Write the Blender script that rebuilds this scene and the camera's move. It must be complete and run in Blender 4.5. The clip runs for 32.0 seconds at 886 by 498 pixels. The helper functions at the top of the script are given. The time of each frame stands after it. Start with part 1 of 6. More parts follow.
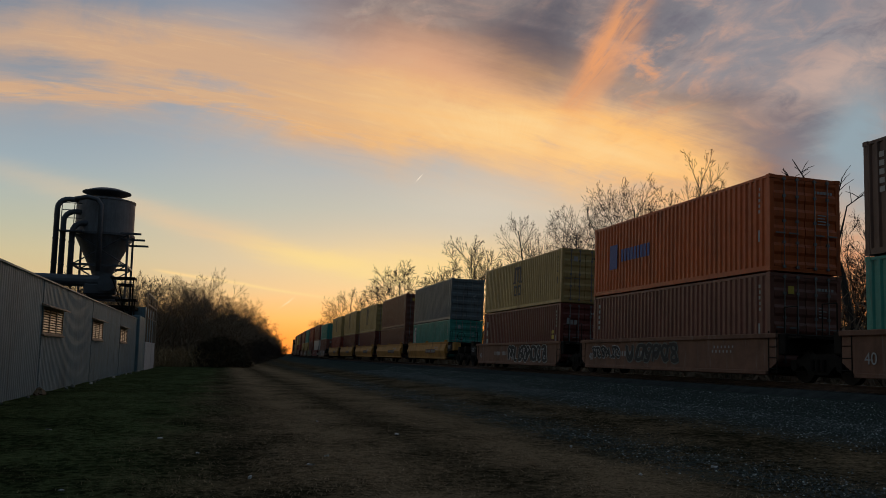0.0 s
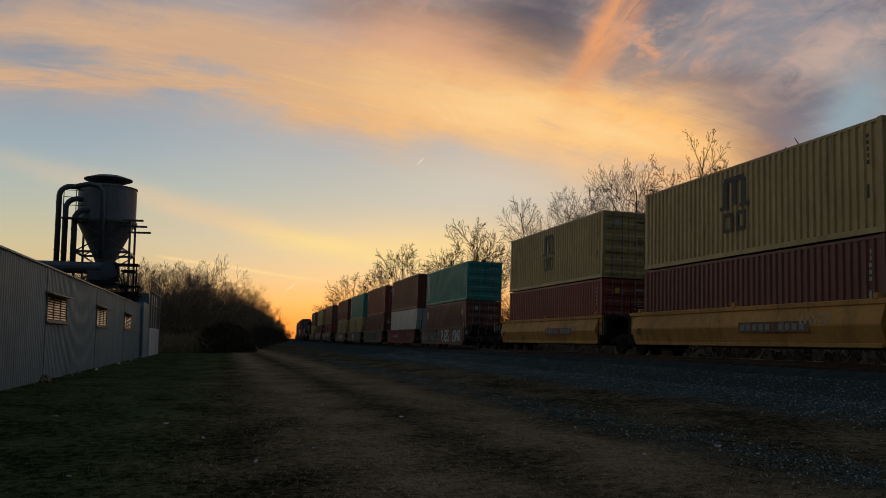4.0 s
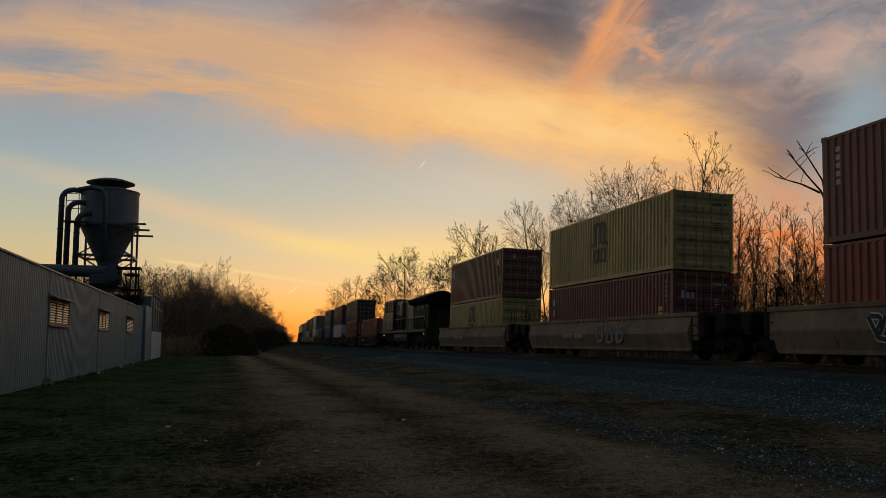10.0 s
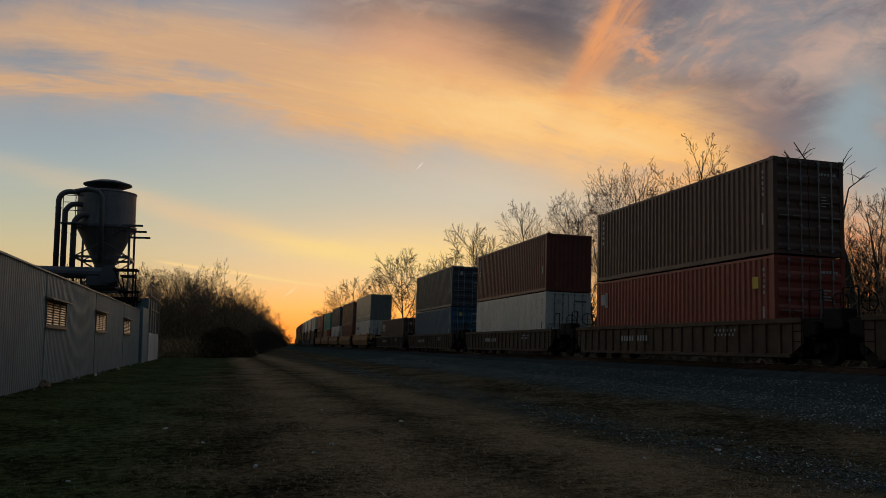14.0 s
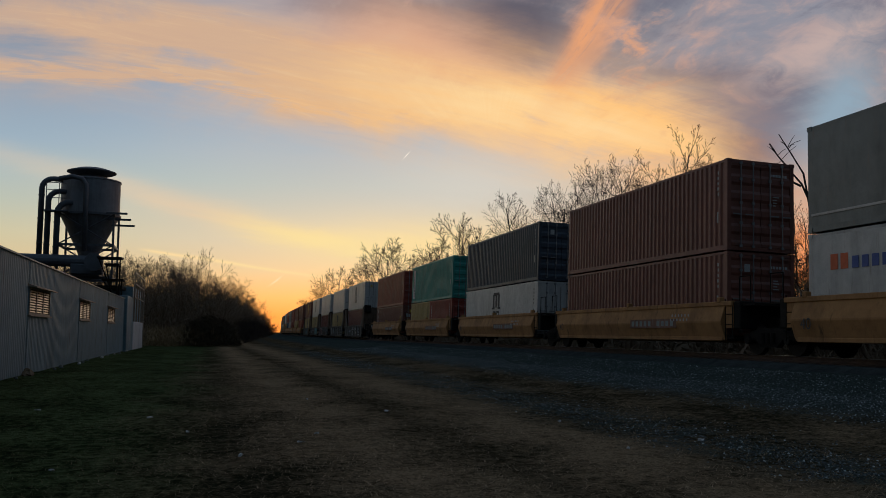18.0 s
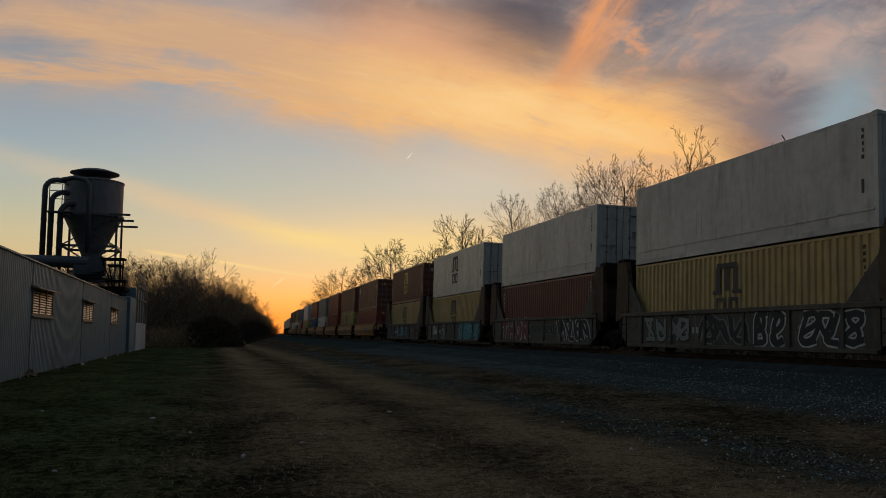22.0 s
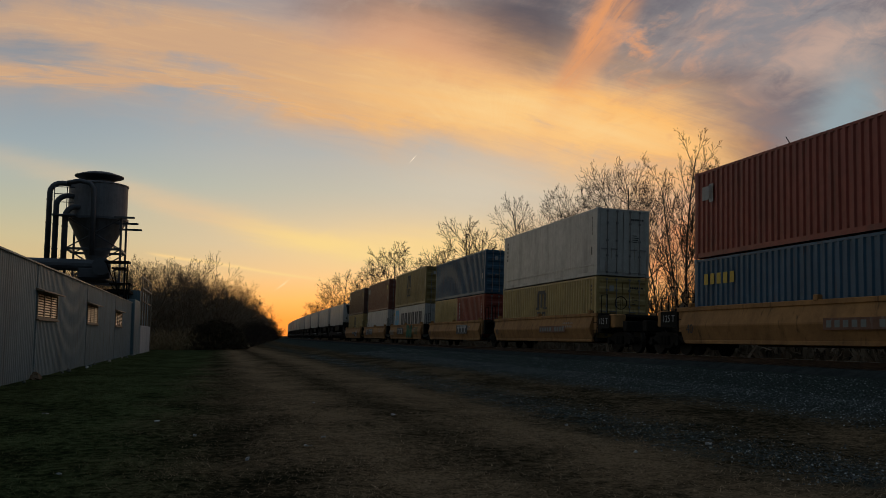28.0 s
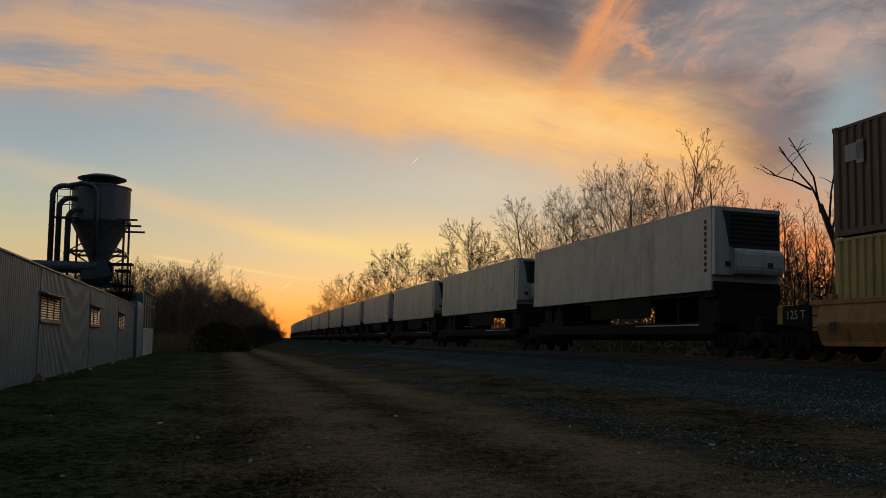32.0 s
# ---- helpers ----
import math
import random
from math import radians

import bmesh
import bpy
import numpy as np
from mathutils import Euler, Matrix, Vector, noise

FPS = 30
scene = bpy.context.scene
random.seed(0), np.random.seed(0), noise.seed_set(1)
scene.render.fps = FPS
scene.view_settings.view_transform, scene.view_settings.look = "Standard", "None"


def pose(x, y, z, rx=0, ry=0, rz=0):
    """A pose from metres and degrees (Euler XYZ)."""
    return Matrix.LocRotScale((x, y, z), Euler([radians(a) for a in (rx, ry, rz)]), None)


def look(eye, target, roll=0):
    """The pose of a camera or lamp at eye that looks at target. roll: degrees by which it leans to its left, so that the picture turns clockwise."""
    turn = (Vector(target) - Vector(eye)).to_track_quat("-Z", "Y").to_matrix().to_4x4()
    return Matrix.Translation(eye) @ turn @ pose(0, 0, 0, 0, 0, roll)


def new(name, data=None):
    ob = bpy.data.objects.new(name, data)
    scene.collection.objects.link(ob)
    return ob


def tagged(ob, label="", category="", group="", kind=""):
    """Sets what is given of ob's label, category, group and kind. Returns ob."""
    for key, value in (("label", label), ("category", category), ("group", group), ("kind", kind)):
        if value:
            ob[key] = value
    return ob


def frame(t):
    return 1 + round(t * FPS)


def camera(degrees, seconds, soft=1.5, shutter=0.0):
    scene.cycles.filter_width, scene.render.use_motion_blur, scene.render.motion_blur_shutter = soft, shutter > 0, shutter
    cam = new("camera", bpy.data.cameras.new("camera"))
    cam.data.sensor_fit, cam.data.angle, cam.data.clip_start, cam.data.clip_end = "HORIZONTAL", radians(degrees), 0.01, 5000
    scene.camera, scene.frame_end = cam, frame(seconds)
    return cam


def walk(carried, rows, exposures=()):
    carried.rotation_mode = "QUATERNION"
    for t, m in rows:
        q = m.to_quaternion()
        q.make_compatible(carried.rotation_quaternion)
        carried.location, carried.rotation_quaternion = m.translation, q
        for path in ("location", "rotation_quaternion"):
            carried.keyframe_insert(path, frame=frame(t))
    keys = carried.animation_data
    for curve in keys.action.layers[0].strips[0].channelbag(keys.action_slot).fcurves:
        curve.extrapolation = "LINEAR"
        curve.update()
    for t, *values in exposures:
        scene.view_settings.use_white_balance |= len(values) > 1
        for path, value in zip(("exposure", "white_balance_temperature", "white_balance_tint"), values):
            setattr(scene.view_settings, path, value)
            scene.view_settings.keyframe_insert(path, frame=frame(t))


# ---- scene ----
cam = camera(55.2, 32.0, soft=0.4)
# seconds, heading to the right of the track's line, tilt up, lean, eye height
PATH = [
    (0, 14.839, 7.171, 0.71, 1.602),
    (0.5, 14.881, 7.092, 0.84, 1.603),
    (1, 14.714, 6.629, 0.29, 1.604),
    (1.5, 14.709, 6.173, 0.17, 1.597),
    (2, 14.759, 6.038, 0.09, 1.600),
    (2.5, 14.755, 6.021, 0.06, 1.601),
    (3, 14.718, 6.027, 0.06, 1.601),
    (3.5, 14.703, 6.023, 0.08, 1.600),
    (5.5, 14.637, 6.053, 0.06, 1.615),
    (6, 14.647, 6.133, 0.08, 1.604),
    (6.5, 14.657, 6.171, 0.06, 1.601),
    (7, 14.655, 6.177, 0.04, 1.603),
    (7.5, 14.642, 6.176, 0.04, 1.607),
    (8, 14.622, 6.187, 0.03, 1.607),
    (8.5, 14.602, 6.225, 0.01, 1.603),
    (9, 14.588, 6.254, 0.02, 1.600),
    (9.5, 14.570, 6.241, 0.02, 1.600),
    (10, 14.548, 6.224, 0.02, 1.601),
    (10.5, 14.527, 6.222, 0.02, 1.601),
    (11, 14.512, 6.222, 0.02, 1.603),
    (11.5, 14.524, 6.240, 0.03, 1.604),
    (12, 14.567, 6.269, 0.02, 1.602),
    (12.5, 14.630, 6.288, -0.02, 1.601),
    (13, 14.680, 6.311, -0.04, 1.598),
    (13.5, 14.702, 6.324, -0.05, 1.595),
    (14, 14.724, 6.326, -0.04, 1.598),
    (14.5, 15.136, 6.394, 0.20, 1.600),
    (16.5, 15.965, 5.807, 0.50, 1.598),
    (17, 15.695, 5.606, 0.18, 1.601),
    (17.5, 15.685, 5.630, 0.16, 1.601),
    (18, 15.663, 5.639, 0.18, 1.600),
    (18.5, 15.635, 5.653, 0.19, 1.600),
    (19, 15.619, 5.655, 0.17, 1.603),
    (19.5, 15.604, 5.640, 0.14, 1.605),
    (20, 15.577, 5.625, 0.11, 1.607),
    (20.5, 15.549, 5.629, 0.10, 1.607),
    (21, 15.525, 5.647, 0.12, 1.603),
    (21.5, 15.504, 5.672, 0.15, 1.601),
    (22, 15.485, 5.701, 0.17, 1.600),
    (22.5, 15.467, 5.711, 0.17, 1.599),
    (23, 15.439, 5.700, 0.15, 1.603),
    (23.5, 15.405, 5.701, 0.13, 1.604),
    (24, 15.379, 5.703, 0.11, 1.602),
    (24.5, 15.361, 5.694, 0.12, 1.605),
    (25, 15.338, 5.707, 0.15, 1.604),
    (25.5, 15.317, 5.745, 0.18, 1.601),
    (27.5, 15.203, 5.799, 0.14, 1.602),
    (28, 15.220, 5.879, 0.14, 1.601),
    (28.5, 15.217, 5.915, 0.12, 1.603),
    (29, 15.186, 5.935, 0.10, 1.604),
    (29.5, 15.152, 5.960, 0.05, 1.603),
    (30, 15.128, 5.969, 0.01, 1.602),
    (30.5, 15.109, 5.976, 0.00, 1.600),
    (31, 15.096, 5.991, 0.03, 1.599),
    (31.5, 15.080, 5.986, 0.04, 1.600),
    (32, 15.051, 5.973, 0.01, 1.602),
]


# seconds, stops, white balance
EXPOSURES = [(0, 0.05, 5950, 10), (1, 0.05, 6050, 10), (2, 0.12, 5600, 10), (3, 0.05, 5750, 10), (6, 0.05, 6100, 10), (7, 0.0, 6150, 10), (14, 0.0, 6200, 10), (17, 0.08, 6100, 10),
             (18, 0.12, 5500, 10), (19, 0.08, 5700, 10), (20, 0.0, 6100, 10), (25, 0.0, 6100, 10), (32, 0.0, 6250, 10)]


def gaze(yaw, tilt, lean, eye):
    y, p = radians(yaw), radians(tilt)
    way = Vector((math.sin(y) * math.cos(p), math.cos(y) * math.cos(p), math.sin(p)))
    at = Vector((0, 0, eye))
    return look(at, at + way * 10, lean)


walk(cam, [(t, gaze(*row)) for t, *row in PATH], EXPOSURES)

# ---- light ----


class Sock:
    """A socket that can be reckoned with: each operator adds a Math node."""

    def __init__(self, tree, s):
        self.tree, self.s = tree, s

    def op(self, kind, *others):
        n = self.tree.nodes.new("ShaderNodeMath")
        n.operation = kind
        for i, o in enumerate((self, *others)):
            if isinstance(o, Sock):
                self.tree.links.new(o.s, n.inputs[i])
            else:
                n.inputs[i].default_value = o
        return Sock(self.tree, n.outputs[0])

    def __add__(self, o): return self.op("ADD", o)
    def __sub__(self, o): return self.op("SUBTRACT", o)
    def __mul__(self, o): return self.op("MULTIPLY", o)
    def __truediv__(self, o): return self.op("DIVIDE", o)
    def clip(self): return self.op("MINIMUM", 1.0).op("MAXIMUM", 0.0)
    def bell(self, width): return ((self / width).op("POWER", 2.0) * -1.0).op("EXPONENT")
    def step(self, a, b):
        n = self.tree.nodes.new("ShaderNodeMapRange")
        n.interpolation_type = "SMOOTHSTEP"
        self.tree.links.new(self.s, n.inputs[0])
        n.inputs[1].default_value, n.inputs[2].default_value = a, b
        return Sock(self.tree, n.outputs[0])


def srgb(r, g, b):
    return tuple((c / 255 / 12.92 if c <= 10 else ((c / 255 + 0.055) / 1.055) ** 2.4) for c in (r, g, b)) + (1,)


def blend(tree, fac, a, b, kind="MIX"):
    n = tree.nodes.new("ShaderNodeMix")
    n.data_type, n.blend_type = "RGBA", kind
    for i, o in ((0, fac), (6, a), (7, b)):
        if isinstance(o, Sock):
            tree.links.new(o.s, n.inputs[i])
        else:
            n.inputs[i].default_value = o
    return Sock(tree, n.outputs[2])


def ramp(tree, fac, stops):
    n = tree.nodes.new("ShaderNodeValToRGB")
    e = n.color_ramp.elements
    while len(e) < len(stops):
        e.new(0.5)
    for el, (p, c) in zip(e, stops):
        el.position, el.color = p, c
    tree.links.new(fac.s, n.inputs[0])
    return Sock(tree, n.outputs[0])


def noise_at(tree, x, y, z, scale, detail=5.0, rough=0.55, warp=0.0):
    c = tree.nodes.new("ShaderNodeCombineXYZ")
    for i, o in enumerate((x, y, z)):
        if isinstance(o, Sock):
            tree.links.new(o.s, c.inputs[i])
        else:
            c.inputs[i].default_value = o
    n = tree.nodes.new("ShaderNodeTexNoise")
    tree.links.new(c.outputs[0], n.inputs["Vector"])
    n.inputs["Scale"].default_value, n.inputs["Detail"].default_value = scale, detail
    n.inputs["Roughness"].default_value, n.inputs["Distortion"].default_value = rough, warp
    return Sock(tree, n.outputs[0])


SUN_AZ, SUN_EL = 12.0, 1.0      # degrees right of +y, and over the horizon


def build_sky():
    world = bpy.data.worlds.new("dusk_sky")
    scene.world = world
    world.use_nodes = True
    t = world.node_tree
    t.nodes.clear()
    coord = t.nodes.new("ShaderNodeTexCoord")

    def along(v):
        n = t.nodes.new("ShaderNodeVectorMath")
        n.operation = "DOT_PRODUCT"
        t.links.new(coord.outputs["Generated"], n.inputs[0])
        n.inputs[1].default_value = v
        return Sock(t, n.outputs["Value"])
    # the sky in a plane square to the direction 14.6 degrees right of the track, 6.3 up
    y, p = radians(14.6), radians(6.28)
    fwd = Vector((math.sin(y) * math.cos(p), math.cos(y) * math.cos(p), math.sin(p)))
    rgt = Vector((math.cos(y), -math.sin(y), 0))
    up = rgt.cross(fwd)
    ahead = along(fwd)
    depth = ahead.op("MAXIMUM", 0.12)
    u, v = along(rgt) / depth, along(up) / depth
    front = ahead.step(0.1, 0.5)
    rise = along((0, 0, 1))
    # clear sky: orange at the horizon to grey-blue
    toward = along((math.sin(radians(SUN_AZ)), math.cos(radians(SUN_AZ)), 0)) * 0.5 + 0.5
    warm = ramp(t, rise * 2.0, [(0.0, srgb(232, 134, 56)), (0.035, srgb(238, 146, 64)), (0.08, srgb(234, 172, 98)), (0.14, srgb(217, 184, 132)),
                                (0.21, srgb(198, 184, 152)), (0.275, srgb(188, 181, 156)), (0.34, srgb(174, 177, 162)), (0.405, srgb(166, 171, 165)),
                                (0.47, srgb(149, 163, 168)), (0.6, srgb(138, 152, 162)), (0.78, srgb(124, 138, 151)), (1.0, srgb(100, 112, 120))])
    cool = ramp(t, rise * 2.0, [(0.0, srgb(14, 16, 18)), (0.2, srgb(22, 27, 30)), (0.5, srgb(44, 56, 63)), (1.0, srgb(92, 106, 115))])
    dull = ramp(t, rise * 2.0, [(0.0, srgb(205, 140, 80)), (0.08, srgb(212, 164, 102)), (0.14, srgb(208, 178, 126)), (0.21, srgb(198, 182, 140)), (0.275, srgb(180, 178, 152)),
                                (0.34, srgb(162, 172, 162)), (0.405, srgb(150, 162, 164)), (0.5, srgb(138, 150, 157)), (0.6, srgb(122, 134, 144)), (1.0, srgb(96, 108, 124))])
    warm = blend(t, (u + 0.2).step(0.02, -0.3), warm, dull)
    clear = blend(t, toward.step(0.3, 0.58), cool, warm)
    sky = t.nodes.new("ShaderNodeTexSky")
    sky.sky_type, sky.sun_disc = "NISHITA", False
    sky.sun_elevation, sky.sun_rotation = radians(SUN_EL), radians(SUN_AZ)
    clear = blend(t, 0.02, clear, Sock(t, sky.outputs[0]), "ADD")
    # glow added to the unseen sky towards -x, to brighten the train's sides
    aside = along((-0.97, 0.24, 0)).step(0.55, 0.9) * rise.step(0.75, 0.2) * rise.step(-0.05, 0.02)
    clear = blend(t, aside * 0.16, clear, srgb(255, 226, 180))
    # streaks of high cloud that follow one broad arc
    arc = u * -0.177 + 0.178 - (u * u) * 0.123
    off = v - arc
    wisp = noise_at(t, u * 1.5, off * 10.0, 3.1, 2.2, 7.0, 0.6, 0.6)
    fine = noise_at(t, u * 4.0, off * 34.0, 7.7, 2.2, 6.0, 0.6, 0.5)
    puff = noise_at(t, u * 2.0, v * 4.0, 1.3, 2.6, 7.0, 0.62, 0.6)
    curl = noise_at(t, u * 5.0 - v * 2.0, v * 6.0, 9.3, 2.4, 7.0, 0.62, 1.4)
    soft = noise_at(t, u * 1.3, v * 2.4, 4.4, 1.6, 4.0, 0.5, 0.3)
    dash = noise_at(t, u * 7.0 + v * 3.0, v * 15.0 - u * 4.0, 6.1, 2.0, 6.0, 0.6, 0.8)
    wob = (puff - 0.5) * 0.09 + (wisp - 0.5) * 0.06
    col = clear
    # faint warm haze bands over the lower sky
    haze = (v + wob * 0.35 - (u * -0.265 - 0.036)).bell(0.014) * (u - 0.02).step(0.12, -0.12) + (v + wob * 0.5 - (u * -0.265 - 0.064)).bell(0.025) * 0.2 * (u + 0.1).step(0.1, -0.15)
    col = blend(t, (haze * (wisp * 0.9 + fine * 0.3 + 0.05) * ((u + 0.6).step(0.0, 0.4) * 0.65 + 0.35)).clip() * front * 0.85, col, srgb(236, 196, 146))
    # grey-mauve deck above the arc, with fibres that fan out to the upper right
    du, dv = u - 0.075, v - 0.085
    bearing = dv.op("ARCTAN2", du)
    reach = (du * du + dv * dv).op("SQRT")
    fan = noise_at(t, bearing * 2.6, reach * 3.2, 5.5, 2.2, 7.0, 0.62, 0.7)
    comb = noise_at(t, bearing * 7.0, reach * 5.0, 2.5, 2.4, 6.0, 0.62, 0.9)
    deck = (off + wob * 1.1).step(0.03, 0.10) * (u + wob * 2.0).step(-0.28, -0.02)
    mauve = blend(t, (puff * 0.6 + fan * 0.15 + soft * 0.45).step(0.45, 0.75), srgb(100, 94, 98), srgb(168, 148, 134))
    col = blend(t, (deck * 1.05).clip() * front, col, mauve)
    veil = (u - 0.42 + wob).bell(0.2) * (v - 0.28 + wob).bell(0.11)
    col = blend(t, (veil * (fan * 0.5 + soft * 0.5 + 0.35)).clip() * front, col, srgb(142, 138, 140))
    peach = (u - 0.36).bell(0.24) * (v - 0.19).bell(0.12) * (fan * 0.6 + soft * 0.25 + comb * 0.25).step(0.5, 0.7)
    col = blend(t, (peach * 0.48).clip() * front, col, srgb(208, 162, 134))
    mottle = deck * (dash * 0.7 + puff * 0.4)
    col = blend(t, (mottle.step(0.52, 0.72) * 0.4).clip() * front, col, srgb(210, 164, 138))
    col = blend(t, (mottle.step(0.52, 0.36) * deck * 0.6).clip() * front, col, srgb(112, 104, 110))
    core = (u - 0.1 + wob * 0.9).bell(0.072) * (v - 0.25 + wob * 0.8).bell(0.06)
    col = blend(t, (core * 1.1 * (soft * 0.5 + puff * 0.5 + 0.6)).clip() * front, col, srgb(90, 86, 92))
    right = (u - 0.35 + wob * 1.5).bell(0.11) * (v - 0.16 + wob).bell(0.05)
    col = blend(t, (right * 1.1 * (puff * 0.7 + fan * 0.4 + dash * 0.8 - 0.25)).clip() * front, col, srgb(116, 104, 106))
    low_r = (u - 0.375 + wob).bell(0.08) * (v - 0.11 + wob).bell(0.045)
    col = blend(t, (low_r * 1.2 * (puff * 0.9 + 0.4)).clip() * front, col, srgb(126, 106, 104))
    gap = (u - 0.495 + wob * 0.8).bell(0.045) * (v - 0.155 + wob * 0.8).bell(0.06) + (u - 0.52).bell(0.05) * (v - 0.1 + wob).bell(0.05) * 0.5
    col = blend(t, (gap * 1.0).clip() * front, col, srgb(148, 160, 162))
    high = (v - 0.36).step(0.0, 0.3)
    col = blend(t, high * wisp.step(0.35, 0.7) * front * 0.6, col, srgb(120, 112, 118))
    # the broad lit band, split into two streaks at its far left
    band = off + wob * 0.9
    wide = band.bell(0.06) * (u + 0.3).step(-0.1, 0.2) + (band - 0.012).bell(0.05) * (u + 0.3).step(0.2, -0.1)
    split = (off + 0.004 + wob * 0.6).bell(0.022) * (u + 0.40).step(0.04, -0.12) * 0.55
    lit = wide * 1.25 * (wisp * 0.6 + puff * 0.6 + fine * 0.35).step(0.30, 0.78) - split * 0.9
    lit = lit + (off + 0.034 + wob * 0.35).bell(0.014) * (fine * 0.8 + wisp * 0.3).step(0.45, 0.68) * 0.85 * (u + 0.05).step(0.1, -0.1)
    lit = lit * (u - 0.33 + wob).step(0.10, -0.08)
    hollow = (u + 0.46 + wob).bell(0.085) * (v - 0.225 + wob * 0.8).bell(0.024)
    lit = lit - hollow * 0.5 - (u + 0.36).step(0.0, -0.25) * (v - 0.2).step(0.0, 0.09) * 0.4
    tone = (v * 2.9 - u * 1.1 + (wisp - 0.5) * 0.7 + (fine - 0.5) * 0.3)
    glow = blend(t, tone.step(0.12, 1.0), srgb(255, 188, 106), srgb(208, 166, 128))
    pink = (off - 0.03 + wob).step(0.0, 0.06) * (puff * 0.6 + wisp * 0.5).step(0.4, 0.7)
    hair = noise_at(t, u * 4.0, off * 42.0 + u * 3.0, 12.7, 1.8, 6.0, 0.65, 1.2)
    glow = blend(t, hair.step(0.5, 0.75) * 0.18, glow, srgb(255, 212, 146))
    glow = blend(t, hair.step(0.5, 0.32) * 0.2, glow, srgb(196, 156, 128))
    glow = blend(t, (pink * 0.38).clip(), glow, srgb(198, 158, 134))
    col = blend(t, lit.clip() * front, col, glow)
    upper = (band - 0.05).bell(0.045) * (u + 0.02).bell(0.11) * (puff * 0.6 + wisp * 0.4 + soft * 0.3)
    col = blend(t, (upper * 1.1).clip() * front, col, srgb(232, 166, 116))
    hot = (u - 0.13).bell(0.2) * (off + 0.008 + wob * 1.0).bell(0.028)
    col = blend(t, (hot * 1.15 * (wisp * 0.9 + comb * 0.4 + fine * 0.7 - 0.25)).clip() * front, col, srgb(255, 208, 138))
    # low bright streaks near the sun
    low = v + wob * 0.35 - (u * -0.2 - 0.025)
    streak = low.bell(0.013) * wisp.step(0.25, 0.6) * (u + 0.24).step(-0.05, 0.12) * (u - 0.02).step(0.12, -0.02)
    col = blend(t, (streak * 0.95).clip() * front, col, srgb(255, 218, 136))
    pale = (u - 0.06).bell(0.12) * (v - 0.06 + wob * 0.5).bell(0.045)
    col = blend(t, (pale * (wisp * 0.6 + 0.25)).clip() * front, col, srgb(222, 206, 180))
    halo = (u + 0.01).bell(0.14) * (v + 0.006).bell(0.03)
    col = blend(t, (halo * (fine * 0.5 + wisp * 0.4 + 0.45)).clip() * front, col, srgb(252, 214, 142))
    # the lit plume and flecks that climb to the right
    plume = (u - 0.172 - (v - 0.22) * 0.50 + wob * 0.25).bell(0.016) + (u - 0.195 - (v - 0.22) * 0.5 + wob * 0.4).bell(0.014) * 0.5
    plume = plume * (v - 0.25 + wob).bell(0.08) * (comb * 0.9 + fan * 0.3).step(0.3, 0.62)
    col = blend(t, (plume * 0.95).clip() * front, col, srgb(232, 156, 100))
    fleck = ((u - 0.25 + wob).bell(0.06) * (v - 0.22).bell(0.085) + (u - 0.33 + wob).bell(0.06) * (v - 0.15).bell(0.04) * 0.6) * (puff * 0.5 + dash * 0.7).step(0.6, 0.78)
    col = blend(t, (fleck * 0.85).clip() * front, col, srgb(226, 156, 106))
    wash = (v - 0.2 - (u - 0.4) * 0.55 + wob * 0.7).bell(0.035) * (u - 0.47).bell(0.13) * (dash * 0.5 + soft * 0.6).step(0.4, 0.68)
    col = blend(t, (wash * 0.6).clip() * front, col, srgb(206, 172, 150))
    ember = (u - 0.41).bell(0.22) * (v + 0.02 + wob * 1.3).bell(0.08) * ((comb * 0.5 + curl * 0.5 + wisp * 0.2).step(0.42, 0.7) * 0.5 + 0.5)
    col = blend(t, (ember * 1.0).clip() * front, col, srgb(226, 128, 62))
    # vapour trails
    trail = (v + 0.0643 + u * 0.152 + (fine - 0.5) * 0.004).bell(0.0022) * (u + 0.335).step(-0.01, 0.02) * (u + 0.13).step(0.05, -0.06) * (wisp * 0.8 + 0.3)
    col = blend(t, trail.clip() * front, col, srgb(255, 214, 140))
    short = (v - 0.099 - (u + 0.025) * 1.1).bell(0.0007) * (u + 0.025).bell(0.003)
    col = blend(t, short.clip() * front, col, srgb(255, 232, 200))
    low_trail = (v + 0.0495 - (u + 0.178) * 0.75 + (fine - 0.5) * 0.004).bell(0.0012) * (u + 0.178).bell(0.006)
    col = blend(t, low_trail.clip() * front * 0.8, col, srgb(255, 220, 160))
    back = t.nodes.new("ShaderNodeBackground")
    t.links.new(col.s, back.inputs["Color"])
    back.inputs["Strength"].default_value = 1.0
    out = t.nodes.new("ShaderNodeOutputWorld")
    t.links.new(back.outputs[0], out.inputs["Surface"])


build_sky()
scene.view_settings.exposure = 0.0

# the last of the sun, behind thin cloud at the horizon
sun = new("sun", bpy.data.lights.new("sun", "SUN"))
sun.data.energy, sun.data.angle, sun.data.color = 0.12, radians(12), (1.0, 0.66, 0.38)
sun.matrix_world = look(Vector((math.sin(radians(SUN_AZ)), math.cos(radians(SUN_AZ)), math.tan(radians(SUN_EL + 3)))) * 100, (0, 0, 0))

# ---- materials ----


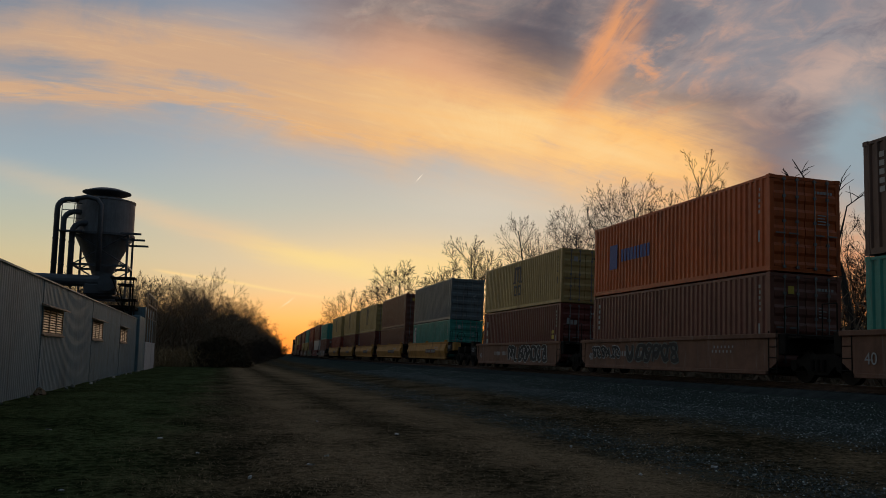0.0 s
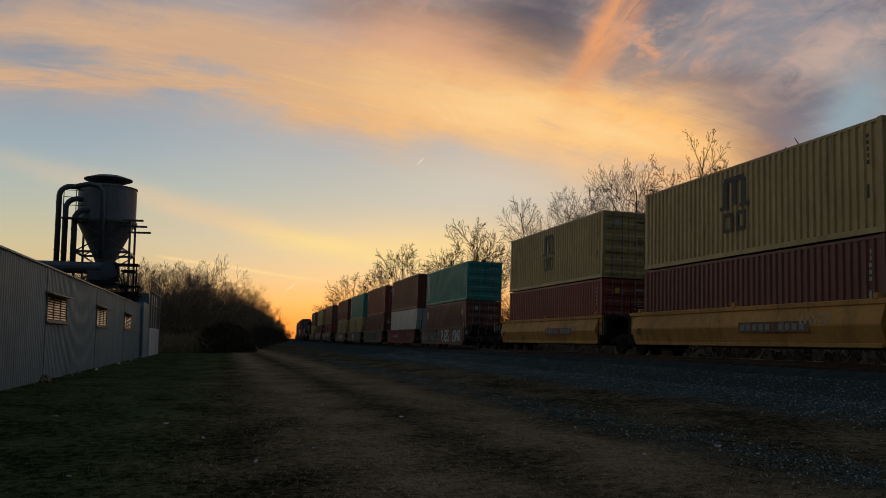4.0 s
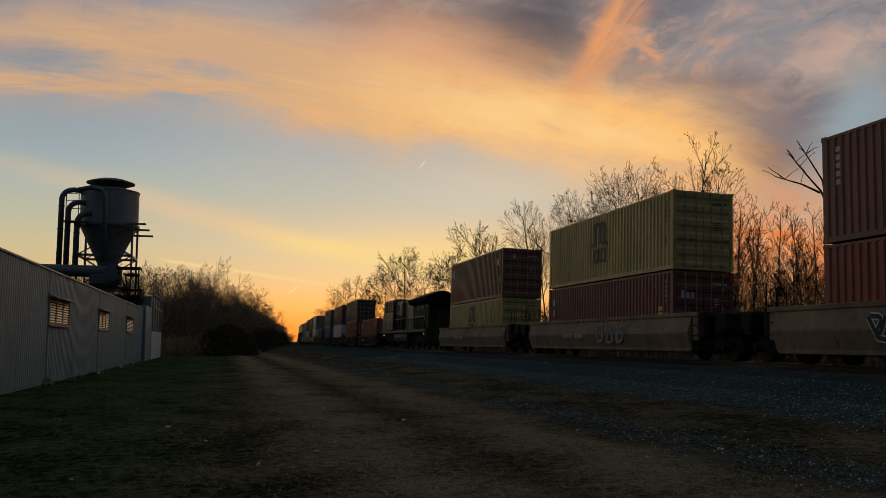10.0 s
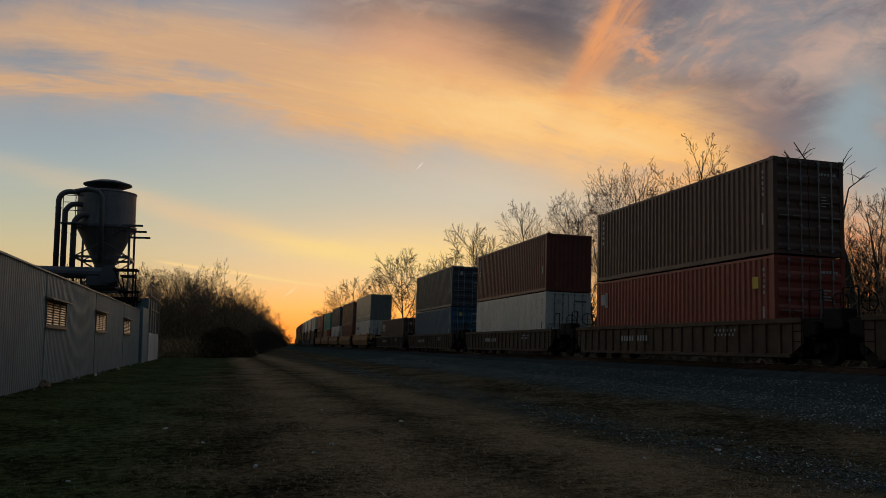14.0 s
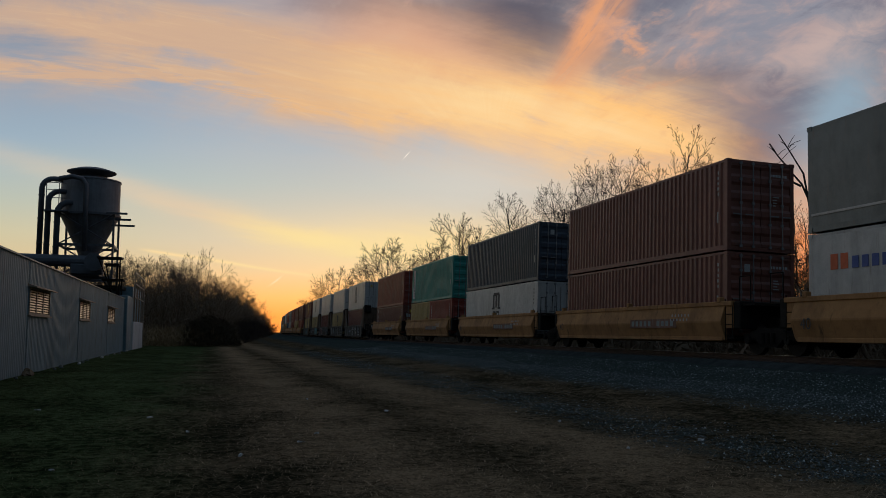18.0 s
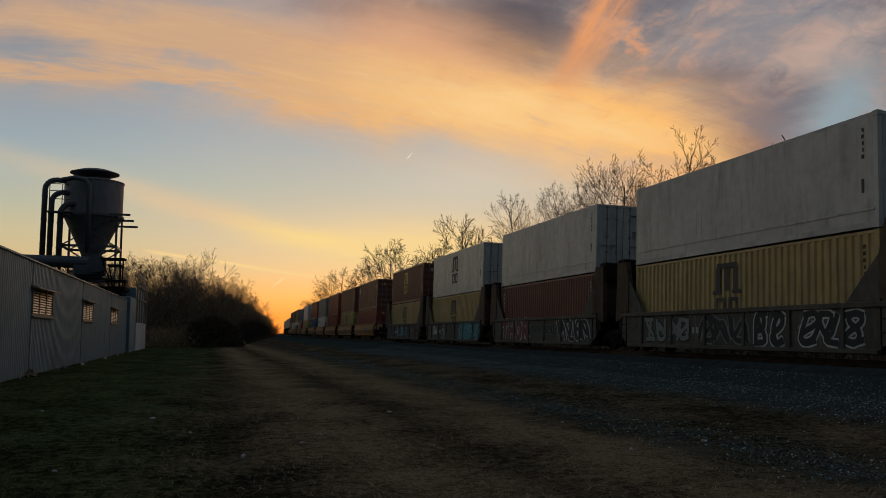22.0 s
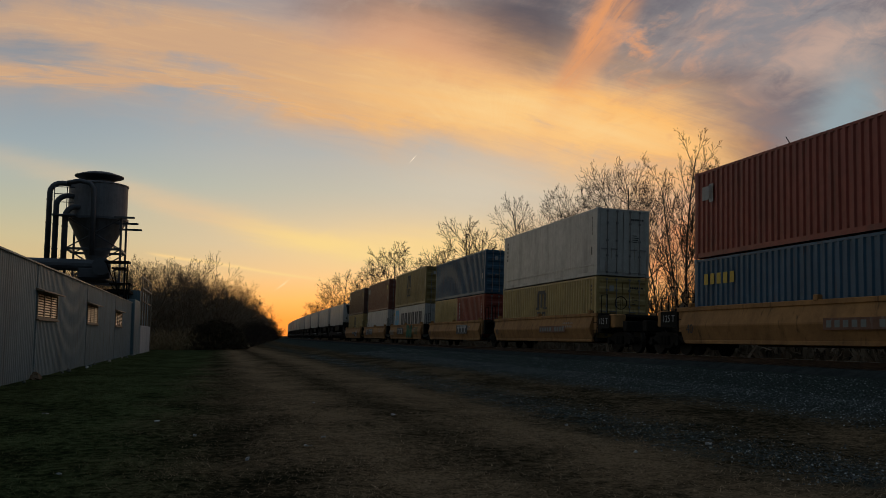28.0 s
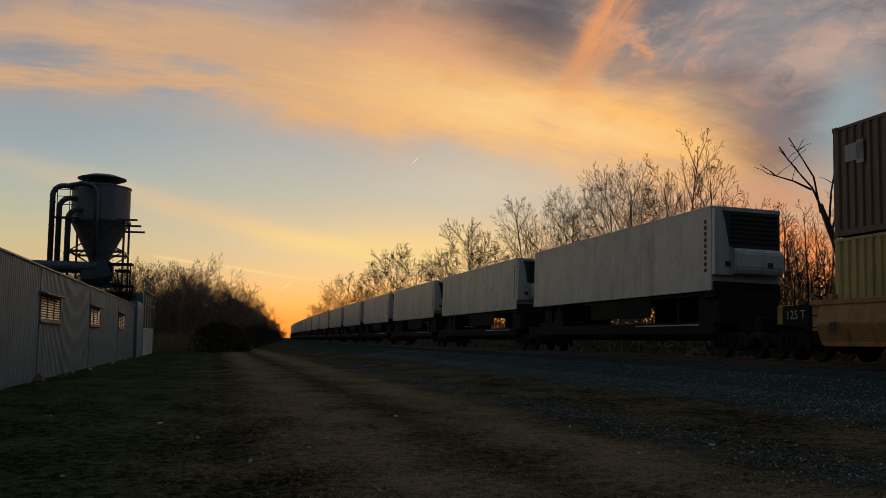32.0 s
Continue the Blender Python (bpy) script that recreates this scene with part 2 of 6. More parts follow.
def surface(name, base, alt=None, scale=6.0, rough=0.7, metal=0.0, bump=0.15, fine=60.0, stain=None, streak=False, object_space=True, spec=0.5):
    """A painted or natural surface: two tones at two scales, an optional stain, fine relief."""
    m = bpy.data.materials.new(name)
    m.use_nodes = True
    t = m.node_tree
    b = t.nodes["Principled BSDF"]
    tc = t.nodes.new("ShaderNodeTexCoord")
    sep = t.nodes.new("ShaderNodeSeparateXYZ")
    info = t.nodes.new("ShaderNodeObjectInfo")
    rnd = Sock(t, info.outputs["Random"])
    t.links.new(tc.outputs["Object"] if object_space else tc.outputs["Generated"], sep.inputs[0])
    x, y, z = (Sock(t, sep.outputs[i]) for i in range(3))
    big = noise_at(t, x, y, z + rnd * 40.0, scale * 0.12, 4.0, 0.6)
    small = noise_at(t, x, y, z + rnd * 17.0, scale, 6.0, 0.65)
    grain = noise_at(t, x, y, z, fine, 3.0, 0.6)
    alt = alt or tuple(c * 0.7 for c in base[:3])
    col = blend(t, (big * 0.6 + small * 0.5).step(0.35, 0.75), (*base[:3], 1), (*alt[:3], 1))
    if stain:
        run = noise_at(t, x * 4.0, y * 4.0, z * (0.35 if streak else 4.0), scale * 0.5, 6.0, 0.7)
        col = blend(t, run.step(0.55, 0.75) * 0.75, col, (*stain[:3], 1))
    grime = noise_at(t, x * 2.0, y * 1.2, z * 0.25 + rnd * 9.0, 1.1, 5.0, 0.65)
    col = blend(t, grime.step(0.42, 0.8) * 0.4, col, (0.03, 0.026, 0.022, 1)) if streak else col
    col = blend(t, grain.step(0.3, 0.8) * 0.25, col, (0.02, 0.018, 0.015, 1))
    t.links.new(col.s, b.inputs["Base Color"])
    r = (small * 0.3 + grain * 0.15 + (rough - 0.2)).clip()
    t.links.new(r.s, b.inputs["Roughness"])
    b.inputs["Metallic"].default_value = metal
    b.inputs["Specular IOR Level"].default_value = spec
    bm_ = t.nodes.new("ShaderNodeBump")
    bm_.inputs["Strength"].default_value, bm_.inputs["Distance"].default_value = bump, 0.01
    t.links.new((small * 0.6 + grain * 0.4).s, bm_.inputs["Height"])
    t.links.new(bm_.outputs[0], b.inputs["Normal"])
    return m


def plain(name, base, rough=0.6, metal=0.0, spec=0.5):
    return surface(name, base, tuple(c * 0.8 for c in base[:3]), 9.0, rough, metal, 0.05, 80.0, spec=spec)


RUST = (0.10, 0.045, 0.02)
PAINT = {
    "orange": (0.52, 0.105, 0.02), "brown": (0.19, 0.07, 0.05), "dark_red": (0.16, 0.042, 0.034), "red": (0.26, 0.05, 0.034),
    "yellow": (0.45, 0.325, 0.125), "olive": (0.27, 0.20, 0.075), "grey": (0.15, 0.175, 0.19), "teal": (0.055, 0.285, 0.235),
    "navy": (0.045, 0.06, 0.085), "blue": (0.032, 0.1, 0.175), "slate": (0.05, 0.065, 0.075), "white": (0.62, 0.61, 0.58),
    "pale_grey": (0.19, 0.21, 0.20), "black_brown": (0.105, 0.055, 0.042)}
M = {}
for key, c in PAINT.items():
    c = tuple(v * (0.85 if key == "white" else 1.05) for v in c)
    M["c_" + key] = surface("container_" + key, c, tuple(v * 0.72 for v in c), 3.0, 0.43, 0.0, 0.08, 50.0, RUST if key not in ("white", "pale_grey") else (0.22, 0.18, 0.14), True, spec=0.32)
M["car_yellow"] = surface("car_paint_ochre", (0.54, 0.28, 0.068), (0.38, 0.19, 0.047), 3.0, 0.7, 0, 0.2, 50, (0.07, 0.05, 0.035), True, spec=0.2)
M["car_rust"] = surface("car_paint_oxide", (0.24, 0.125, 0.08), (0.15, 0.08, 0.055), 3.0, 0.75, 0, 0.2, 50, (0.28, 0.24, 0.2), True, spec=0.2)
M["car_grey"] = surface("car_paint_grey", (0.27, 0.18, 0.115), (0.15, 0.105, 0.07), 3.0, 0.75, 0, 0.2, 50, (0.06, 0.05, 0.04), True, spec=0.15)
M["car_worn"] = surface("car_paint_worn_ochre", (0.44, 0.235, 0.09), (0.28, 0.15, 0.065), 3.0, 0.8, 0, 0.2, 50, (0.05, 0.04, 0.03), True, spec=0.12)
M["car_dark"] = surface("car_paint_dark", (0.13, 0.09, 0.06), (0.07, 0.05, 0.036), 3.0, 0.8, 0, 0.2, 50, (0.04, 0.034, 0.028), True, spec=0.1)
M["car_maxi"] = surface("car_paint_grimy", (0.12, 0.105, 0.085), (0.07, 0.062, 0.052), 3.0, 0.75, 0, 0.2, 50, (0.2, 0.18, 0.16), True, spec=0.2)
M["car_red"] = surface("car_paint_red", (0.26, 0.06, 0.05), (0.16, 0.05, 0.04), 3.0, 0.75, 0, 0.2, 50, (0.25, 0.2, 0.18), True, spec=0.2)
M["steel_dark"] = surface("grimy_steel", (0.018, 0.015, 0.012), (0.010, 0.009, 0.008), 6.0, 0.85, 0.0, 0.3, 70, spec=0.12)
M["wheel"] = surface("wheel_steel", (0.03, 0.025, 0.02), (0.02, 0.016, 0.013), 8.0, 0.7, 0.1, 0.2, 70, spec=0.15)
M["rail_side"] = surface("rusty_rail", (0.09, 0.05, 0.03), (0.05, 0.03, 0.02), 8.0, 0.8, 0.1, 0.2, 70)
M["rail_top"] = plain("polished_rail", (0.55, 0.53, 0.5), 0.3, 1.0)
M["tie"] = surface("weathered_tie", (0.09, 0.07, 0.055), (0.05, 0.04, 0.035), 6.0, 0.9, 0, 0.4, 60)
M["rod"] = plain("galvanised_rod", (0.22, 0.22, 0.225), 0.45, 0.6)
M["mark_white"] = plain("white_lettering", (0.38, 0.38, 0.37), 0.7)
M["mark_black"] = plain("black_lettering", (0.02, 0.02, 0.022), 0.6)
M["mark_blue"] = plain("blue_lettering", (0.05, 0.09, 0.3), 0.6)
M["mark_sky"] = plain("pale_blue_sign", (0.13, 0.42, 0.6), 0.6)
M["mark_yellow"] = plain("yellow_sticker", (0.6, 0.42, 0.05), 0.6)
M["mark_orange"] = plain("orange_lettering", (0.6, 0.12, 0.03), 0.6)
M["spray_white"] = plain("white_spray_paint", (0.6, 0.6, 0.58), 0.75)
M["spray_cyan"] = plain("cyan_spray_paint", (0.16, 0.5, 0.52), 0.75)
M["spray_teal"] = plain("teal_spray_paint", (0.05, 0.2, 0.23), 0.75)
M["spray_orange"] = plain("orange_spray_paint", (0.36, 0.16, 0.05), 0.75)
M["spray_red"] = plain("red_spray_paint", (0.17, 0.035, 0.03), 0.75)
M["spray_green"] = plain("green_spray_paint", (0.03, 0.14, 0.06), 0.75)
M["spray_grey"] = plain("grey_spray_paint", (0.22, 0.24, 0.22), 0.75)
M["spray_black"] = plain("black_spray_paint", (0.02, 0.02, 0.02), 0.75)
M["loco_dark"] = surface("locomotive_navy", (0.018, 0.024, 0.016), (0.010, 0.013, 0.009), 4.0, 0.65, 0, 0.1, 60, (0.05, 0.04, 0.03), True, spec=0.08)
def patched_material():
    """Dark weathered paint, runs of dirt, and pale patches that partly stand for sunset sheen."""
    m = bpy.data.materials.new("locomotive_patched")
    m.use_nodes = True
    t = m.node_tree
    b = t.nodes["Principled BSDF"]
    tc = t.nodes.new("ShaderNodeTexCoord")
    sep = t.nodes.new("ShaderNodeSeparateXYZ")
    t.links.new(tc.outputs["Object"], sep.inputs[0])
    x, y, z = (Sock(t, sep.outputs[i]) for i in range(3))
    big = noise_at(t, y * 1.4, z * 0.8, 0.0, 0.8, 5.0, 0.65, 0.4)
    runs = noise_at(t, y * 5.0, z * 0.6, 3.0, 1.0, 6.0, 0.7)
    fleck = noise_at(t, x, y, z, 9.0, 5.0, 0.7)
    col = blend(t, (big * 0.7 + runs * 0.4 + fleck * 0.2).step(0.60, 0.74), (0.014, 0.017, 0.014, 1), (0.075, 0.068, 0.05, 1))
    col = blend(t, runs.step(0.55, 0.72) * 0.7, col, (0.03, 0.026, 0.02, 1))
    col = blend(t, fleck.step(0.62, 0.7) * 0.6, col, (0.17, 0.15, 0.115, 1))
    t.links.new(col.s, b.inputs["Base Color"])
    t.links.new((fleck * 0.4 + runs * 0.2 + 0.12).s, b.inputs["Roughness"])
    bu = t.nodes.new("ShaderNodeBump")
    bu.inputs["Strength"].default_value, bu.inputs["Distance"].default_value = 0.25, 0.01
    t.links.new((fleck * 0.5 + big).s, bu.inputs["Height"])
    t.links.new(bu.outputs[0], b.inputs["Normal"])
    return m


M["loco_pale"] = patched_material()
M["loco_roof"] = surface("black_roof", (0.007, 0.007, 0.006), (0.004, 0.004, 0.004), 4.0, 0.9, 0, 0.1, 60, spec=0.05)
M["loco_stripe"] = surface("faded_yellow_stripe", (0.16, 0.105, 0.045), (0.08, 0.055, 0.028), 5.0, 0.7, 0, 0.1, 60, (0.05, 0.04, 0.03), True)
M["loco_grey"] = surface("locomotive_grey", (0.11, 0.108, 0.095), (0.055, 0.055, 0.048), 4.0, 0.6, 0, 0.1, 60, (0.04, 0.035, 0.03), True)
M["siding"] = surface("galvanised_siding", (0.175, 0.27, 0.32), (0.14, 0.212, 0.25), 1.5, 0.6, 0.25, 0.1, 40, (0.10, 0.095, 0.09), True)
M["roofing"] = surface("dark_roofing", (0.035, 0.034, 0.034), (0.022, 0.021, 0.02), 2.0, 0.85, 0.0, 0.1, 40, spec=0.1)
M["panel_white"] = surface("white_panel", (0.6, 0.62, 0.64), (0.5, 0.52, 0.54), 2.0, 0.6, 0, 0.1, 40, (0.25, 0.2, 0.16), True)
M["trim_wood"] = surface("faded_trim", (0.34, 0.27, 0.2), (0.24, 0.18, 0.13), 6.0, 0.75, 0, 0.2, 60)
M["silo"] = surface("silo_steel", (0.2, 0.21, 0.24), (0.14, 0.15, 0.17), 2.0, 0.6, 0.3, 0.15, 40, (0.09, 0.08, 0.08), True)
M["duct"] = surface("duct_steel", (0.1, 0.11, 0.13), (0.07, 0.075, 0.09), 3.0, 0.55, 0.3, 0.15, 50)
M["bark"] = surface("winter_bark", (0.034, 0.027, 0.021), (0.02, 0.016, 0.013), 10.0, 0.9, 0, 0.5, 50)
M["twig"] = surface("twig_bark", (0.032, 0.022, 0.016), (0.018, 0.013, 0.01), 10.0, 0.9, 0, 0.2, 50, spec=0.1)
M["brush"] = surface("dark_brush", (0.22, 0.165, 0.112), (0.135, 0.1, 0.068), 3.0, 0.95, 0, 0.3, 40, spec=0.0)
# lighter copy of the bark, raised to make up for dim light on the wood
M["wood_twig"] = surface("lightened_wood_bark", (0.24, 0.185, 0.13), (0.15, 0.115, 0.08), 10.0, 0.9, 0, 0.2, 50, spec=0.1)
M["bramble"] = surface("dark_bramble", (0.1, 0.078, 0.052), (0.06, 0.046, 0.032), 3.0, 0.95, 0, 0.3, 40, spec=0.0)
M["weeds"] = surface("dry_weeds", (0.42, 0.30, 0.17), (0.26, 0.18, 0.1), 3.0, 0.95, 0, 0.3, 40, spec=0.0)
M["stone"] = surface("ballast_stone", (0.05, 0.06, 0.06), (0.022, 0.027, 0.027), 20.0, 0.95, 0, 0.3, 80, spec=0.0)


def pebbles_material():
    """Crushed stone, each piece its own grey."""
    m = bpy.data.materials.new("loose_stones")
    m.use_nodes = True
    t = m.node_tree
    b = t.nodes["Principled BSDF"]
    g = t.nodes.new("ShaderNodeNewGeometry")
    rnd = Sock(t, g.outputs["Random Per Island"])
    col = ramp(t, rnd, [(0.0, (0.014, 0.02, 0.02, 1)), (0.6, (0.05, 0.065, 0.065, 1)), (0.88, (0.13, 0.155, 0.15, 1)), (1.0, (0.42, 0.47, 0.46, 1))])
    t.links.new(col.s, b.inputs["Base Color"])
    b.inputs["Roughness"].default_value = 0.7
    return m


M["pebbles"] = pebbles_material()
M["litter"] = plain("white_litter", (0.6, 0.6, 0.6), 0.7)
M["tank_black"] = plain("black_unit", (0.012, 0.012, 0.014), 0.5)


def glass(name, tint, rough=0.05):
    m = bpy.data.materials.new(name)
    m.use_nodes = True
    b = m.node_tree.nodes["Principled BSDF"]
    b.inputs["Base Color"].default_value = (*tint, 1)
    b.inputs["Roughness"].default_value = rough
    b.inputs["Specular IOR Level"].default_value = 0.5
    return m


M["glass"] = glass("dark_window_glass", (0.02, 0.022, 0.025))
M["cab_glass"] = plain("dull_cab_glass", (0.03, 0.032, 0.03), 0.35, 0.0, 0.15)
# orange tint put into the slats in place of the sunset they mirror
M["louvre"] = glass("sunset_tinted_louvre_glass", (0.5, 0.30, 0.12), 0.4)


def lamp_material():
    m = bpy.data.materials.new("lit_lens")
    m.use_nodes = True
    b = m.node_tree.nodes["Principled BSDF"]
    b.inputs["Emission Color"].default_value = (1.0, 0.95, 0.85, 1)
    b.inputs["Emission Strength"].default_value = 2.5
    return m


M["step_light"] = lamp_material()


def ground_material():
    """Dead grass, greener towards the building, worn wheel tracks of bare earth, gravel beside the railway."""
    m = bpy.data.materials.new("field_ground")
    m.use_nodes = True
    t = m.node_tree
    b = t.nodes["Principled BSDF"]
    tc = t.nodes.new("ShaderNodeTexCoord")
    sep = t.nodes.new("ShaderNodeSeparateXYZ")
    t.links.new(tc.outputs["Object"], sep.inputs[0])
    x, y, z = (Sock(t, sep.outputs[i]) for i in range(3))
    big = noise_at(t, x, y, 0.0, 0.22, 5.0, 0.6)
    mid = noise_at(t, x, y, 2.0, 1.6, 6.0, 0.65)
    tiny = noise_at(t, x, y, 5.0, 14.0, 6.0, 0.7)
    grit = noise_at(t, x, y, 8.0, 38.0, 3.0, 0.6)
    wander = (big - 0.5) * 2.4 + (mid - 0.5) * 1.0
    clod = noise_at(t, x * 1.0, y * 0.7, 11.0, 0.75, 5.0, 0.6)
    pale = ((x + wander * 0.5 - 2.2).bell(1.0) + (x + wander * 0.5 - 5.3).bell(1.1) + (x + wander * 0.4 + 2.6).bell(0.5) * 0.3).clip()
    clump = noise_at(t, x * 1.0, y * 0.8, 14.0, 5.5, 4.0, 0.7)
    tuft = (pale * 0.16 + clod * 0.55 + clump * 0.7 + tiny * 0.55 + grit * 0.45).step(0.98, 1.42)
    grass = blend(t, tuft, (0.018, 0.019, 0.011, 1), (0.235, 0.18, 0.11, 1))
    green = (x + wander * 1.5 + 1.1 - y * 0.02).step(1.8, -1.6) * (clod * 0.9 + mid * 0.5).step(0.25, 0.65)
    dark_green = blend(t, (clump * 0.7 + clod * 0.4 + grit * 0.3).step(0.56, 0.86), (0.01, 0.017, 0.007, 1), (0.095, 0.128, 0.055, 1))
    grass = blend(t, (green * (mid * 0.8 + 0.7)).clip(), grass, dark_green)
    # one worn dark rut beside the railway, and a fainter one near the building
    rut = ((x + wander * 0.3 - 3.65).bell(0.3) * (clod * 1.2 + 0.1) + (x + wander * 0.35 - 0.4).bell(0.4) * 0.5).clip()
    grass = blend(t, rut * 0.5, grass, (0.022, 0.022, 0.014, 1))
    bend = (y * y) / 8400.0
    gravel = blend(t, (grit * 0.7 + tiny * 0.5).step(0.4, 0.85), (0.02, 0.027, 0.025, 1), (0.085, 0.112, 0.102, 1))
    off = x - bend + wander * 0.5 + (tiny - 0.5) * 1.2
    patch = (off - 7.2).bell(0.9) * (mid * 0.7 + clump * 0.7).step(0.58, 0.82) + off.step(9.4, 11.2) * ((clump * 0.6 + mid * 0.6).step(0.38, 0.6) * 0.5 + 0.5) + off.step(11.0, 12.0)
    col = blend(t, patch.clip(), grass, gravel)
    blade = noise_at(t, x, y * 0.5, 21.0, 22.0, 5.0, 0.75)
    col = blend(t, blade.step(0.54, 0.36) * 0.5, col, (0.008, 0.008, 0.006, 1))
    col = blend(t, (blade.step(0.6, 0.72) * tiny.step(0.45, 0.6) * 0.5).clip(), col, (0.3, 0.235, 0.15, 1))
    t.links.new(col.s, b.inputs["Base Color"])
    b.inputs["Roughness"].default_value = 1.0
    b.inputs["Specular IOR Level"].default_value = 0.0
    bu = t.nodes.new("ShaderNodeBump")
    bu.inputs["Strength"].default_value, bu.inputs["Distance"].default_value = 1.0, 0.08
    t.links.new((clump * 0.8 + tiny * 0.5 + grit * 0.3).s, bu.inputs["Height"])
    t.links.new(bu.outputs[0], b.inputs["Normal"])
    return m


M["ground"] = ground_material()

# ---- mesh helpers ----


def mesh_of(bm, *mats, smooth=False):
    me = bpy.data.meshes.new("form")
    bmesh.ops.recalc_face_normals(bm, faces=bm.faces)
    bm.to_mesh(me)
    bm.free()
    for m in mats:
        me.materials.append(M[m] if isinstance(m, str) else m)
    if smooth:
        for p in me.polygons:
            p.use_smooth = True
    return me


def put(name, me, parent=None, m=None, label=""):
    ob = new(name, me)
    if parent:
        ob.parent = parent
    if m is not None:
        ob.matrix_basis = m
    if label:
        ob["label"] = label
    return ob


def part(name, bm, material, parent, label="", smooth=False):
    return put(name, mesh_of(bm, material, smooth=smooth), parent, None, label)


def thing(name, label, category, group="", kind="", m=None):
    ob = tagged(new(name), label, category, group, kind)
    if m is not None:
        ob.matrix_basis = m
    return ob


def box(bm, x0, x1, y0, y1, z0, z1, mat=0):
    v = [bm.verts.new(p) for p in ((x0, y0, z0), (x1, y0, z0), (x1, y1, z0), (x0, y1, z0), (x0, y0, z1), (x1, y0, z1), (x1, y1, z1), (x0, y1, z1))]
    for f in ((3, 2, 1, 0), (4, 5, 6, 7), (0, 1, 5, 4), (1, 2, 6, 5), (2, 3, 7, 6), (3, 0, 4, 7)):
        bm.faces.new([v[i] for i in f]).material_index = mat
    return v


def soft_box(bm, x0, x1, y0, y1, z0, z1, r=0.02):
    b = bmesh.new()
    box(b, x0, x1, y0, y1, z0, z1)
    bmesh.ops.bevel(b, geom=b.edges[:], offset=r, segments=1, affect="EDGES")
    me = bpy.data.meshes.new("tmp")
    b.to_mesh(me)
    b.free()
    bm.from_mesh(me)
    bpy.data.meshes.remove(me)


def prism(bm, outline, axis, a, b):
    """An outline in the two other axes, pushed along axis from a to b."""
    def at(p, d):
        q = list(p)
        q.insert(axis, d)
        return q
    n = len(outline)
    lo = [bm.verts.new(at(p, a)) for p in outline]
    hi = [bm.verts.new(at(p, b)) for p in outline]
    bm.faces.new(lo[::-1])
    bm.faces.new(hi)
    for i in range(n):
        bm.faces.new((lo[i], lo[(i + 1) % n], hi[(i + 1) % n], hi[i]))


def tube(bm, points, radii, sides=6, cap=True):
    """A tapered tube through points."""
    rings = []
    pts = [Vector(p) for p in points]
    for i, p in enumerate(pts):
        d = (pts[min(i + 1, len(pts) - 1)] - pts[max(i - 1, 0)])
        d = d.normalized() if d.length > 1e-6 else Vector((0, 0, 1))
        a = d.cross(Vector((0.31, 0.87, 0.38))).normalized()
        b = d.cross(a)
        r = radii[i] if isinstance(radii, (list, tuple)) else radii
        rings.append([bm.verts.new(p + (a * math.cos(k * math.tau / sides) + b * math.sin(k * math.tau / sides)) * r) for k in range(sides)])
    for r0, r1 in zip(rings, rings[1:]):
        for k in range(sides):
            bm.faces.new((r0[k], r0[(k + 1) % sides], r1[(k + 1) % sides], r1[k]))
    if cap and sides > 2:
        bm.faces.new(rings[0][::-1])
        bm.faces.new(rings[-1])


def lathe(bm, profile, cx, cy, sides=40):
    """Turns (radius, height) pairs about the upright at cx, cy."""
    rings = [[bm.verts.new((cx + r * math.cos(k * math.tau / sides), cy + r * math.sin(k * math.tau / sides), z)) for k in range(sides)] for r, z in profile]
    for r0, r1 in zip(rings, rings[1:]):
        for k in range(sides):
            bm.faces.new((r0[k], r0[(k + 1) % sides], r1[(k + 1) % sides], r1[k]))
    bm.faces.new(rings[0][::-1])
    bm.faces.new(rings[-1])


# ---- ground and railway ----
TRACK_X, BEND, RAIL_Z, CANT = 16.62, 4200.0, 0.95, 2.0


def track(s):
    """The pose of the railway's centre line at rail height, s metres along it."""
    return pose(TRACK_X + s * s / (2 * BEND), s, RAIL_Z, 0, CANT, -math.degrees(s / BEND))


def land(x, y):
    """Height of the ground."""
    d = x - min(y * y, 1.7e6) / (2 * BEND)
    k = min(max((d - 6.5) / 6.0, 0), 1)
    z = 0.32 * k * k * (3 - 2 * k)
    k = min(max((d - 12.6) / 1.5, 0), 1)
    z += 0.36 * k * k * (3 - 2 * k)
    k = min(max((d - 19.2) / 1.8, 0), 1)
    z -= 0.6 * k * k * (3 - 2 * k)
    if abs(x) < 60 and -30 < y < 200:
        z += 0.03 * noise.noise((x * 0.5, y * 0.35, 0)) + 0.015 * noise.noise((x * 1.7, y * 1.7, 3))
        for c in (-3.6, 0.4, 2.3):
            z -= 0.035 * math.exp(-((x - c + 0.5 * noise.noise((y * 0.06, c, 0))) / 0.35) ** 2)
    return z


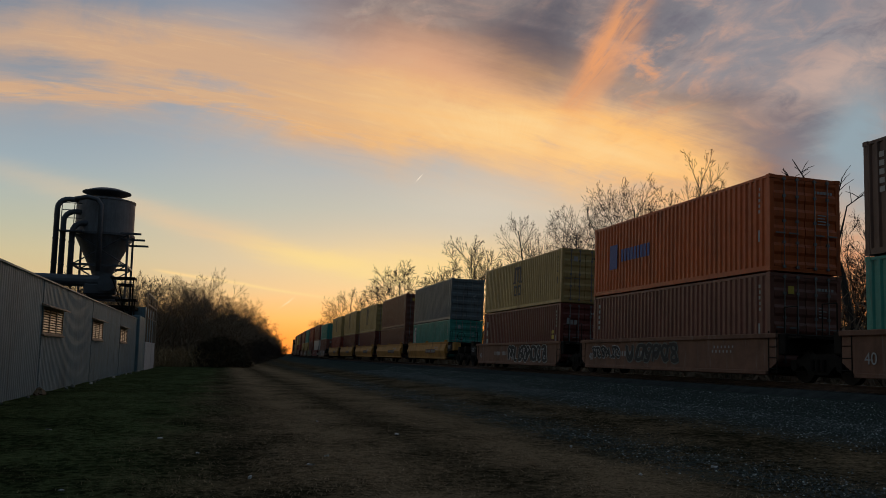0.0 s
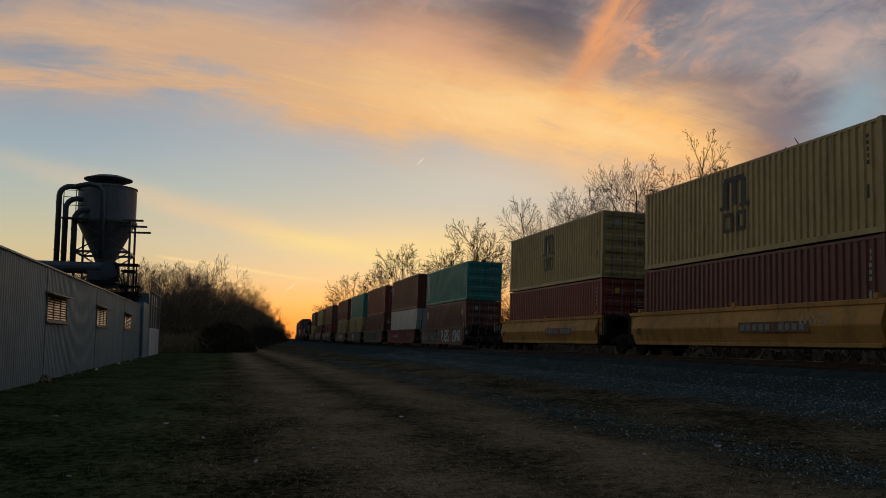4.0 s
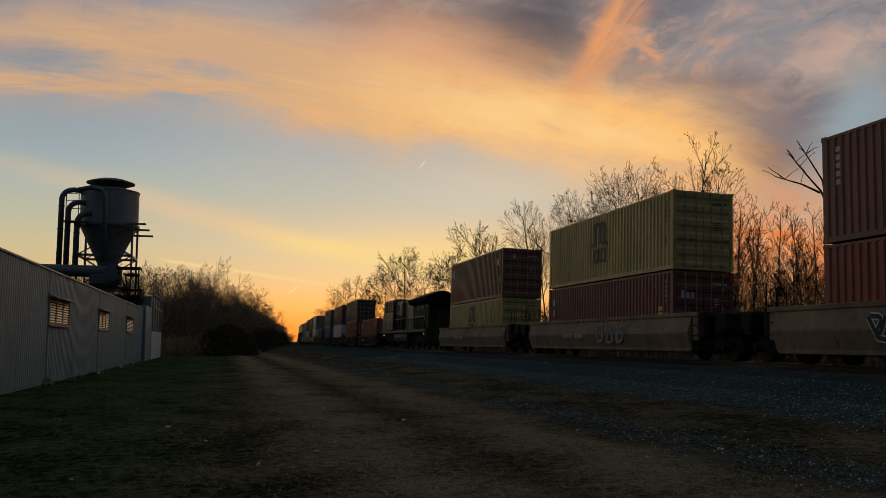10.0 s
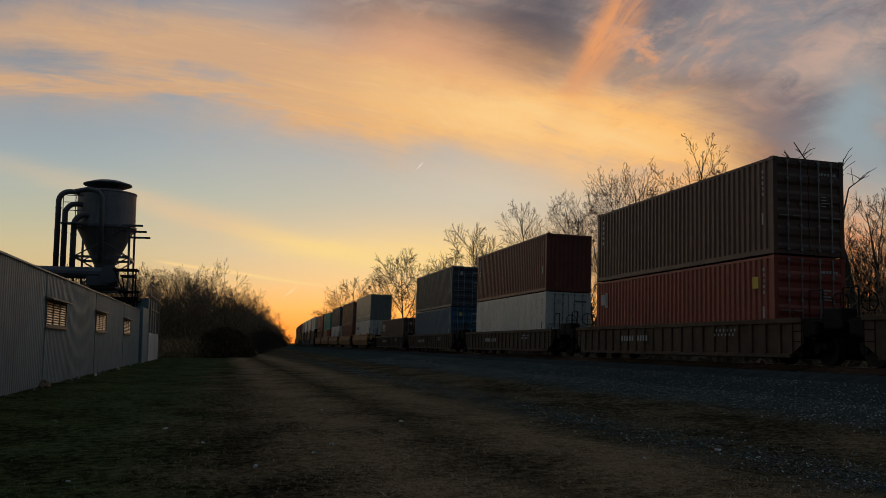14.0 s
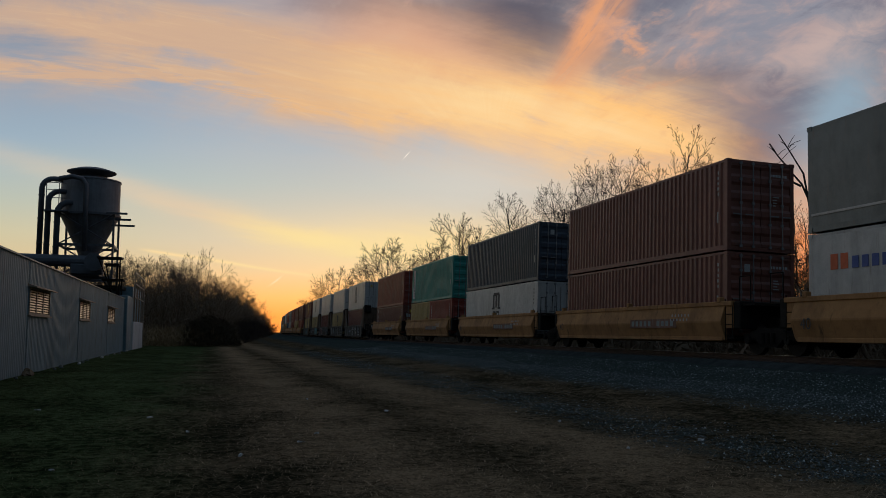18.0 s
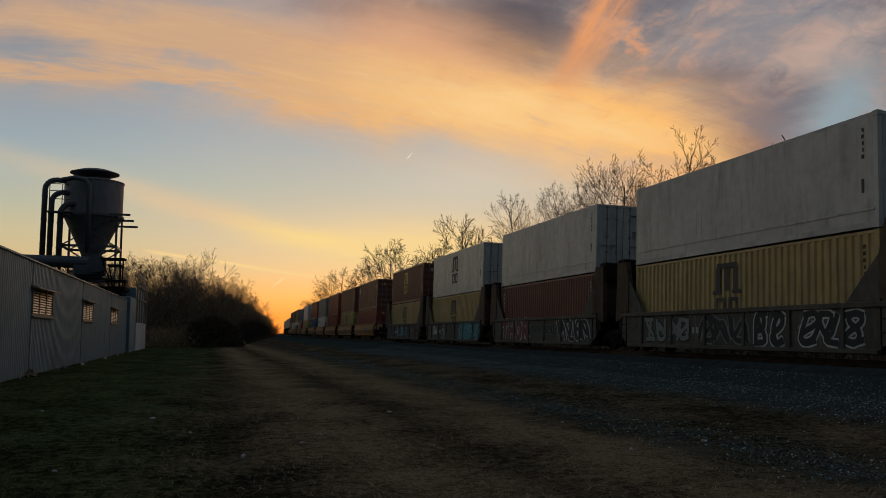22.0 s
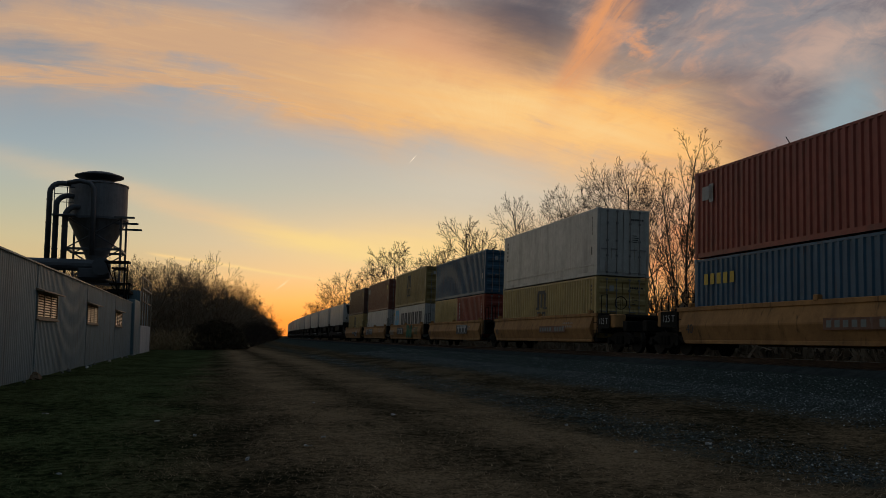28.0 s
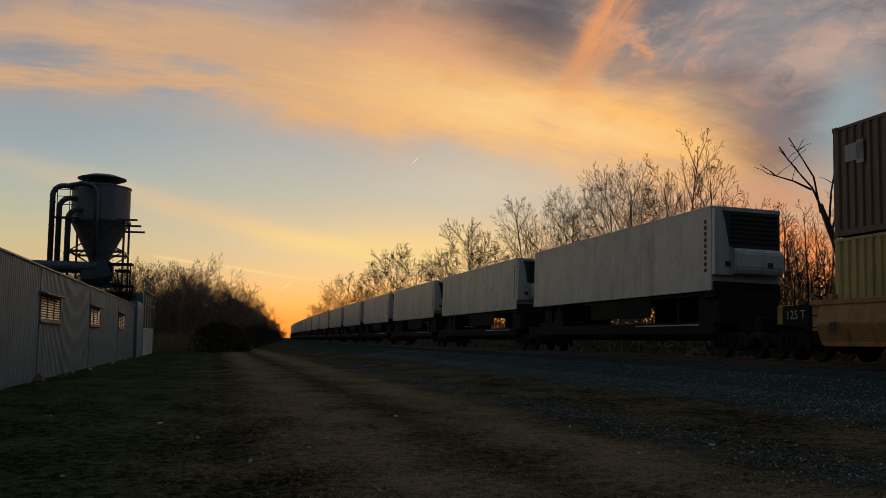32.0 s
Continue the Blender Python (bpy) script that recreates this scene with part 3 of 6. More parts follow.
def build_ground():
    xs = [-3000, -1200, -500, -200, -100, -60, -40, -28, -20, -15, -12] + [-10 + 0.35 * i for i in range(100)] + [26, 28, 31, 35, 42, 55, 80, 120, 200, 400, 900, 2000, 3000]
    ys = [-1500, -1100, -800, -600, -450, -320, -220, -150, -100, -60, -25, -10, -4, 0, 3] + [5 + 0.4 * i for i in range(110)] + [50 + 2 * i for i in range(40)] + [135 + 10 * i for i in range(40)] + [540 + 40 * i for i in range(20)] + [1400, 2000, 3500]
    verts = [(X, y, land(X, y)) for y in ys for X in (x + min(y * y, 1.7e6) / (2 * BEND) for x in xs)]
    n = len(xs)
    faces = [(j * n + i, j * n + i + 1, (j + 1) * n + i + 1, (j + 1) * n + i) for j in range(len(ys) - 1) for i in range(n - 1)]
    me = bpy.data.meshes.new("ground")
    me.from_pydata(verts, [], faces)
    me.materials.append(M["ground"])
    for p in me.polygons:
        p.use_smooth = True
    tagged(new("ground", me), "dead brown grass with worn wheel tracks and gravel", "ground", kind="structure")


build_ground()


def sweep(section, s_list, name, mat, label):
    """Sweeps a cross section (x, z over rail height) along the railway."""
    bm = bmesh.new()
    rings = [[bm.verts.new(track(s) @ Vector((x, 0, z))) for x, z in section] for s in s_list]
    n = len(section)
    for r0, r1 in zip(rings, rings[1:]):
        for k in range(n):
            bm.faces.new((r0[k], r0[(k + 1) % n], r1[(k + 1) % n], r1[k]))
    return bm


S_LINE = [-760 + 12 * i for i in range(168)]
railway = thing("railway_track", "single railway track on grey ballast, curving gently away", "railway track", kind="structure")
for side in (-0.755, 0.755):
    sec = [(side - 0.07, -0.17), (side + 0.07, -0.17), (side + 0.07, -0.15), (side + 0.012, -0.12), (side + 0.012, -0.045), (side + 0.036, -0.035),
           (side + 0.036, -0.006), (side + 0.028, 0.0), (side - 0.028, 0.0), (side - 0.036, -0.006), (side - 0.036, -0.035), (side - 0.012, -0.045), (side - 0.012, -0.12), (side - 0.07, -0.15)]
    rail = part("rail", sweep(sec, S_LINE, "rail", "rail_side", ""), "rail_side", railway, "rusty steel rail")
    top = [(side - 0.026, 0.0015), (side + 0.026, 0.0015), (side + 0.026, 0.004), (side - 0.026, 0.004)]
    part("running_surface", sweep(top, S_LINE, "top", "rail_top", ""), "rail_top", rail, "bright polished rail head")
bed = sweep([(-3.1, -0.75), (3.1, -0.75), (1.85, -0.19), (-1.85, -0.19)], S_LINE, "bed", "stone", "")
part("ballast_bed", bed, "stone", railway, "grey crushed-stone ballast")


# ---- the train ----
SPEED = 22.2525
MOVING = []     # things of the train and their place along the track at 0 s
HALF_W = 1.219


def wave(bm, axis_pts, z0, z1, place):
    """A corrugated sheet: axis_pts are (run, depth) pairs."""
    lo = [bm.verts.new(place(a, d, z0)) for a, d in axis_pts]
    hi = [bm.verts.new(place(a, d, z1)) for a, d in axis_pts]
    for i in range(len(lo) - 1):
        bm.faces.new((lo[i], lo[i + 1], hi[i + 1], hi[i]))


def folds(a, b, pitch, depth):
    """Run and depth of trapezoid folds from a to b."""
    n = max(1, round((b - a) / pitch))
    p = (b - a) / n
    out = [(a, 0.0)]
    for i in range(n):
        s = a + i * p
        out += [(s + p * 0.16, 0.0), (s + p * 0.34, depth), (s + p * 0.66, depth), (s + p * 0.84, 0.0)]
    return out + [(b, 0.0)]


FORMS = {}


def form(key, make, *mats, smooth=False):
    """A mesh made once for each key."""
    if key not in FORMS:
        bm = bmesh.new()
        make(bm)
        FORMS[key] = mesh_of(bm, *mats, smooth=smooth)
    return FORMS[key]


def container_forms(L, h, mat, smooth_side):
    k = (L, h, mat, smooth_side)
    hl = L / 2

    def side(bm):
        if smooth_side:
            wave(bm, folds(-hl + 0.12, hl - 0.12, 1.22, 0.005), 0.13, h - 0.09, lambda a, d, z: (d - 0.018, a, z))
        else:
            wave(bm, folds(-hl + 0.15, hl - 0.15, 0.278, 0.046), 0.15, h - 0.08, lambda a, d, z: (d - 0.018, a, z))

    def roof(bm):
        wave(bm, folds(-hl + 0.15, hl - 0.15, 0.42, 0.02) if not smooth_side else [(-hl + 0.1, 0), (hl - 0.1, 0)], -HALF_W + 0.05, HALF_W - 0.05, lambda a, d, x: (x, a, h - 0.03 - d))

    def front(bm):
        wave(bm, folds(-HALF_W + 0.14, HALF_W - 0.14, 0.25 if not smooth_side else 1.0, 0.045 if not smooth_side else 0.004), 0.15, h - 0.1, lambda a, d, z: (a, hl - 0.03 - d, z))

    def frame_(bm):
        for x in (-1, 1):
            for y in (-1, 1):
                xa, ya = x * (HALF_W - 0.075), y * (hl - 0.075)
                box(bm, xa - 0.07, xa + 0.07, ya - 0.07, ya + 0.07, 0.12, h - 0.12)
                for z in (0.0, h - 0.118):
                    box(bm, xa - 0.082, xa + 0.082, ya - 0.089, ya + 0.089, z, z + 0.118)
            xa = x * (HALF_W - 0.04)
            box(bm, xa - 0.035, xa + 0.035, -hl + 0.17, hl - 0.17, 0.01, 0.16)
            box(bm, xa - 0.032, xa + 0.032, -hl + 0.17, hl - 0.17, h - 0.09, h - 0.015)
        for y in (-1, 1):
            ya = y * (hl - 0.05)
            box(bm, -HALF_W + 0.16, HALF_W - 0.16, ya - 0.045, ya + 0.045, 0.01, 0.14)
            box(bm, -HALF_W + 0.16, HALF_W - 0.16, ya - 0.045, ya + 0.045, h - 0.11, h - 0.01)
        for i in range(9):
            y = -hl + L * (i + 0.5) / 9
            box(bm, -HALF_W + 0.08, HALF_W - 0.08, y - 0.04, y + 0.04, 0.02, 0.13)
        box(bm, -HALF_W + 0.08, HALF_W - 0.08, -hl + 0.1, hl - 0.1, 0.125, 0.14)

    def door(bm):
        w = HALF_W - 0.16
        prof = folds(0.15, h - 0.12, 0.52 if not smooth_side else 2.0, 0.035 if not smooth_side else 0.006)
        wave(bm, prof, 0.0, w, lambda z, d, x: (x, d - 0.03, z))

    def rod(bm):
        tube(bm, [(0, 0, 0.1), (0, 0, h - 0.06)], 0.019, 6)
        for z in (0.14, h * 0.3, h * 0.52, h * 0.78, h - 0.12):
            box(bm, -0.045, 0.045, -0.02, 0.03, z - 0.04, z + 0.04)
        box(bm, -0.3, 0.02, -0.035, -0.012, 1.12, 1.16)
    return (form(("side", *k), side, mat), form(("roof", *k), roof, mat), form(("front", *k), front, mat), form(("frame", *k), frame_, mat),
            form(("door", *k), door, mat), form(("rod", h), rod, "rod"))


def mark(parent, name, mat, rects, x=-HALF_W - 0.004, label=""):
    """Flat painted marks on the side towards the field: (y0, y1, z0, z1) each."""
    bm = bmesh.new()
    for y0, y1, z0, z1 in rects:
        box(bm, x - 0.003, x + 0.002, y0, y1, z0, z1)
    return tagged(part(name, bm, mat, parent, label), kind="stuff" if len(rects) > 1 else "")


def end_mark(parent, name, mat, rects, L, label=""):
    bm = bmesh.new()
    y = -L / 2 + 0.035 - 0.05
    for x0, x1, z0, z1 in rects:
        box(bm, x0, x1, y - 0.006, y - 0.001, z0, z1)
    return tagged(part(name, bm, mat, parent, label), kind="stuff" if len(rects) > 1 else "")


def ship_line_mark(parent, mat, yc, z, s=1.0):
    """A round-shouldered three-stroke sign over two small rings, plain shapes."""
    r = [(yc - 0.62 * s, yc - 0.36 * s, z, z + 0.8 * s), (yc - 0.13 * s, yc + 0.13 * s, z, z + 0.8 * s), (yc + 0.36 * s, yc + 0.62 * s, z, z + 0.8 * s),
         (yc - 0.55 * s, yc + 0.55 * s, z + 0.74 * s, z + 0.92 * s), (yc - 0.8 * s, yc - 0.3 * s, z - 0.1 * s, z + 0.02 * s), (yc + 0.3 * s, yc + 0.8 * s, z - 0.1 * s, z + 0.02 * s)]
    for a in (-0.36, 0.36):
        c = yc + a * s
        r += [(c - 0.26 * s, c + 0.26 * s, z - 0.34 * s, z - 0.22 * s), (c - 0.26 * s, c + 0.26 * s, z - 0.85 * s, z - 0.73 * s),
              (c - 0.26 * s, c - 0.14 * s, z - 0.75 * s, z - 0.32 * s), (c + 0.14 * s, c + 0.26 * s, z - 0.75 * s, z - 0.32 * s)]
    return mark(parent, "sign", mat, r, label="plain-shape shipping sign")


def small_lettering(parent, mat, L, h, rng, x=-HALF_W - 0.004):
    """Rows of unreadable bars near the end posts."""
    r = []
    y = -L / 2 + 0.45
    for i in range(5):
        z = h - 0.45 - i * 0.17
        r.append((y, y + rng.uniform(0.05, 0.09), z, z + 0.1))
    r.append((y + 0.02, y + 0.1, 0.9, 1.25))
    return mark(parent, "lettering", mat, r, x, "column of small unreadable bars")


def container(s, z, colour, L=12.192, h=2.896, reefer=False, plain_end=False, sign="", label=""):
    """A shipping container whose middle is at s along the track at 0 s, its floor z over the rail."""
    rng = random.Random(int(s * 13 + z * 7))
    mat = "c_" + colour
    words = {"dark_red": "dark red", "pale_grey": "pale grey", "black_brown": "blackish brown", "slate": "slate grey"}.get(colour, colour)
    size = "long" if L > 10 else "short"
    kind = ("smooth refrigerated" if reefer else "corrugated")
    place = "stacked on another" if z > 2 else "low in a well car"
    c = thing("shipping_container", label or f"{words} {kind} {size} steel container {place}", "shipping container", "containers on the train")
    side, roof, front, frame_, door, rod = container_forms(L, h, mat, reefer)
    for x in (-1, 1):
        put("side_panel", side, c, pose(x * (HALF_W - 0.025), 0, 0, 0, 0, 0 if x < 0 else 180))
    put("roof_panel", roof, c)
    put("front_panel", front, c)
    if reefer:
        put("rub_rail", form(("rub", L), lambda bm: box(bm, -0.012, 0.012, -L / 2 + 0.14, L / 2 - 0.14, 0.44, 0.5), mat), c, pose(-HALF_W + 0.0, 0, 0))
    put("corner_frame", frame_, c)
    yd = -L / 2 + 0.03
    if plain_end:
        put("front_panel", front, c, pose(0, 0, 0, 0, 0, 180))
    else:
        for x in (-1, 1):
            d = put("door", door, c, Matrix.Translation((x * (HALF_W - 0.15), yd, 0)) @ Matrix.Diagonal((-x, 1, 1, 1)), "" if not reefer else "pale door leaf")
            w = HALF_W - 0.16
            for a in (0.3, 0.72):
                put("lock_rod", rod, d, Matrix.Translation((w * a, -0.07, 0)), "galvanised lock rod")
    bright = "mark_black" if colour in ("yellow", "white", "pale_grey", "olive") else "mark_white"
    small_lettering(c, bright, L, h, rng)
    if not plain_end and L > 10:
        rr = [(0.3 + 0.11 * i, 0.38 + 0.11 * i, h - 0.48, h - 0.40) for i in range(6)] + [(0.42, 0.42 + rng.uniform(0.1, 0.3), 1.75 - i * 0.09, 1.78 - i * 0.09) for i in range(4)]
        end_mark(c, "door_lettering", bright, rr, L, "rows of small unreadable bars")
        if rng.random() < 0.6:
            end_mark(c, "sticker", "mark_yellow" if rng.random() < 0.4 else "mark_white", [(-0.62, -0.42, h - 0.62, h - 0.38)], L, "small square sticker")
    hl = L / 2
    if sign == "line":
        ship_line_mark(c, "mark_black" if colour in ("yellow", "white", "olive", "pale_grey", "grey") else "mark_yellow", 0.2, h * 0.56, h / 2.9)
    elif sign == "tall":        # a white upright strip with dark characters at the far end
        st = mark(c, "sign", "spray_white", [(hl - 1.15, hl - 0.55, 0.35, h - 0.3)], label="white upright sign strip")
        mark(st, "lettering", "mark_black", [(hl - 1.0, hl - 0.72, 0.45 + i * (h - 0.9) / 9, 0.45 + (i + 0.68) * (h - 0.9) / 9) for i in range(9)], -HALF_W - 0.008)
    elif sign == "far":         # a small white square at the far end
        mark(c, "sign", "mark_white", [(hl - 1.1, hl - 0.45, h - 1.0, h - 0.55), (hl - 1.1, hl - 0.85, h - 1.1, h - 0.5)], label="white sign near the end")
        mark(c, "hazard_sticker", "mark_yellow", [(-hl + 0.75, -hl + 1.05, h - 0.95, h - 0.6)], label="yellow warning sticker")
    elif sign == "column":
        mark(c, "sign", bright, [(hl - 0.7, hl - 0.54, h - 0.5 - i * 0.22, h - 0.36 - i * 0.22) for i in range(5)], label="column of pale characters as bars")
    elif sign == "upright_w":   # three pale upright marks at the far end, three more on the door
        for i in range(3):
            mark(c, "sign", "mark_white", [(hl - 0.85, hl - 0.6, 1.9 - i * 0.5, 2.22 - i * 0.5)], label="pale upright mark")
        end_mark(c, "door_sign", "mark_white", [(-0.9 + i * 0.19, -0.76 + i * 0.19, h - 1.0, h - 0.78 + 0.08 * (i == 0)) for i in range(3)], L, "three pale marks on the door")
        for i in range(2):
            mark(c, "hazard_sticker", "mark_yellow", [(-hl + 0.75, -hl + 1.05, 1.05 + i * 0.26, 1.25 + i * 0.22)], label="small yellow warning sticker")
    elif sign == "word":        # a long word as bars
        mark(c, "sign", "mark_blue", [(1.2 + i * 0.27, 1.4 + i * 0.27, 1.25, 1.75) for i in range(9)] + [(3.9, 4.6, 1.0, 2.0)], label="row of dark blue bars")
    elif sign == "star":        # a pale blue square with a white star, and black bars
        st = mark(c, "sign_square", "mark_sky", [(4.1, 5.5, 0.95, 2.35)], label="pale blue square")
        bm = bmesh.new()
        pts = []
        for i in range(14):
            a, r = i * math.tau / 14, (0.52 if i % 2 == 0 else 0.2)
            pts.append((4.8 + r * math.sin(a), 1.65 + r * math.cos(a)))
        prism(bm, pts, 0, -HALF_W - 0.014, -HALF_W - 0.007)
        part("star", bm, "mark_white", st, "white seven-pointed star")
        bars = []
        for i in range(6):
            y = 2.9 - i * 1.4
            bars += [(y - 1.0, y - 0.55, 0.95, 2.05), (y - 0.42, y, 0.95, 2.05)]
        mark(c, "sign", "mark_black", bars, label="row of big black bars")
    elif sign == "blocks":      # a short coloured word
        mark(c, "sign", "mark_orange", [(5.0 - i * 0.36, 5.26 - i * 0.36, 1.7, 2.1) for i in range(2)], label="orange bars")
        mark(c, "sign", "mark_blue", [(4.28 - i * 0.33, 4.5 - i * 0.33, 1.7, 2.0) for i in range(5)], label="blue bars")
    elif sign == "yellow_word":
        mark(c, "sign", "mark_yellow", [(5.3 - i * 0.36, 5.52 - i * 0.36, 1.75, 2.1) for i in range(5)], label="yellow bars")
    elif sign == "badge":
        mark(c, "sign", "mark_white", [(3.5, 5.2, 1.42, 1.5)] + [(3.6 + i * 0.33, 3.82 + i * 0.33, 1.62, 2.05) for i in range(5)], label="row of white bars")
    elif sign == "upright":     # dark upright letters
        mark(c, "sign", "mark_black", [(5.0, 5.25, 0.75 + i * 0.42, 1.03 + i * 0.42) for i in range(3)], label="upright dark bars")
    MOVING.append((c, s, z))
    return c


# ---- rail cars ----


def wheelset(bm):
    for x in (-0.78, 0.78):
        bmesh.ops.create_cone(bm, cap_ends=True, segments=20, radius1=0.42, radius2=0.42, depth=0.13, matrix=pose(x, 0, 0.42, 0, 90, 0))
        bmesh.ops.create_cone(bm, cap_ends=True, segments=20, radius1=0.46, radius2=0.46, depth=0.03, matrix=pose(x - 0.06 * (1 if x > 0 else -1), 0, 0.46 - 0.02, 0, 90, 0))
    bmesh.ops.create_cone(bm, cap_ends=True, segments=10, radius1=0.09, radius2=0.09, depth=2.0, matrix=pose(0, 0, 0.42, 0, 90, 0))


def side_frame(bm):
    for x in (-1.02, 1.02):
        prism(bm, [(-1.15, 0.42), (-1.15, 0.6), (-0.85, 0.62), (-0.4, 0.78), (0.4, 0.78), (0.85, 0.62), (1.15, 0.6), (1.15, 0.42), (0.95, 0.4), (0.62, 0.45), (0.35, 0.22), (-0.35, 0.22), (-0.62, 0.45), (-0.95, 0.4)], 0, x - 0.09, x + 0.09)
        for i in (-0.22, 0, 0.22):
            bmesh.ops.create_cone(bm, cap_ends=True, segments=10, radius1=0.08, radius2=0.08, depth=0.3, matrix=pose(x - 0.11 if x < 0 else x + 0.11, i, 0.48))
        for y in (-0.89, 0.89):
            bmesh.ops.create_cone(bm, cap_ends=True, segments=12, radius1=0.12, radius2=0.12, depth=0.12, matrix=pose(x * 1.12, y, 0.42, 0, 90, 0))
    box(bm, -1.0, 1.0, -0.2, 0.2, 0.5, 0.78)


def truck(parent, y):
    b = put("bogie", form("side_frame", side_frame, "steel_dark"), parent, pose(0, y, 0), "grimy cast-steel bogie")
    for a in (-0.89, 0.89):
        put("wheelset", form("wheelset", wheelset, "wheel"), b, pose(0, a, 0))


def rails_of(bm, pts, r=0.016):
    for a, b in zip(pts, pts[1:]):
        tube(bm, [a, b], r, 5)


def ladder(parent, x, y0, y1, z0, z1, n):
    bm = bmesh.new()
    for y in (y0, y1):
        tube(bm, [(x, y, z0), (x, y, z1)], 0.018, 5)
    for i in range(n):
        z = z0 + (z1 - z0) * (i + 0.5) / n
        tube(bm, [(x, y0, z), (x, y1, z)], 0.014, 5)
    return part("ladder", bm, "steel_dark", parent)


def brake_wheel(parent, x, y, z):
    bm = bmesh.new()
    pts = [(x + 0.26 * math.cos(a * math.tau / 14), y, z + 0.26 * math.sin(a * math.tau / 14)) for a in range(15)]
    tube(bm, pts, 0.018, 5, False)
    for a in range(4):
        tube(bm, [(x, y, z), (x + 0.26 * math.cos(a * math.tau / 4), y, z + 0.26 * math.sin(a * math.tau / 4))], 0.012, 4)
    part("brake_wheel", bm, "steel_dark", parent)


def ribbon(bm, pts, w, x, closed=False):
    """A flat painted stroke of width w through (y, z) points."""
    n = len(pts)
    rows = []
    for i, (y, z) in enumerate(pts):
        a = pts[i - 1] if (i or closed) else pts[i]
        b = pts[(i + 1) % n] if (i < n - 1 or closed) else pts[i]
        d = Vector((b[0] - a[0], b[1] - a[1]))
        d = d.normalized() if d.length > 1e-6 else Vector((1, 0))
        rows.append((bm.verts.new((x, y - d.y * w / 2, z + d.x * w / 2)), bm.verts.new((x, y + d.y * w / 2, z - d.x * w / 2))))
    for i in range(n if closed else n - 1):
        a, b = rows[i], rows[(i + 1) % n]
        bm.faces.new((a[0], b[0], b[1], a[1]))


STROKES = (   # letter-like bends that spell nothing, in a unit cell
    ((0.1, 0.05), (0.2, 0.95), (0.8, 0.9), (0.75, 0.5), (0.25, 0.45)), ((0.15, 0.9), (0.1, 0.2), (0.5, 0.05), (0.9, 0.25), (0.85, 0.95)),
    ((0.85, 0.85), (0.4, 1.0), (0.12, 0.7), (0.8, 0.35), (0.6, 0.03), (0.1, 0.12)), ((0.9, 0.8), (0.45, 0.98), (0.1, 0.5), (0.45, 0.03), (0.9, 0.2)),
    ((0.1, 0.05), (0.5, 0.97), (0.9, 0.05)), ((0.1, 0.95), (0.9, 0.9), (0.2, 0.1), (0.95, 0.05)), ((0.15, 0.02), (0.15, 0.98), (0.85, 0.05), (0.85, 0.98)))
THOR = {"T": (((0.02, 0.9), (0.98, 0.95)), ((0.52, 0.92), (0.45, 0.0))), "H": (((0.15, 1.0), (0.15, 0.0)), ((0.85, 1.0), (0.85, 0.0)), ((0.15, 0.5), (0.85, 0.52))),
        "O": (((0.5, 0.97), (0.14, 0.75), (0.14, 0.25), (0.5, 0.03), (0.86, 0.25), (0.86, 0.75), (0.5, 0.97)),), "R": (((0.15, 0.0), (0.15, 0.96), (0.7, 0.93), (0.85, 0.72), (0.65, 0.5), (0.2, 0.47)), ((0.45, 0.48), (0.98, -0.05)))}


def rounded(pts):
    """Cuts the corners of a line twice."""
    for _ in range(2):
        q = [pts[0]]
        for a, b in zip(pts, pts[1:]):
            q += [(a[0] * 0.75 + b[0] * 0.25, a[1] * 0.75 + b[1] * 0.25), (a[0] * 0.25 + b[0] * 0.75, a[1] * 0.25 + b[1] * 0.75)]
        pts = q + [pts[-1]]
    return pts


def spray(parent, mat, y0, y1, z0, z1, seed, x):
    """Spray-painted tag of fat outlined letter-like strokes, reading towards -y."""
    rng = random.Random(seed)
    h = z1 - z0
    word = mat == "thor"
    n = 4 if word else max(2, round((y1 - y0) / (h * 0.78)))
    w = (y1 - y0) / n
    fill, line = bmesh.new(), bmesh.new()
    fat = word or rng.random() < 0.7
    for i in range(n):
        glyph = THOR["THOR"[i]] if word else [rng.choice(STROKES), [(1.3 * a - 0.15, 1 - b) for a, b in rng.choice(STROKES)]]
        slant = 0.0 if word else rng.uniform(-0.35, 0.35)
        top = y1 - i * w
        for j, g in enumerate(glyph):
            pts = [(top - w * (0.06 + 0.88 * a) + slant * h * b, z0 + h * (0.1 + 0.8 * b) + (0 if word else rng.uniform(-0.03, 0.03) * h)) for a, b in g]
            pts = rounded(pts) if len(pts) > 2 else pts
            d = 0.0005 * (i * 3 + j)
            if fat:
                ribbon(line, pts, h * (0.4 if word else 0.25), x - 0.004 - d)
                ribbon(fill, pts, h * (0.29 if word else 0.15), x - 0.014 - d)
            else:
                ribbon(line, pts, h * rng.uniform(0.06, 0.11), x - 0.004 - d)
    ink = "spray_white" if word else mat
    under = {"thor": "spray_red", "spray_white": "spray_black", "spray_cyan": "spray_teal", "spray_grey": "spray_black", "spray_red": "spray_white", "spray_green": "spray_green", "spray_black": "spray_grey", "spray_orange": "spray_black"}[mat]
    g = tagged(part("graffiti", line, ink, parent, "sprayed white and red letters" if word else "sprayed tag of fat outlined strokes"), kind="stuff")
    if fat:
        tagged(part("fill", fill, under, g), kind="stuff")
    else:
        fill.free()
    return g


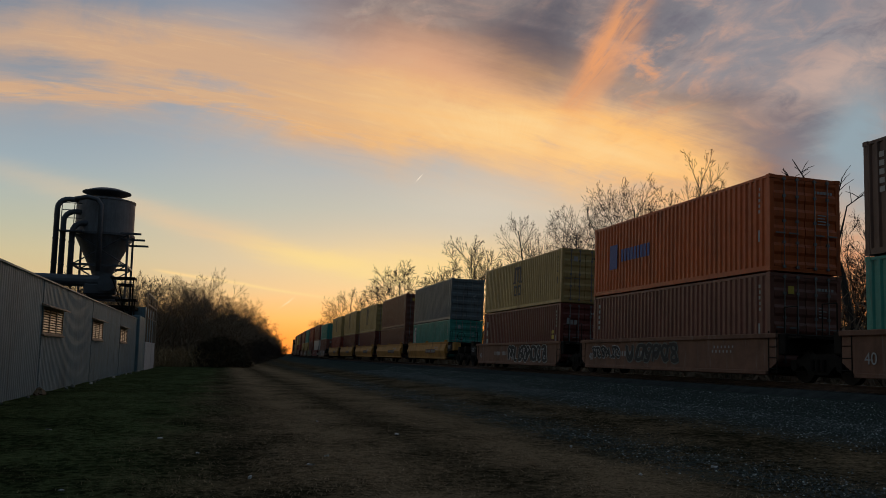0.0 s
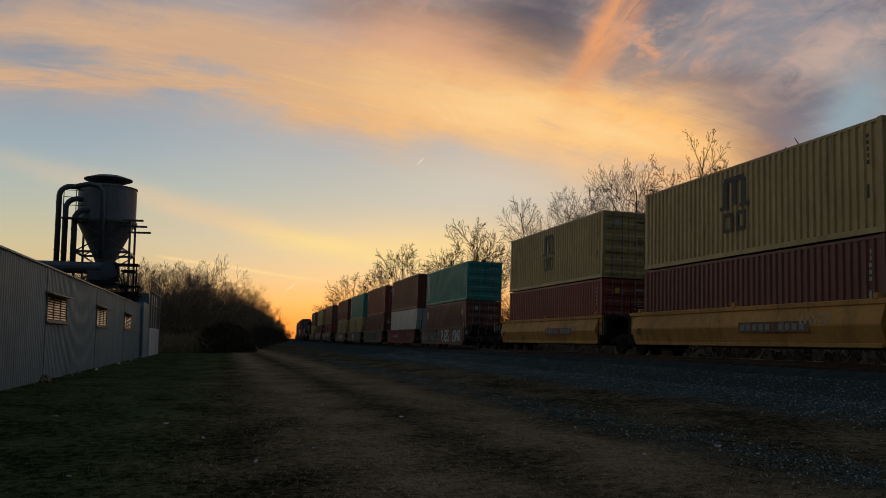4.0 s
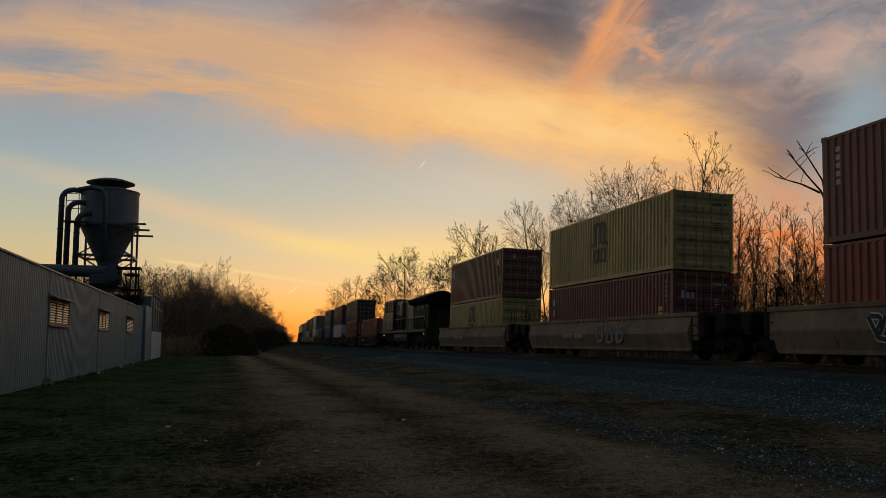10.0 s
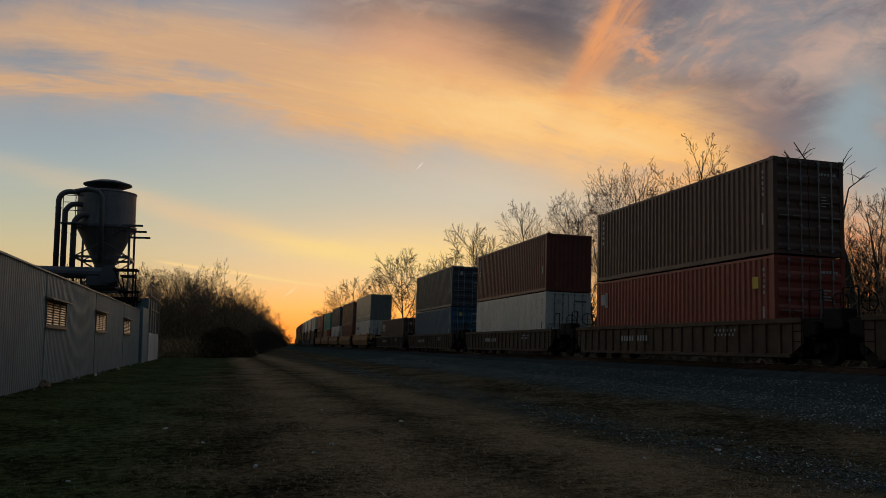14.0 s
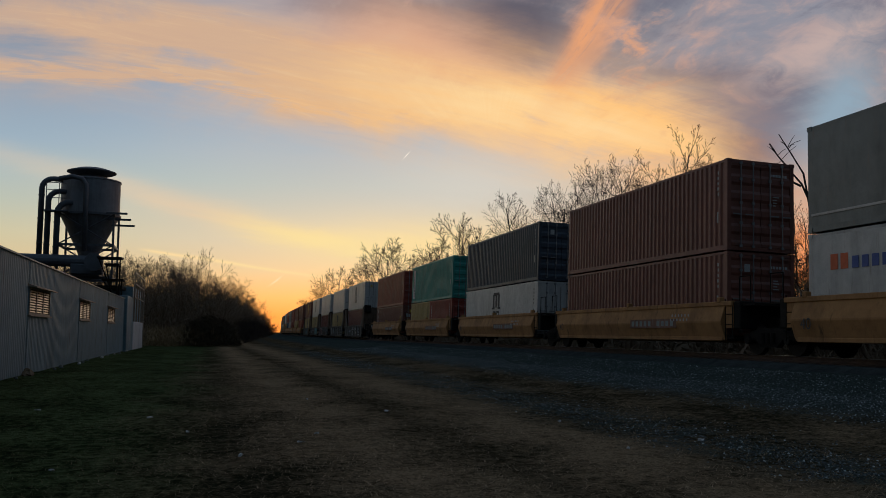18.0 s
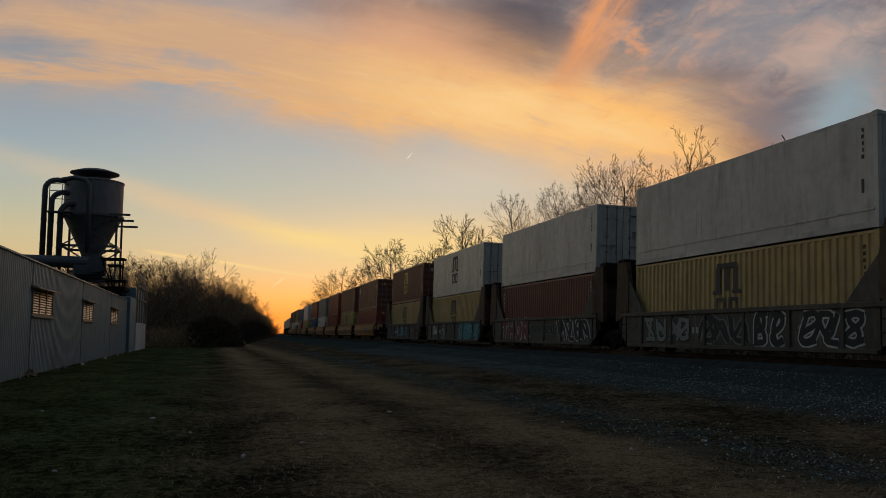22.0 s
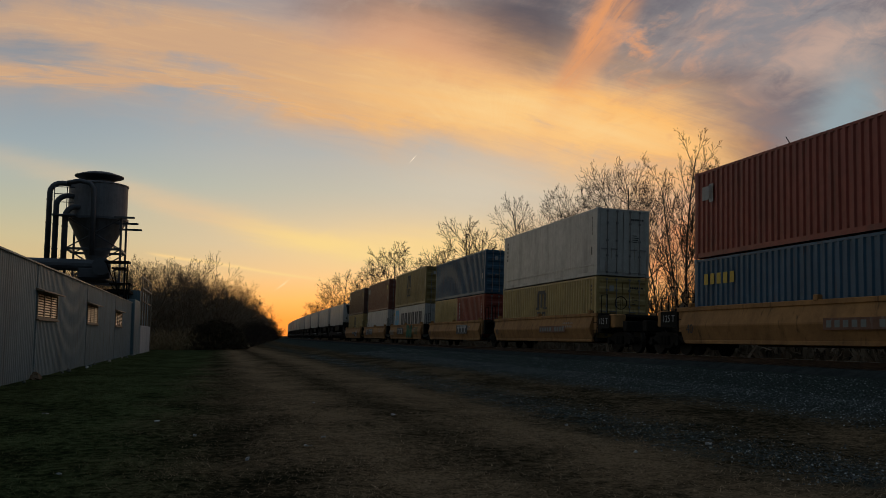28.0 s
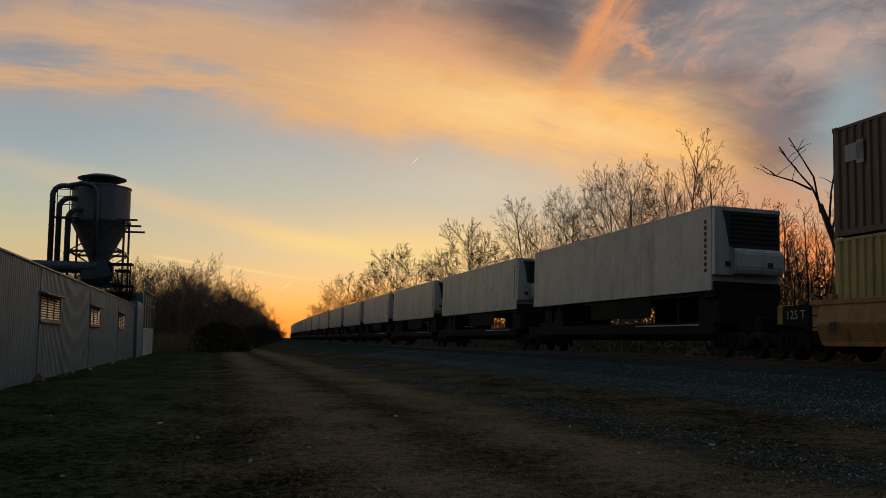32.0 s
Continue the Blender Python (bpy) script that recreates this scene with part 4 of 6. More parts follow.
def text_on(parent, words, size, m, mat, label):
    cu = bpy.data.curves.new("words", "FONT")
    cu.body, cu.size, cu.extrude, cu.align_x, cu.align_y = words, size, 0.002, "CENTER", "CENTER"
    tmp = bpy.data.objects.new("words", cu)
    me = bpy.data.meshes.new_from_object(tmp)
    bpy.data.objects.remove(tmp)
    me.materials.append(M[mat])
    return tagged(put("lettering", me, parent, m, label), kind="stuff")


FACING = Matrix(((0, 0, -1, 0), (-1, 0, 0, 0), (0, 1, 0, 0), (0, 0, 0, 1)))     # a plate that faces the field, reading towards -y


def well_car(s, near, far, style, near_link, far_link, seed, tags=()):
    """A container well car; near and far: how far it reaches from its middle; links: 'joint' or 'coupler'."""
    mat, z0, z1 = {"ochre": ("car_yellow", 0.42, 1.55), "oxide": ("car_rust", 0.22, 1.32), "grey": ("car_grey", 0.24, 1.36), "red": ("car_red", 0.24, 1.36),
                   "ribbed": ("car_dark", 0.22, 1.24), "worn": ("car_worn", 0.42, 1.55), "maxi": ("car_maxi", 0.18, 1.36), "long": ("car_grey", 0.3, 1.55)}[style]
    names = {"ochre": "ochre-yellow container well car with a plain side sill", "oxide": "faded oxide-brown container well car, chalky and scratched", "grey": "grimy grey-brown container well car",
             "red": "faded red container well car with tags", "ribbed": "dark container well car with ribbed sides", "worn": "dirt-streaked worn ochre container well car", "long": "long grimy brown container well car with bulging side sills", "maxi": "grimy container well car with tall end bulkheads and graffiti"}
    c = thing("well_car", names[style], "rail car", "cars of the train")
    ex, half = 1.42, {"long": 8.2, "ribbed": 7.6}.get(style, 6.75)
    key = ("sill", style)

    def sill(bm):
        if style in ("ochre", "worn", "long"):
            zm = z0 + (z1 - z0) * 0.47
            prism(bm, [(0.02, z0), (-0.03, z0), (-0.2, zm - 0.02), (-0.2, zm + 0.03), (-0.03, z1 - 0.05), (0.02, z1 - 0.05)], 1, -half + 0.4, half - 0.4)
            box(bm, -0.025, 0.025, -half, half, z0 + 0.35, z1)
        else:
            prism(bm, [(0.55 - half, z0), (half - 0.55, z0), (half, z0 + 0.35), (half, z1), (-half, z1), (-half, z0 + 0.35)], 0, -0.025, 0.025)
        soft_box(bm, -0.09, 0.09, -half, half, z1 - 0.11, z1 + 0.03, 0.015)
        soft_box(bm, -0.07, 0.12, 0.5 - half, half - 0.5, z0 - 0.04, z0 + 0.08, 0.015)
        if style in ("ochre", "worn"):
            for y in (-6.1, -0.2, 5.9):
                soft_box(bm, -0.12, 0.06, y - 0.09, y + 0.09, z1, z1 + 0.16, 0.02)
    for x in (-1, 1):
        sd = put("side_sill", form(key, sill, mat), c, Matrix.Translation((x * ex, 0, 0)) @ Matrix.Diagonal((-x, 1, 1, 1)))
        if style in ("ribbed", "maxi"):
            def rib(bm):
                soft_box(bm, -0.09, -0.02, -0.055, 0.055, z0 + 0.06, z1 - 0.1, 0.012)
            me = form(("rib", style), rib, mat)
            n = 21 if style == "ribbed" else 6
            for i in range(n):
                put("rib", me, sd, Matrix.Translation((0, (half - 0.6) * (2 * (i + 0.5) / n - 1), 0)))

    def floor(bm):
        box(bm, -ex + 0.03, ex - 0.03, -half + 0.05, half - 0.05, z0 + 0.02, z0 + 0.1)
        for y in (-5.9, -3, 0, 3, 5.9):
            box(bm, -ex + 0.03, ex - 0.03, y - 0.15, y + 0.15, z0 + 0.1, z0 + 0.16)
    put("well_floor", form(("floor", style), floor, "steel_dark"), c)
    for sg, reach, link in ((-1, near, near_link), (1, far, far_link)):
        end = half
        bm = bmesh.new()
        a, b = sorted((sg * (end - 0.1), sg * (reach - (0.0 if link == "joint" else 0.55))))
        soft_box(bm, -0.4, 0.4, a, b, 0.72, 1.1, 0.03)
        soft_box(bm, -ex, ex, *sorted((sg * (end - 0.08), sg * (end + 0.3))), 0.75, z1 + 0.02, 0.03)
        box(bm, -ex + 0.1, ex - 0.1, *sorted((sg * (end + 0.3), sg * (end + 0.85))), z1 - 0.12, z1 - 0.06)
        if link == "coupler":
            soft_box(bm, -ex, ex, *sorted((sg * (reach - 0.95), sg * (reach - 0.6))), 0.8, 1.2, 0.03)
            tube(bm, [(0, sg * (reach - 0.6), 0.88), (0, sg * (reach - 0.02), 0.88)], 0.1, 8)
            soft_box(bm, -0.14, 0.14, *sorted((sg * (reach - 0.2), sg * (reach + 0.02))), 0.72, 1.04, 0.03)
        pl = part("end_platform", bm, "steel_dark", c, "dark steel end platform")
        lad = ladder(c, -ex - 0.03, *sorted((sg * (half - 0.4), sg * (half - 0.03))), z0 - 0.02, z1 + 0.1, 4)
        yy = sg * (end + 0.75)
        for x in (-ex + 0.05, ex - 0.05):
            bm = bmesh.new()
            rails_of(bm, [(x, sg * (end + 0.2), z1), (x, sg * (end + 0.2), z1 + 0.75), (x, yy, z1 + 0.75), (x, yy, z1 - 0.1)], 0.017)
            part("grab_rail", bm, "steel_dark", c)
        if link == "coupler":
            truck(c, sg * (reach - 1.75))
            brake_wheel(c, -0.7, sg * (end + 0.6), z1 + 0.45)
            bm = bmesh.new()
            soft_box(bm, -ex + 0.02, -ex + 0.5, *sorted((sg * (end + 0.9), sg * (end + 1.5))), 0.95, 1.5, 0.04)
            part("equipment_box", bm, "steel_dark" if style not in ("ochre", "worn") else mat, c)
        elif sg > 0:
            truck(c, reach)
        if style == "maxi":
            bm = bmesh.new()
            for x in (-1, 1):
                xo = x * 1.33
                prism(bm, [(sg * 6.28, z1), (sg * 6.28, 2.5), (sg * 6.5, 3.35), (sg * 7.2, 3.35), (sg * 7.3, z1 - 0.3)], 0, xo - 0.1, xo + 0.1)
            box(bm, -1.25, 1.25, *sorted((sg * 6.9, sg * 7.05)), 1.2, 3.3)
            part("bulkhead", bm, "car_dark", c, "tall grimy end bulkhead")
            for x in (-1.42, 1.42):
                bm = bmesh.new()
                prism(bm, [(sg * 5.1, z1), (sg * 6.3, 2.6), (sg * 6.3, z1)], 0, x * 0.96 - 0.03, x * 0.96 + 0.03)
                part("gusset", bm, mat, c)
            for x in (-1.0, 1.0):
                bm = bmesh.new()
                soft_box(bm, x - 0.36, x + 0.36, *sorted((sg * 6.75, sg * 7.35)), 2.75, 3.5, 0.05)
                part("guide_block", bm, "steel_dark", c)
    rng = random.Random(seed)
    xo = -ex - (0.21 if style in ("ochre", "worn", "long") else (0.1 if style == "ribbed" else 0.03))
    for k, (mt, y0, y1, za, zb) in enumerate(tags):
        spray(c, mt, y0, y1, z0 + (z1 - z0) * za, z0 + (z1 - z0) * zb, seed * 7 + k, xo - 0.002)
    plate = {677.67: -4.0, 693.27: 0.0, 708.92: 0.0}.get(round(s, 2))
    if plate is not None:
        pl = mark(c, "owner_plate", "mark_black", [(plate, plate + 2.5, z0 + 0.34, z0 + 0.9)], xo - 0.004, "black owner's plate with white shapes")
        mark(pl, "plate_lettering", "mark_white", [(plate + 0.1, plate + 2.4, z0 + 0.37, z0 + 0.40), (plate + 0.1, plate + 2.4, z0 + 0.84, z0 + 0.87)] + [v for i in range(3) for v in ((plate + 0.25 + i * 0.72, plate + 0.82 + i * 0.72, z0 + 0.68, z0 + 0.8), (plate + 0.45 + i * 0.72, plate + 0.62 + i * 0.72, z0 + 0.44, z0 + 0.68))], xo - 0.012)
    elif style in ("ochre", "worn", "grey"):
        pl = mark(c, "number_panel", "car_rust", [(-3.8, -0.6, z0 + 0.36, z0 + 0.66)], xo + (0.008 if style in ("ochre", "worn") else -0.004), "dull brown number panel")
        mark(pl, "lettering", "spray_grey", [(-3.6 + i * 0.3, -3.42 + i * 0.3, z0 + 0.42, z0 + 0.6) for i in range(10) if i != 4], xo + (0.003 if style in ("ochre", "worn") else -0.009))
    else:
        mark(c, "lettering", "mark_white", [(y, y + 0.12, z0 + 0.45, z0 + 0.65) for y in (1.0, 1.22, 1.44, 1.66, 2.1, 2.32, 2.54, 2.76, 2.98)], xo - 0.004, "pale unreadable bars")
    mark(c, "small_lettering", "mark_white", [(-4.6 + i * 0.1, -4.54 + i * 0.1, z0 + 0.72 - 0.14 * (i % 2), z0 + 0.8 - 0.14 * (i % 2)) for i in range(12)], xo - 0.004)
    if style in ("ochre", "worn", "oxide") and (near_link == "coupler" or far_link == "coupler"):
        sg = -1 if near_link == "coupler" else 1
        bm = bmesh.new()
        box(bm, -ex - 0.045, -ex - 0.02, *sorted((sg * (half + 0.05), sg * (half + 1.15))), z1 - 0.62, z1 - 0.08)
        pl = part("end_panel", bm, "steel_dark", c)
        text_on(pl, "125 T", 0.34, Matrix.Translation((-ex - 0.05, sg * (half + 0.6), z1 - 0.34)) @ FACING, "mark_white", "white stencilled lettering")
    if style in ("ochre", "worn", "oxide"):
        text_on(c, "40", 0.42, Matrix.Translation((xo - 0.02, 5.7, z0 + 0.42)) @ FACING, "mark_white" if style == "oxide" else "mark_black", "stencilled number")
    MOVING.append((c, s, 0.0))
    return c


# the stacks in order: near end of the containers along the track at 0 s, car, lower load, upper load
W = "spray_white"
STACKS = [
    (5.3, "oxide", ("teal", "line"), ("black_brown", "column"), [(W, -2, 1, 0.2, 0.9)]),
    (21.3, "oxide", ("brown", "column"), ("orange", "word"), [("spray_grey", -1.5, 2.5, 0.15, 0.9), (W, 3, 5.5, 0.3, 0.8)]),
    (37.2, "oxide", ("dark_red", "upright_w"), ("yellow", "line"), [(W, -5.2, 0.6, 0.05, 0.95)]),
    (57.8, "ochre", ("teal", "tall"), ("slate_l", ""), []),
    (73.95, "ochre", ("brown", ""), ("brown", ""), []),
    (89.98, "ochre", ("dark_red", "column"), ("yellow", "line"), []),
    (105.95, "ochre", ("dark_red", ""), ("yellow", "line"), []),
    (121.95, "ochre", ("red", ""), ("yellow", "line"), []),
    (143.25, "oxide", ("brown", "far"), ("teal", "tall"), [(W, -5.8, -3.6, 0.05, 1.0), (W, -2.9, -0.4, 0.05, 1.0), (W, 0.4, 3.6, 0.0, 1.0), ("spray_black", 4.2, 5.6, 0.1, 0.9)]),
    (158.95, "red", ("white", "", 1), ("dark_red", "column", 0, 1), [("spray_red", -4.5, 1.5, 0.1, 0.9), (W, -5.6, -4.6, 0.1, 0.7)]),
    (175.3, "grey", ("dark_red", "upright_w"), ("red", "far"), [("spray_green", 1.5, 4.6, 0.1, 0.9), ("spray_grey", -3.2, 1.0, 0.1, 0.95)]),
    (191.3, "grey", ("yellow", "line"), ("teal", "tall"), [(W, -5.5, -2.0, 0.0, 1.0), ("spray_red", -0.6, 1.8, 0.1, 0.9)]),
    (207.3, "oxide", ("yellow", "line"), ("dark_red", "column"), [(W, -3.0, 1.2, 0.2, 0.95), ("spray_grey", 2.6, 4.4, 0.1, 0.7)]),
    (229.55, "long", ("red", ""), ("brown", "column"), [(W, 2.2, 4.0, 0.2, 0.8)]),
    (249.7, "long", ("dark_red", "upright_w"), ("yellow", "line"), [("spray_grey", -3.0, -0.5, 0.1, 0.9)]),
    (269.5, "long", ("yellow", "line"), ("brown", "far"), []),
    (315.3, "ribbed", None, ("red", "far"), []),
    (332.75, "ribbed", ("red", "far"), ("black_brown", "column"), []),
    (351, "ribbed", ("white", "", 1), ("dark_red", "column", 0, 1), []),
    (369.7, "ribbed", ("blue", ""), ("navy", ""), []),
    (387.1, "ribbed", None, ("black_brown", "badge"), []),
    (407.4, "worn", ("white", "blocks", 1), ("pale_grey", "", 1), []),
    (423.3, "worn", ("brown", ""), ("brown", ""), []),
    (439.15, "worn", ("white", "line", 1), ("navy", ""), []),
    (454.75, "worn", "pair", ("teal", "tall"), []),
    (470.25, "worn", ("brown", "upright_w"), ("red", ""), []),
    (490.5, "maxi", ("dark_red", "column"), ("white", "line", 1), [(W, -1.2, 1.4, 0.08, 0.95), (W, -5.0, -1.7, 0.08, 0.98)]),
    (506.2, "maxi", ("yellow", "line"), ("white", "", 1), [("spray_black", 1.9, 4.8, 0.1, 0.9), ("spray_grey", -1.3, 1.5, 0.05, 0.95), (W, -2.9, -1.5, 0.0, 1.0), (W, -5.9, -3.3, 0.05, 0.95)]),
    (521.9, "maxi", ("dark_red", "column"), ("white", "", 1), [("thor", 0.9, 5.1, 0.02, 1.0), (W, -6.2, -2.9, 0.02, 1.0), ("spray_grey", -2.4, 0.5, 0.3, 0.75)]),
    (537.6, "maxi", ("yellow", "line"), ("white", "line", 1), [("spray_cyan", -6.4, -1.8, 0.0, 1.0), (W, 3.6, 4.6, 0.2, 0.9), (W, 0.9, 2.4, 0.1, 0.8)]),
    (553.2, "maxi", ("yellow", "line"), ("dark_red", "line"), [("spray_cyan", -2.0, 1.9, 0.15, 0.85), ("spray_grey", 3.2, 5.5, 0.1, 0.9), ("spray_orange", -6.4, -4.3, 0.05, 1.0)]),
    (573.3, "worn", ("red", "column"), ("brown", "far"), []),
    (589, "worn", ("yellow", "line"), ("brown", "column"), []),
    (604.8, "worn", ("red", ""), ("red", ""), []),
    (620.4, "worn", ("white", "blocks", 1), ("pale_grey", ""), []),
    (635.9, "worn", ("blue", "yellow_word"), ("red", "far"), []),
    (655.75, "worn", ("yellow", "line"), ("white", "column", 1), []),
    (671.5, "worn", "pair", ("blue_l", ""), []),
    (687.1, "worn", ("white", "star", 1), ("olive", "line"), [("spray_green", -3.5, -1.2, 0.0, 1.0), ("spray_green", -5.6, -4.6, 0.2, 0.9), ("spray_grey", 4.0, 5.6, 0.2, 0.7)]),
    (702.75, "worn", ("white", "upright", 1), ("brown", "far"), [(W, 2.8, 4.2, 0.2, 0.8)]),
    (718.35, "worn", ("yellow", "line"), ("black_brown", "far"), [(W, -4.6, -2.4, 0.1, 0.6)]),
]
# load heights fitted to the stacks' outlines in the camera's view: lower height, upper height
FITTED_LOADS = {37.2: (2.75, 2.591), 143.25: (2.75, 2.591), 454.75: (2.36, 2.85), 470.25: (2.4, 2.85), 671.5: (2.62, 2.65), 407.4: (2.7, 2.9), 315.3: (0, 2.77), 387.1: (0, 2.5)}
PAINT_ALIAS = {"slate_l": "grey", "blue_l": "blue"}


def build_stacks():
    ends = [(a, a + 12.35) for a, *_ in STACKS]
    for i, (near, style, lower, upper, tags) in enumerate(STACKS):
        mid = near + 6.17
        gap0 = near - ends[i - 1][1] if i else 3.4
        gap1 = ends[i + 1][0] - ends[i][1] if i + 1 < len(STACKS) else 7.4
        if gap0 > 20:
            gap0 = 6.0
        if gap1 > 20:
            gap1 = 7.4
        l0, l1 = ("joint" if gap0 < 4.5 else "coupler"), ("joint" if gap1 < 4.5 else "coupler")
        well_car(mid, 6.17 + gap0 / 2, 6.17 + gap1 / 2, style, l0, l1, i + 3, tags)
        base = {"ochre": 0.55, "worn": 0.55, "ribbed": 0.42}.get(style, 0.42)
        h_low, h_up = FITTED_LOADS.get(near, (2.62 if style in ("ochre", "worn") else 2.75, 2.896))
        if lower is None:
            container(mid, base, upper[0], h=FITTED_LOADS[near][1], sign=upper[1])
            continue
        if lower == "pair":
            container(mid + 3.06, base, "yellow", 6.058, h_low, sign="")
            container(mid - 3.06, base, "red", 6.058, h_low, sign="column")
        else:
            sg = lower[1]
            container(mid, base, lower[0], h=h_low, reefer=len(lower) > 2 and bool(lower[2]), sign=sg)
        col = PAINT_ALIAS.get(upper[0], upper[0])
        container(mid, base + h_low + 0.04, col, h=h_up, reefer=len(upper) > 2 and bool(upper[2]), plain_end=len(upper) > 3, sign=upper[1])


build_stacks()


def locomotive(s):
    """A six-axle road locomotive; its cab is at the far end, its radiator wings at the near end."""
    c = thing("locomotive", "grimy dark six-axle diesel locomotive with patched pale hood panels", "locomotive")
    bm = bmesh.new()
    soft_box(bm, -1.5, 1.5, -10.6, 11.5, 1.42, 1.6, 0.03)
    soft_box(bm, -1.0, 1.0, -10.7, 11.7, 0.95, 1.42, 0.05)
    part("deck", bm, "loco_dark", c)
    bm = bmesh.new()
    soft_box(bm, -1.545, -1.502, -10.3, 10.6, 1.38, 1.62, 0.01)
    part("side_stripe", bm, "loco_stripe", c, "faded yellow stripe along the walkway edge")
    bm = bmesh.new()
    prism(bm, [(-1.5, 1.28), (-1.5, 0.62), (-1.25, 0.3), (1.25, 0.3), (1.5, 0.62), (1.5, 1.28)], 1, -2.9, 3.4)
    tank = part("fuel_tank", bm, "loco_dark", c, "dark fuel tank")
    bm = bmesh.new()
    soft_box(bm, -1.52, -1.49, -2.85, 3.35, 0.95, 1.27, 0.01)
    part("tank_panel", bm, "loco_pale", tank, "paler upper side of the tank")
    # radiator end, engine hood, equipment cabinet
    bm = bmesh.new()
    soft_box(bm, -0.95, 0.95, -9.3, -3.0, 1.62, 4.2, 0.06)
    part("radiator_cabin", bm, "loco_dark", c)
    bm = bmesh.new()
    soft_box(bm, -0.97, 0.97, -3.0, 1.0, 1.62, 4.35, 0.07)
    hood = part("engine_hood", bm, "loco_pale", c, "pale patched engine hood")
    bm = bmesh.new()
    soft_box(bm, -1.25, 1.25, 1.0, 4.1, 1.62, 4.36, 0.07)
    cabinet = part("equipment_cabinet", bm, "loco_pale", c, "pale equipment cabinet behind the cab")
    for i, (y, w, z0, z1, mt) in enumerate(((-9.2, 1.0, 1.75, 3.3, "loco_dark"), (-8.1, 1.1, 1.75, 3.3, "loco_dark"), (-6.9, 1.1, 1.75, 3.1, "loco_dark"), (-5.7, 1.0, 1.75, 3.1, "loco_dark"), (-4.6, 1.4, 1.75, 2.9, "loco_dark"),
                                            (-2.9, 0.9, 1.75, 3.9, "loco_pale"), (-1.95, 0.9, 1.75, 3.9, "loco_pale"), (-1.0, 0.9, 1.75, 3.9, "loco_pale"), (-0.05, 0.95, 1.75, 3.9, "loco_pale"))):
        bm = bmesh.new()
        soft_box(bm, -1.0, -0.94, y, y + w, z0, z1, 0.012)
        d = part("hood_door", bm, mt, hood)
        bm = bmesh.new()
        box(bm, -1.02, -1.0, y + w - 0.16, y + w - 0.1, z0 + 0.7, z0 + 0.86)
        part("latch", bm, "steel_dark", d)
    for y, z in ((-8.9, 3.45), (-7.3, 3.35), (-5.7, 3.3)):
        bm = bmesh.new()
        box(bm, -0.99, -0.94, y, y + 1.3, z, z + 0.55)
        g = part("grille", bm, "tank_black", hood, "black radiator grille")
        for k in range(5):
            bm = bmesh.new()
            prism(bm, [(-1.01, z + 0.05 + k * 0.1), (-0.99, z + 0.1 + k * 0.1), (-0.99, z + 0.04 + k * 0.1)], 1, y + 0.04, y + 1.26)
            part("slat", bm, "loco_grey", g)
    for y, w, z0, z1, mt in ((1.15, 1.2, 1.75, 3.0, "loco_dark"), (2.5, 1.45, 1.75, 3.15, "loco_dark"), (1.2, 1.0, 3.25, 4.1, "loco_pale"), (2.5, 0.55, 3.45, 4.0, "tank_black"), (3.2, 0.7, 3.3, 4.1, "loco_pale")):
        bm = bmesh.new()
        soft_box(bm, -1.29, -1.23, y, y + w, z0, z1, 0.012)
        part("cabinet_panel", bm, mt, cabinet)
    for y in (-2.2, -0.6):
        bm = bmesh.new()
        soft_box(bm, -0.6, 0.6, y, y + 0.9, 4.33, 4.5, 0.05)
        part("roof_hatch", bm, "loco_dark", hood)
    bm = bmesh.new()
    prism(bm, [(-0.95, 3.68), (-1.48, 3.86), (-1.52, 4.2), (-0.25, 4.74), (0.25, 4.74), (1.52, 4.2), (1.48, 3.86), (0.95, 3.68)], 1, -10.15, -3.0)
    bmesh.ops.bevel(bm, geom=bm.edges[:], offset=0.04, segments=1, affect="EDGES")
    wing = part("radiator_wing", bm, "loco_roof", c, "wide dark radiator roof")
    for y in (-9.9, -7.7, -5.5):
        bm = bmesh.new()
        soft_box(bm, -0.3, 0.3, y, y + 1.9, 4.7, 4.76, 0.02)
        part("fan_hatch", bm, "steel_dark", wing)
    # cab with a sloping nose
    bm = bmesh.new()
    prism(bm, [(4.1, 1.62), (4.1, 4.5), (4.3, 4.58), (8.7, 4.58), (9.05, 4.42), (9.3, 3.55), (10.3, 3.1), (10.45, 1.62)], 0, -1.52, 1.52)
    bmesh.ops.bevel(bm, geom=bm.edges[:], offset=0.06, segments=2, affect="EDGES")
    cab = part("cab", bm, "loco_pale", c, "patchy pale cab with a sloping nose")
    bm = bmesh.new()
    prism(bm, [(-1.6, 4.5), (-1.6, 4.58), (-1.1, 4.7), (1.1, 4.7), (1.6, 4.58), (1.6, 4.5)], 1, 4.2, 9.2)
    part("cab_roof", bm, "loco_grey", cab, "pale cab roof edge")
    for y, w in ((4.35, 1.0), (5.45, 0.95), (6.5, 1.0), (8.0, 0.42), (8.5, 0.42)):
        bm = bmesh.new()
        soft_box(bm, -1.535, -1.5, y, y + w, 3.52, 4.28, 0.02)
        w_ = part("window", bm, "cab_glass", cab)
        bm = bmesh.new()
        for a, b, d, e in ((y - 0.05, y + w + 0.05, 4.28, 4.34), (y - 0.05, y + w + 0.05, 3.46, 3.52), (y - 0.05, y, 3.52, 4.28), (y + w, y + w + 0.05, 3.52, 4.28)):
            box(bm, -1.56, -1.5, a, b, d, e)
        part("window_frame", bm, "loco_grey" if y > 7.8 else "steel_dark", w_, "pale window frame" if y > 7.8 else "")
    bm = bmesh.new()
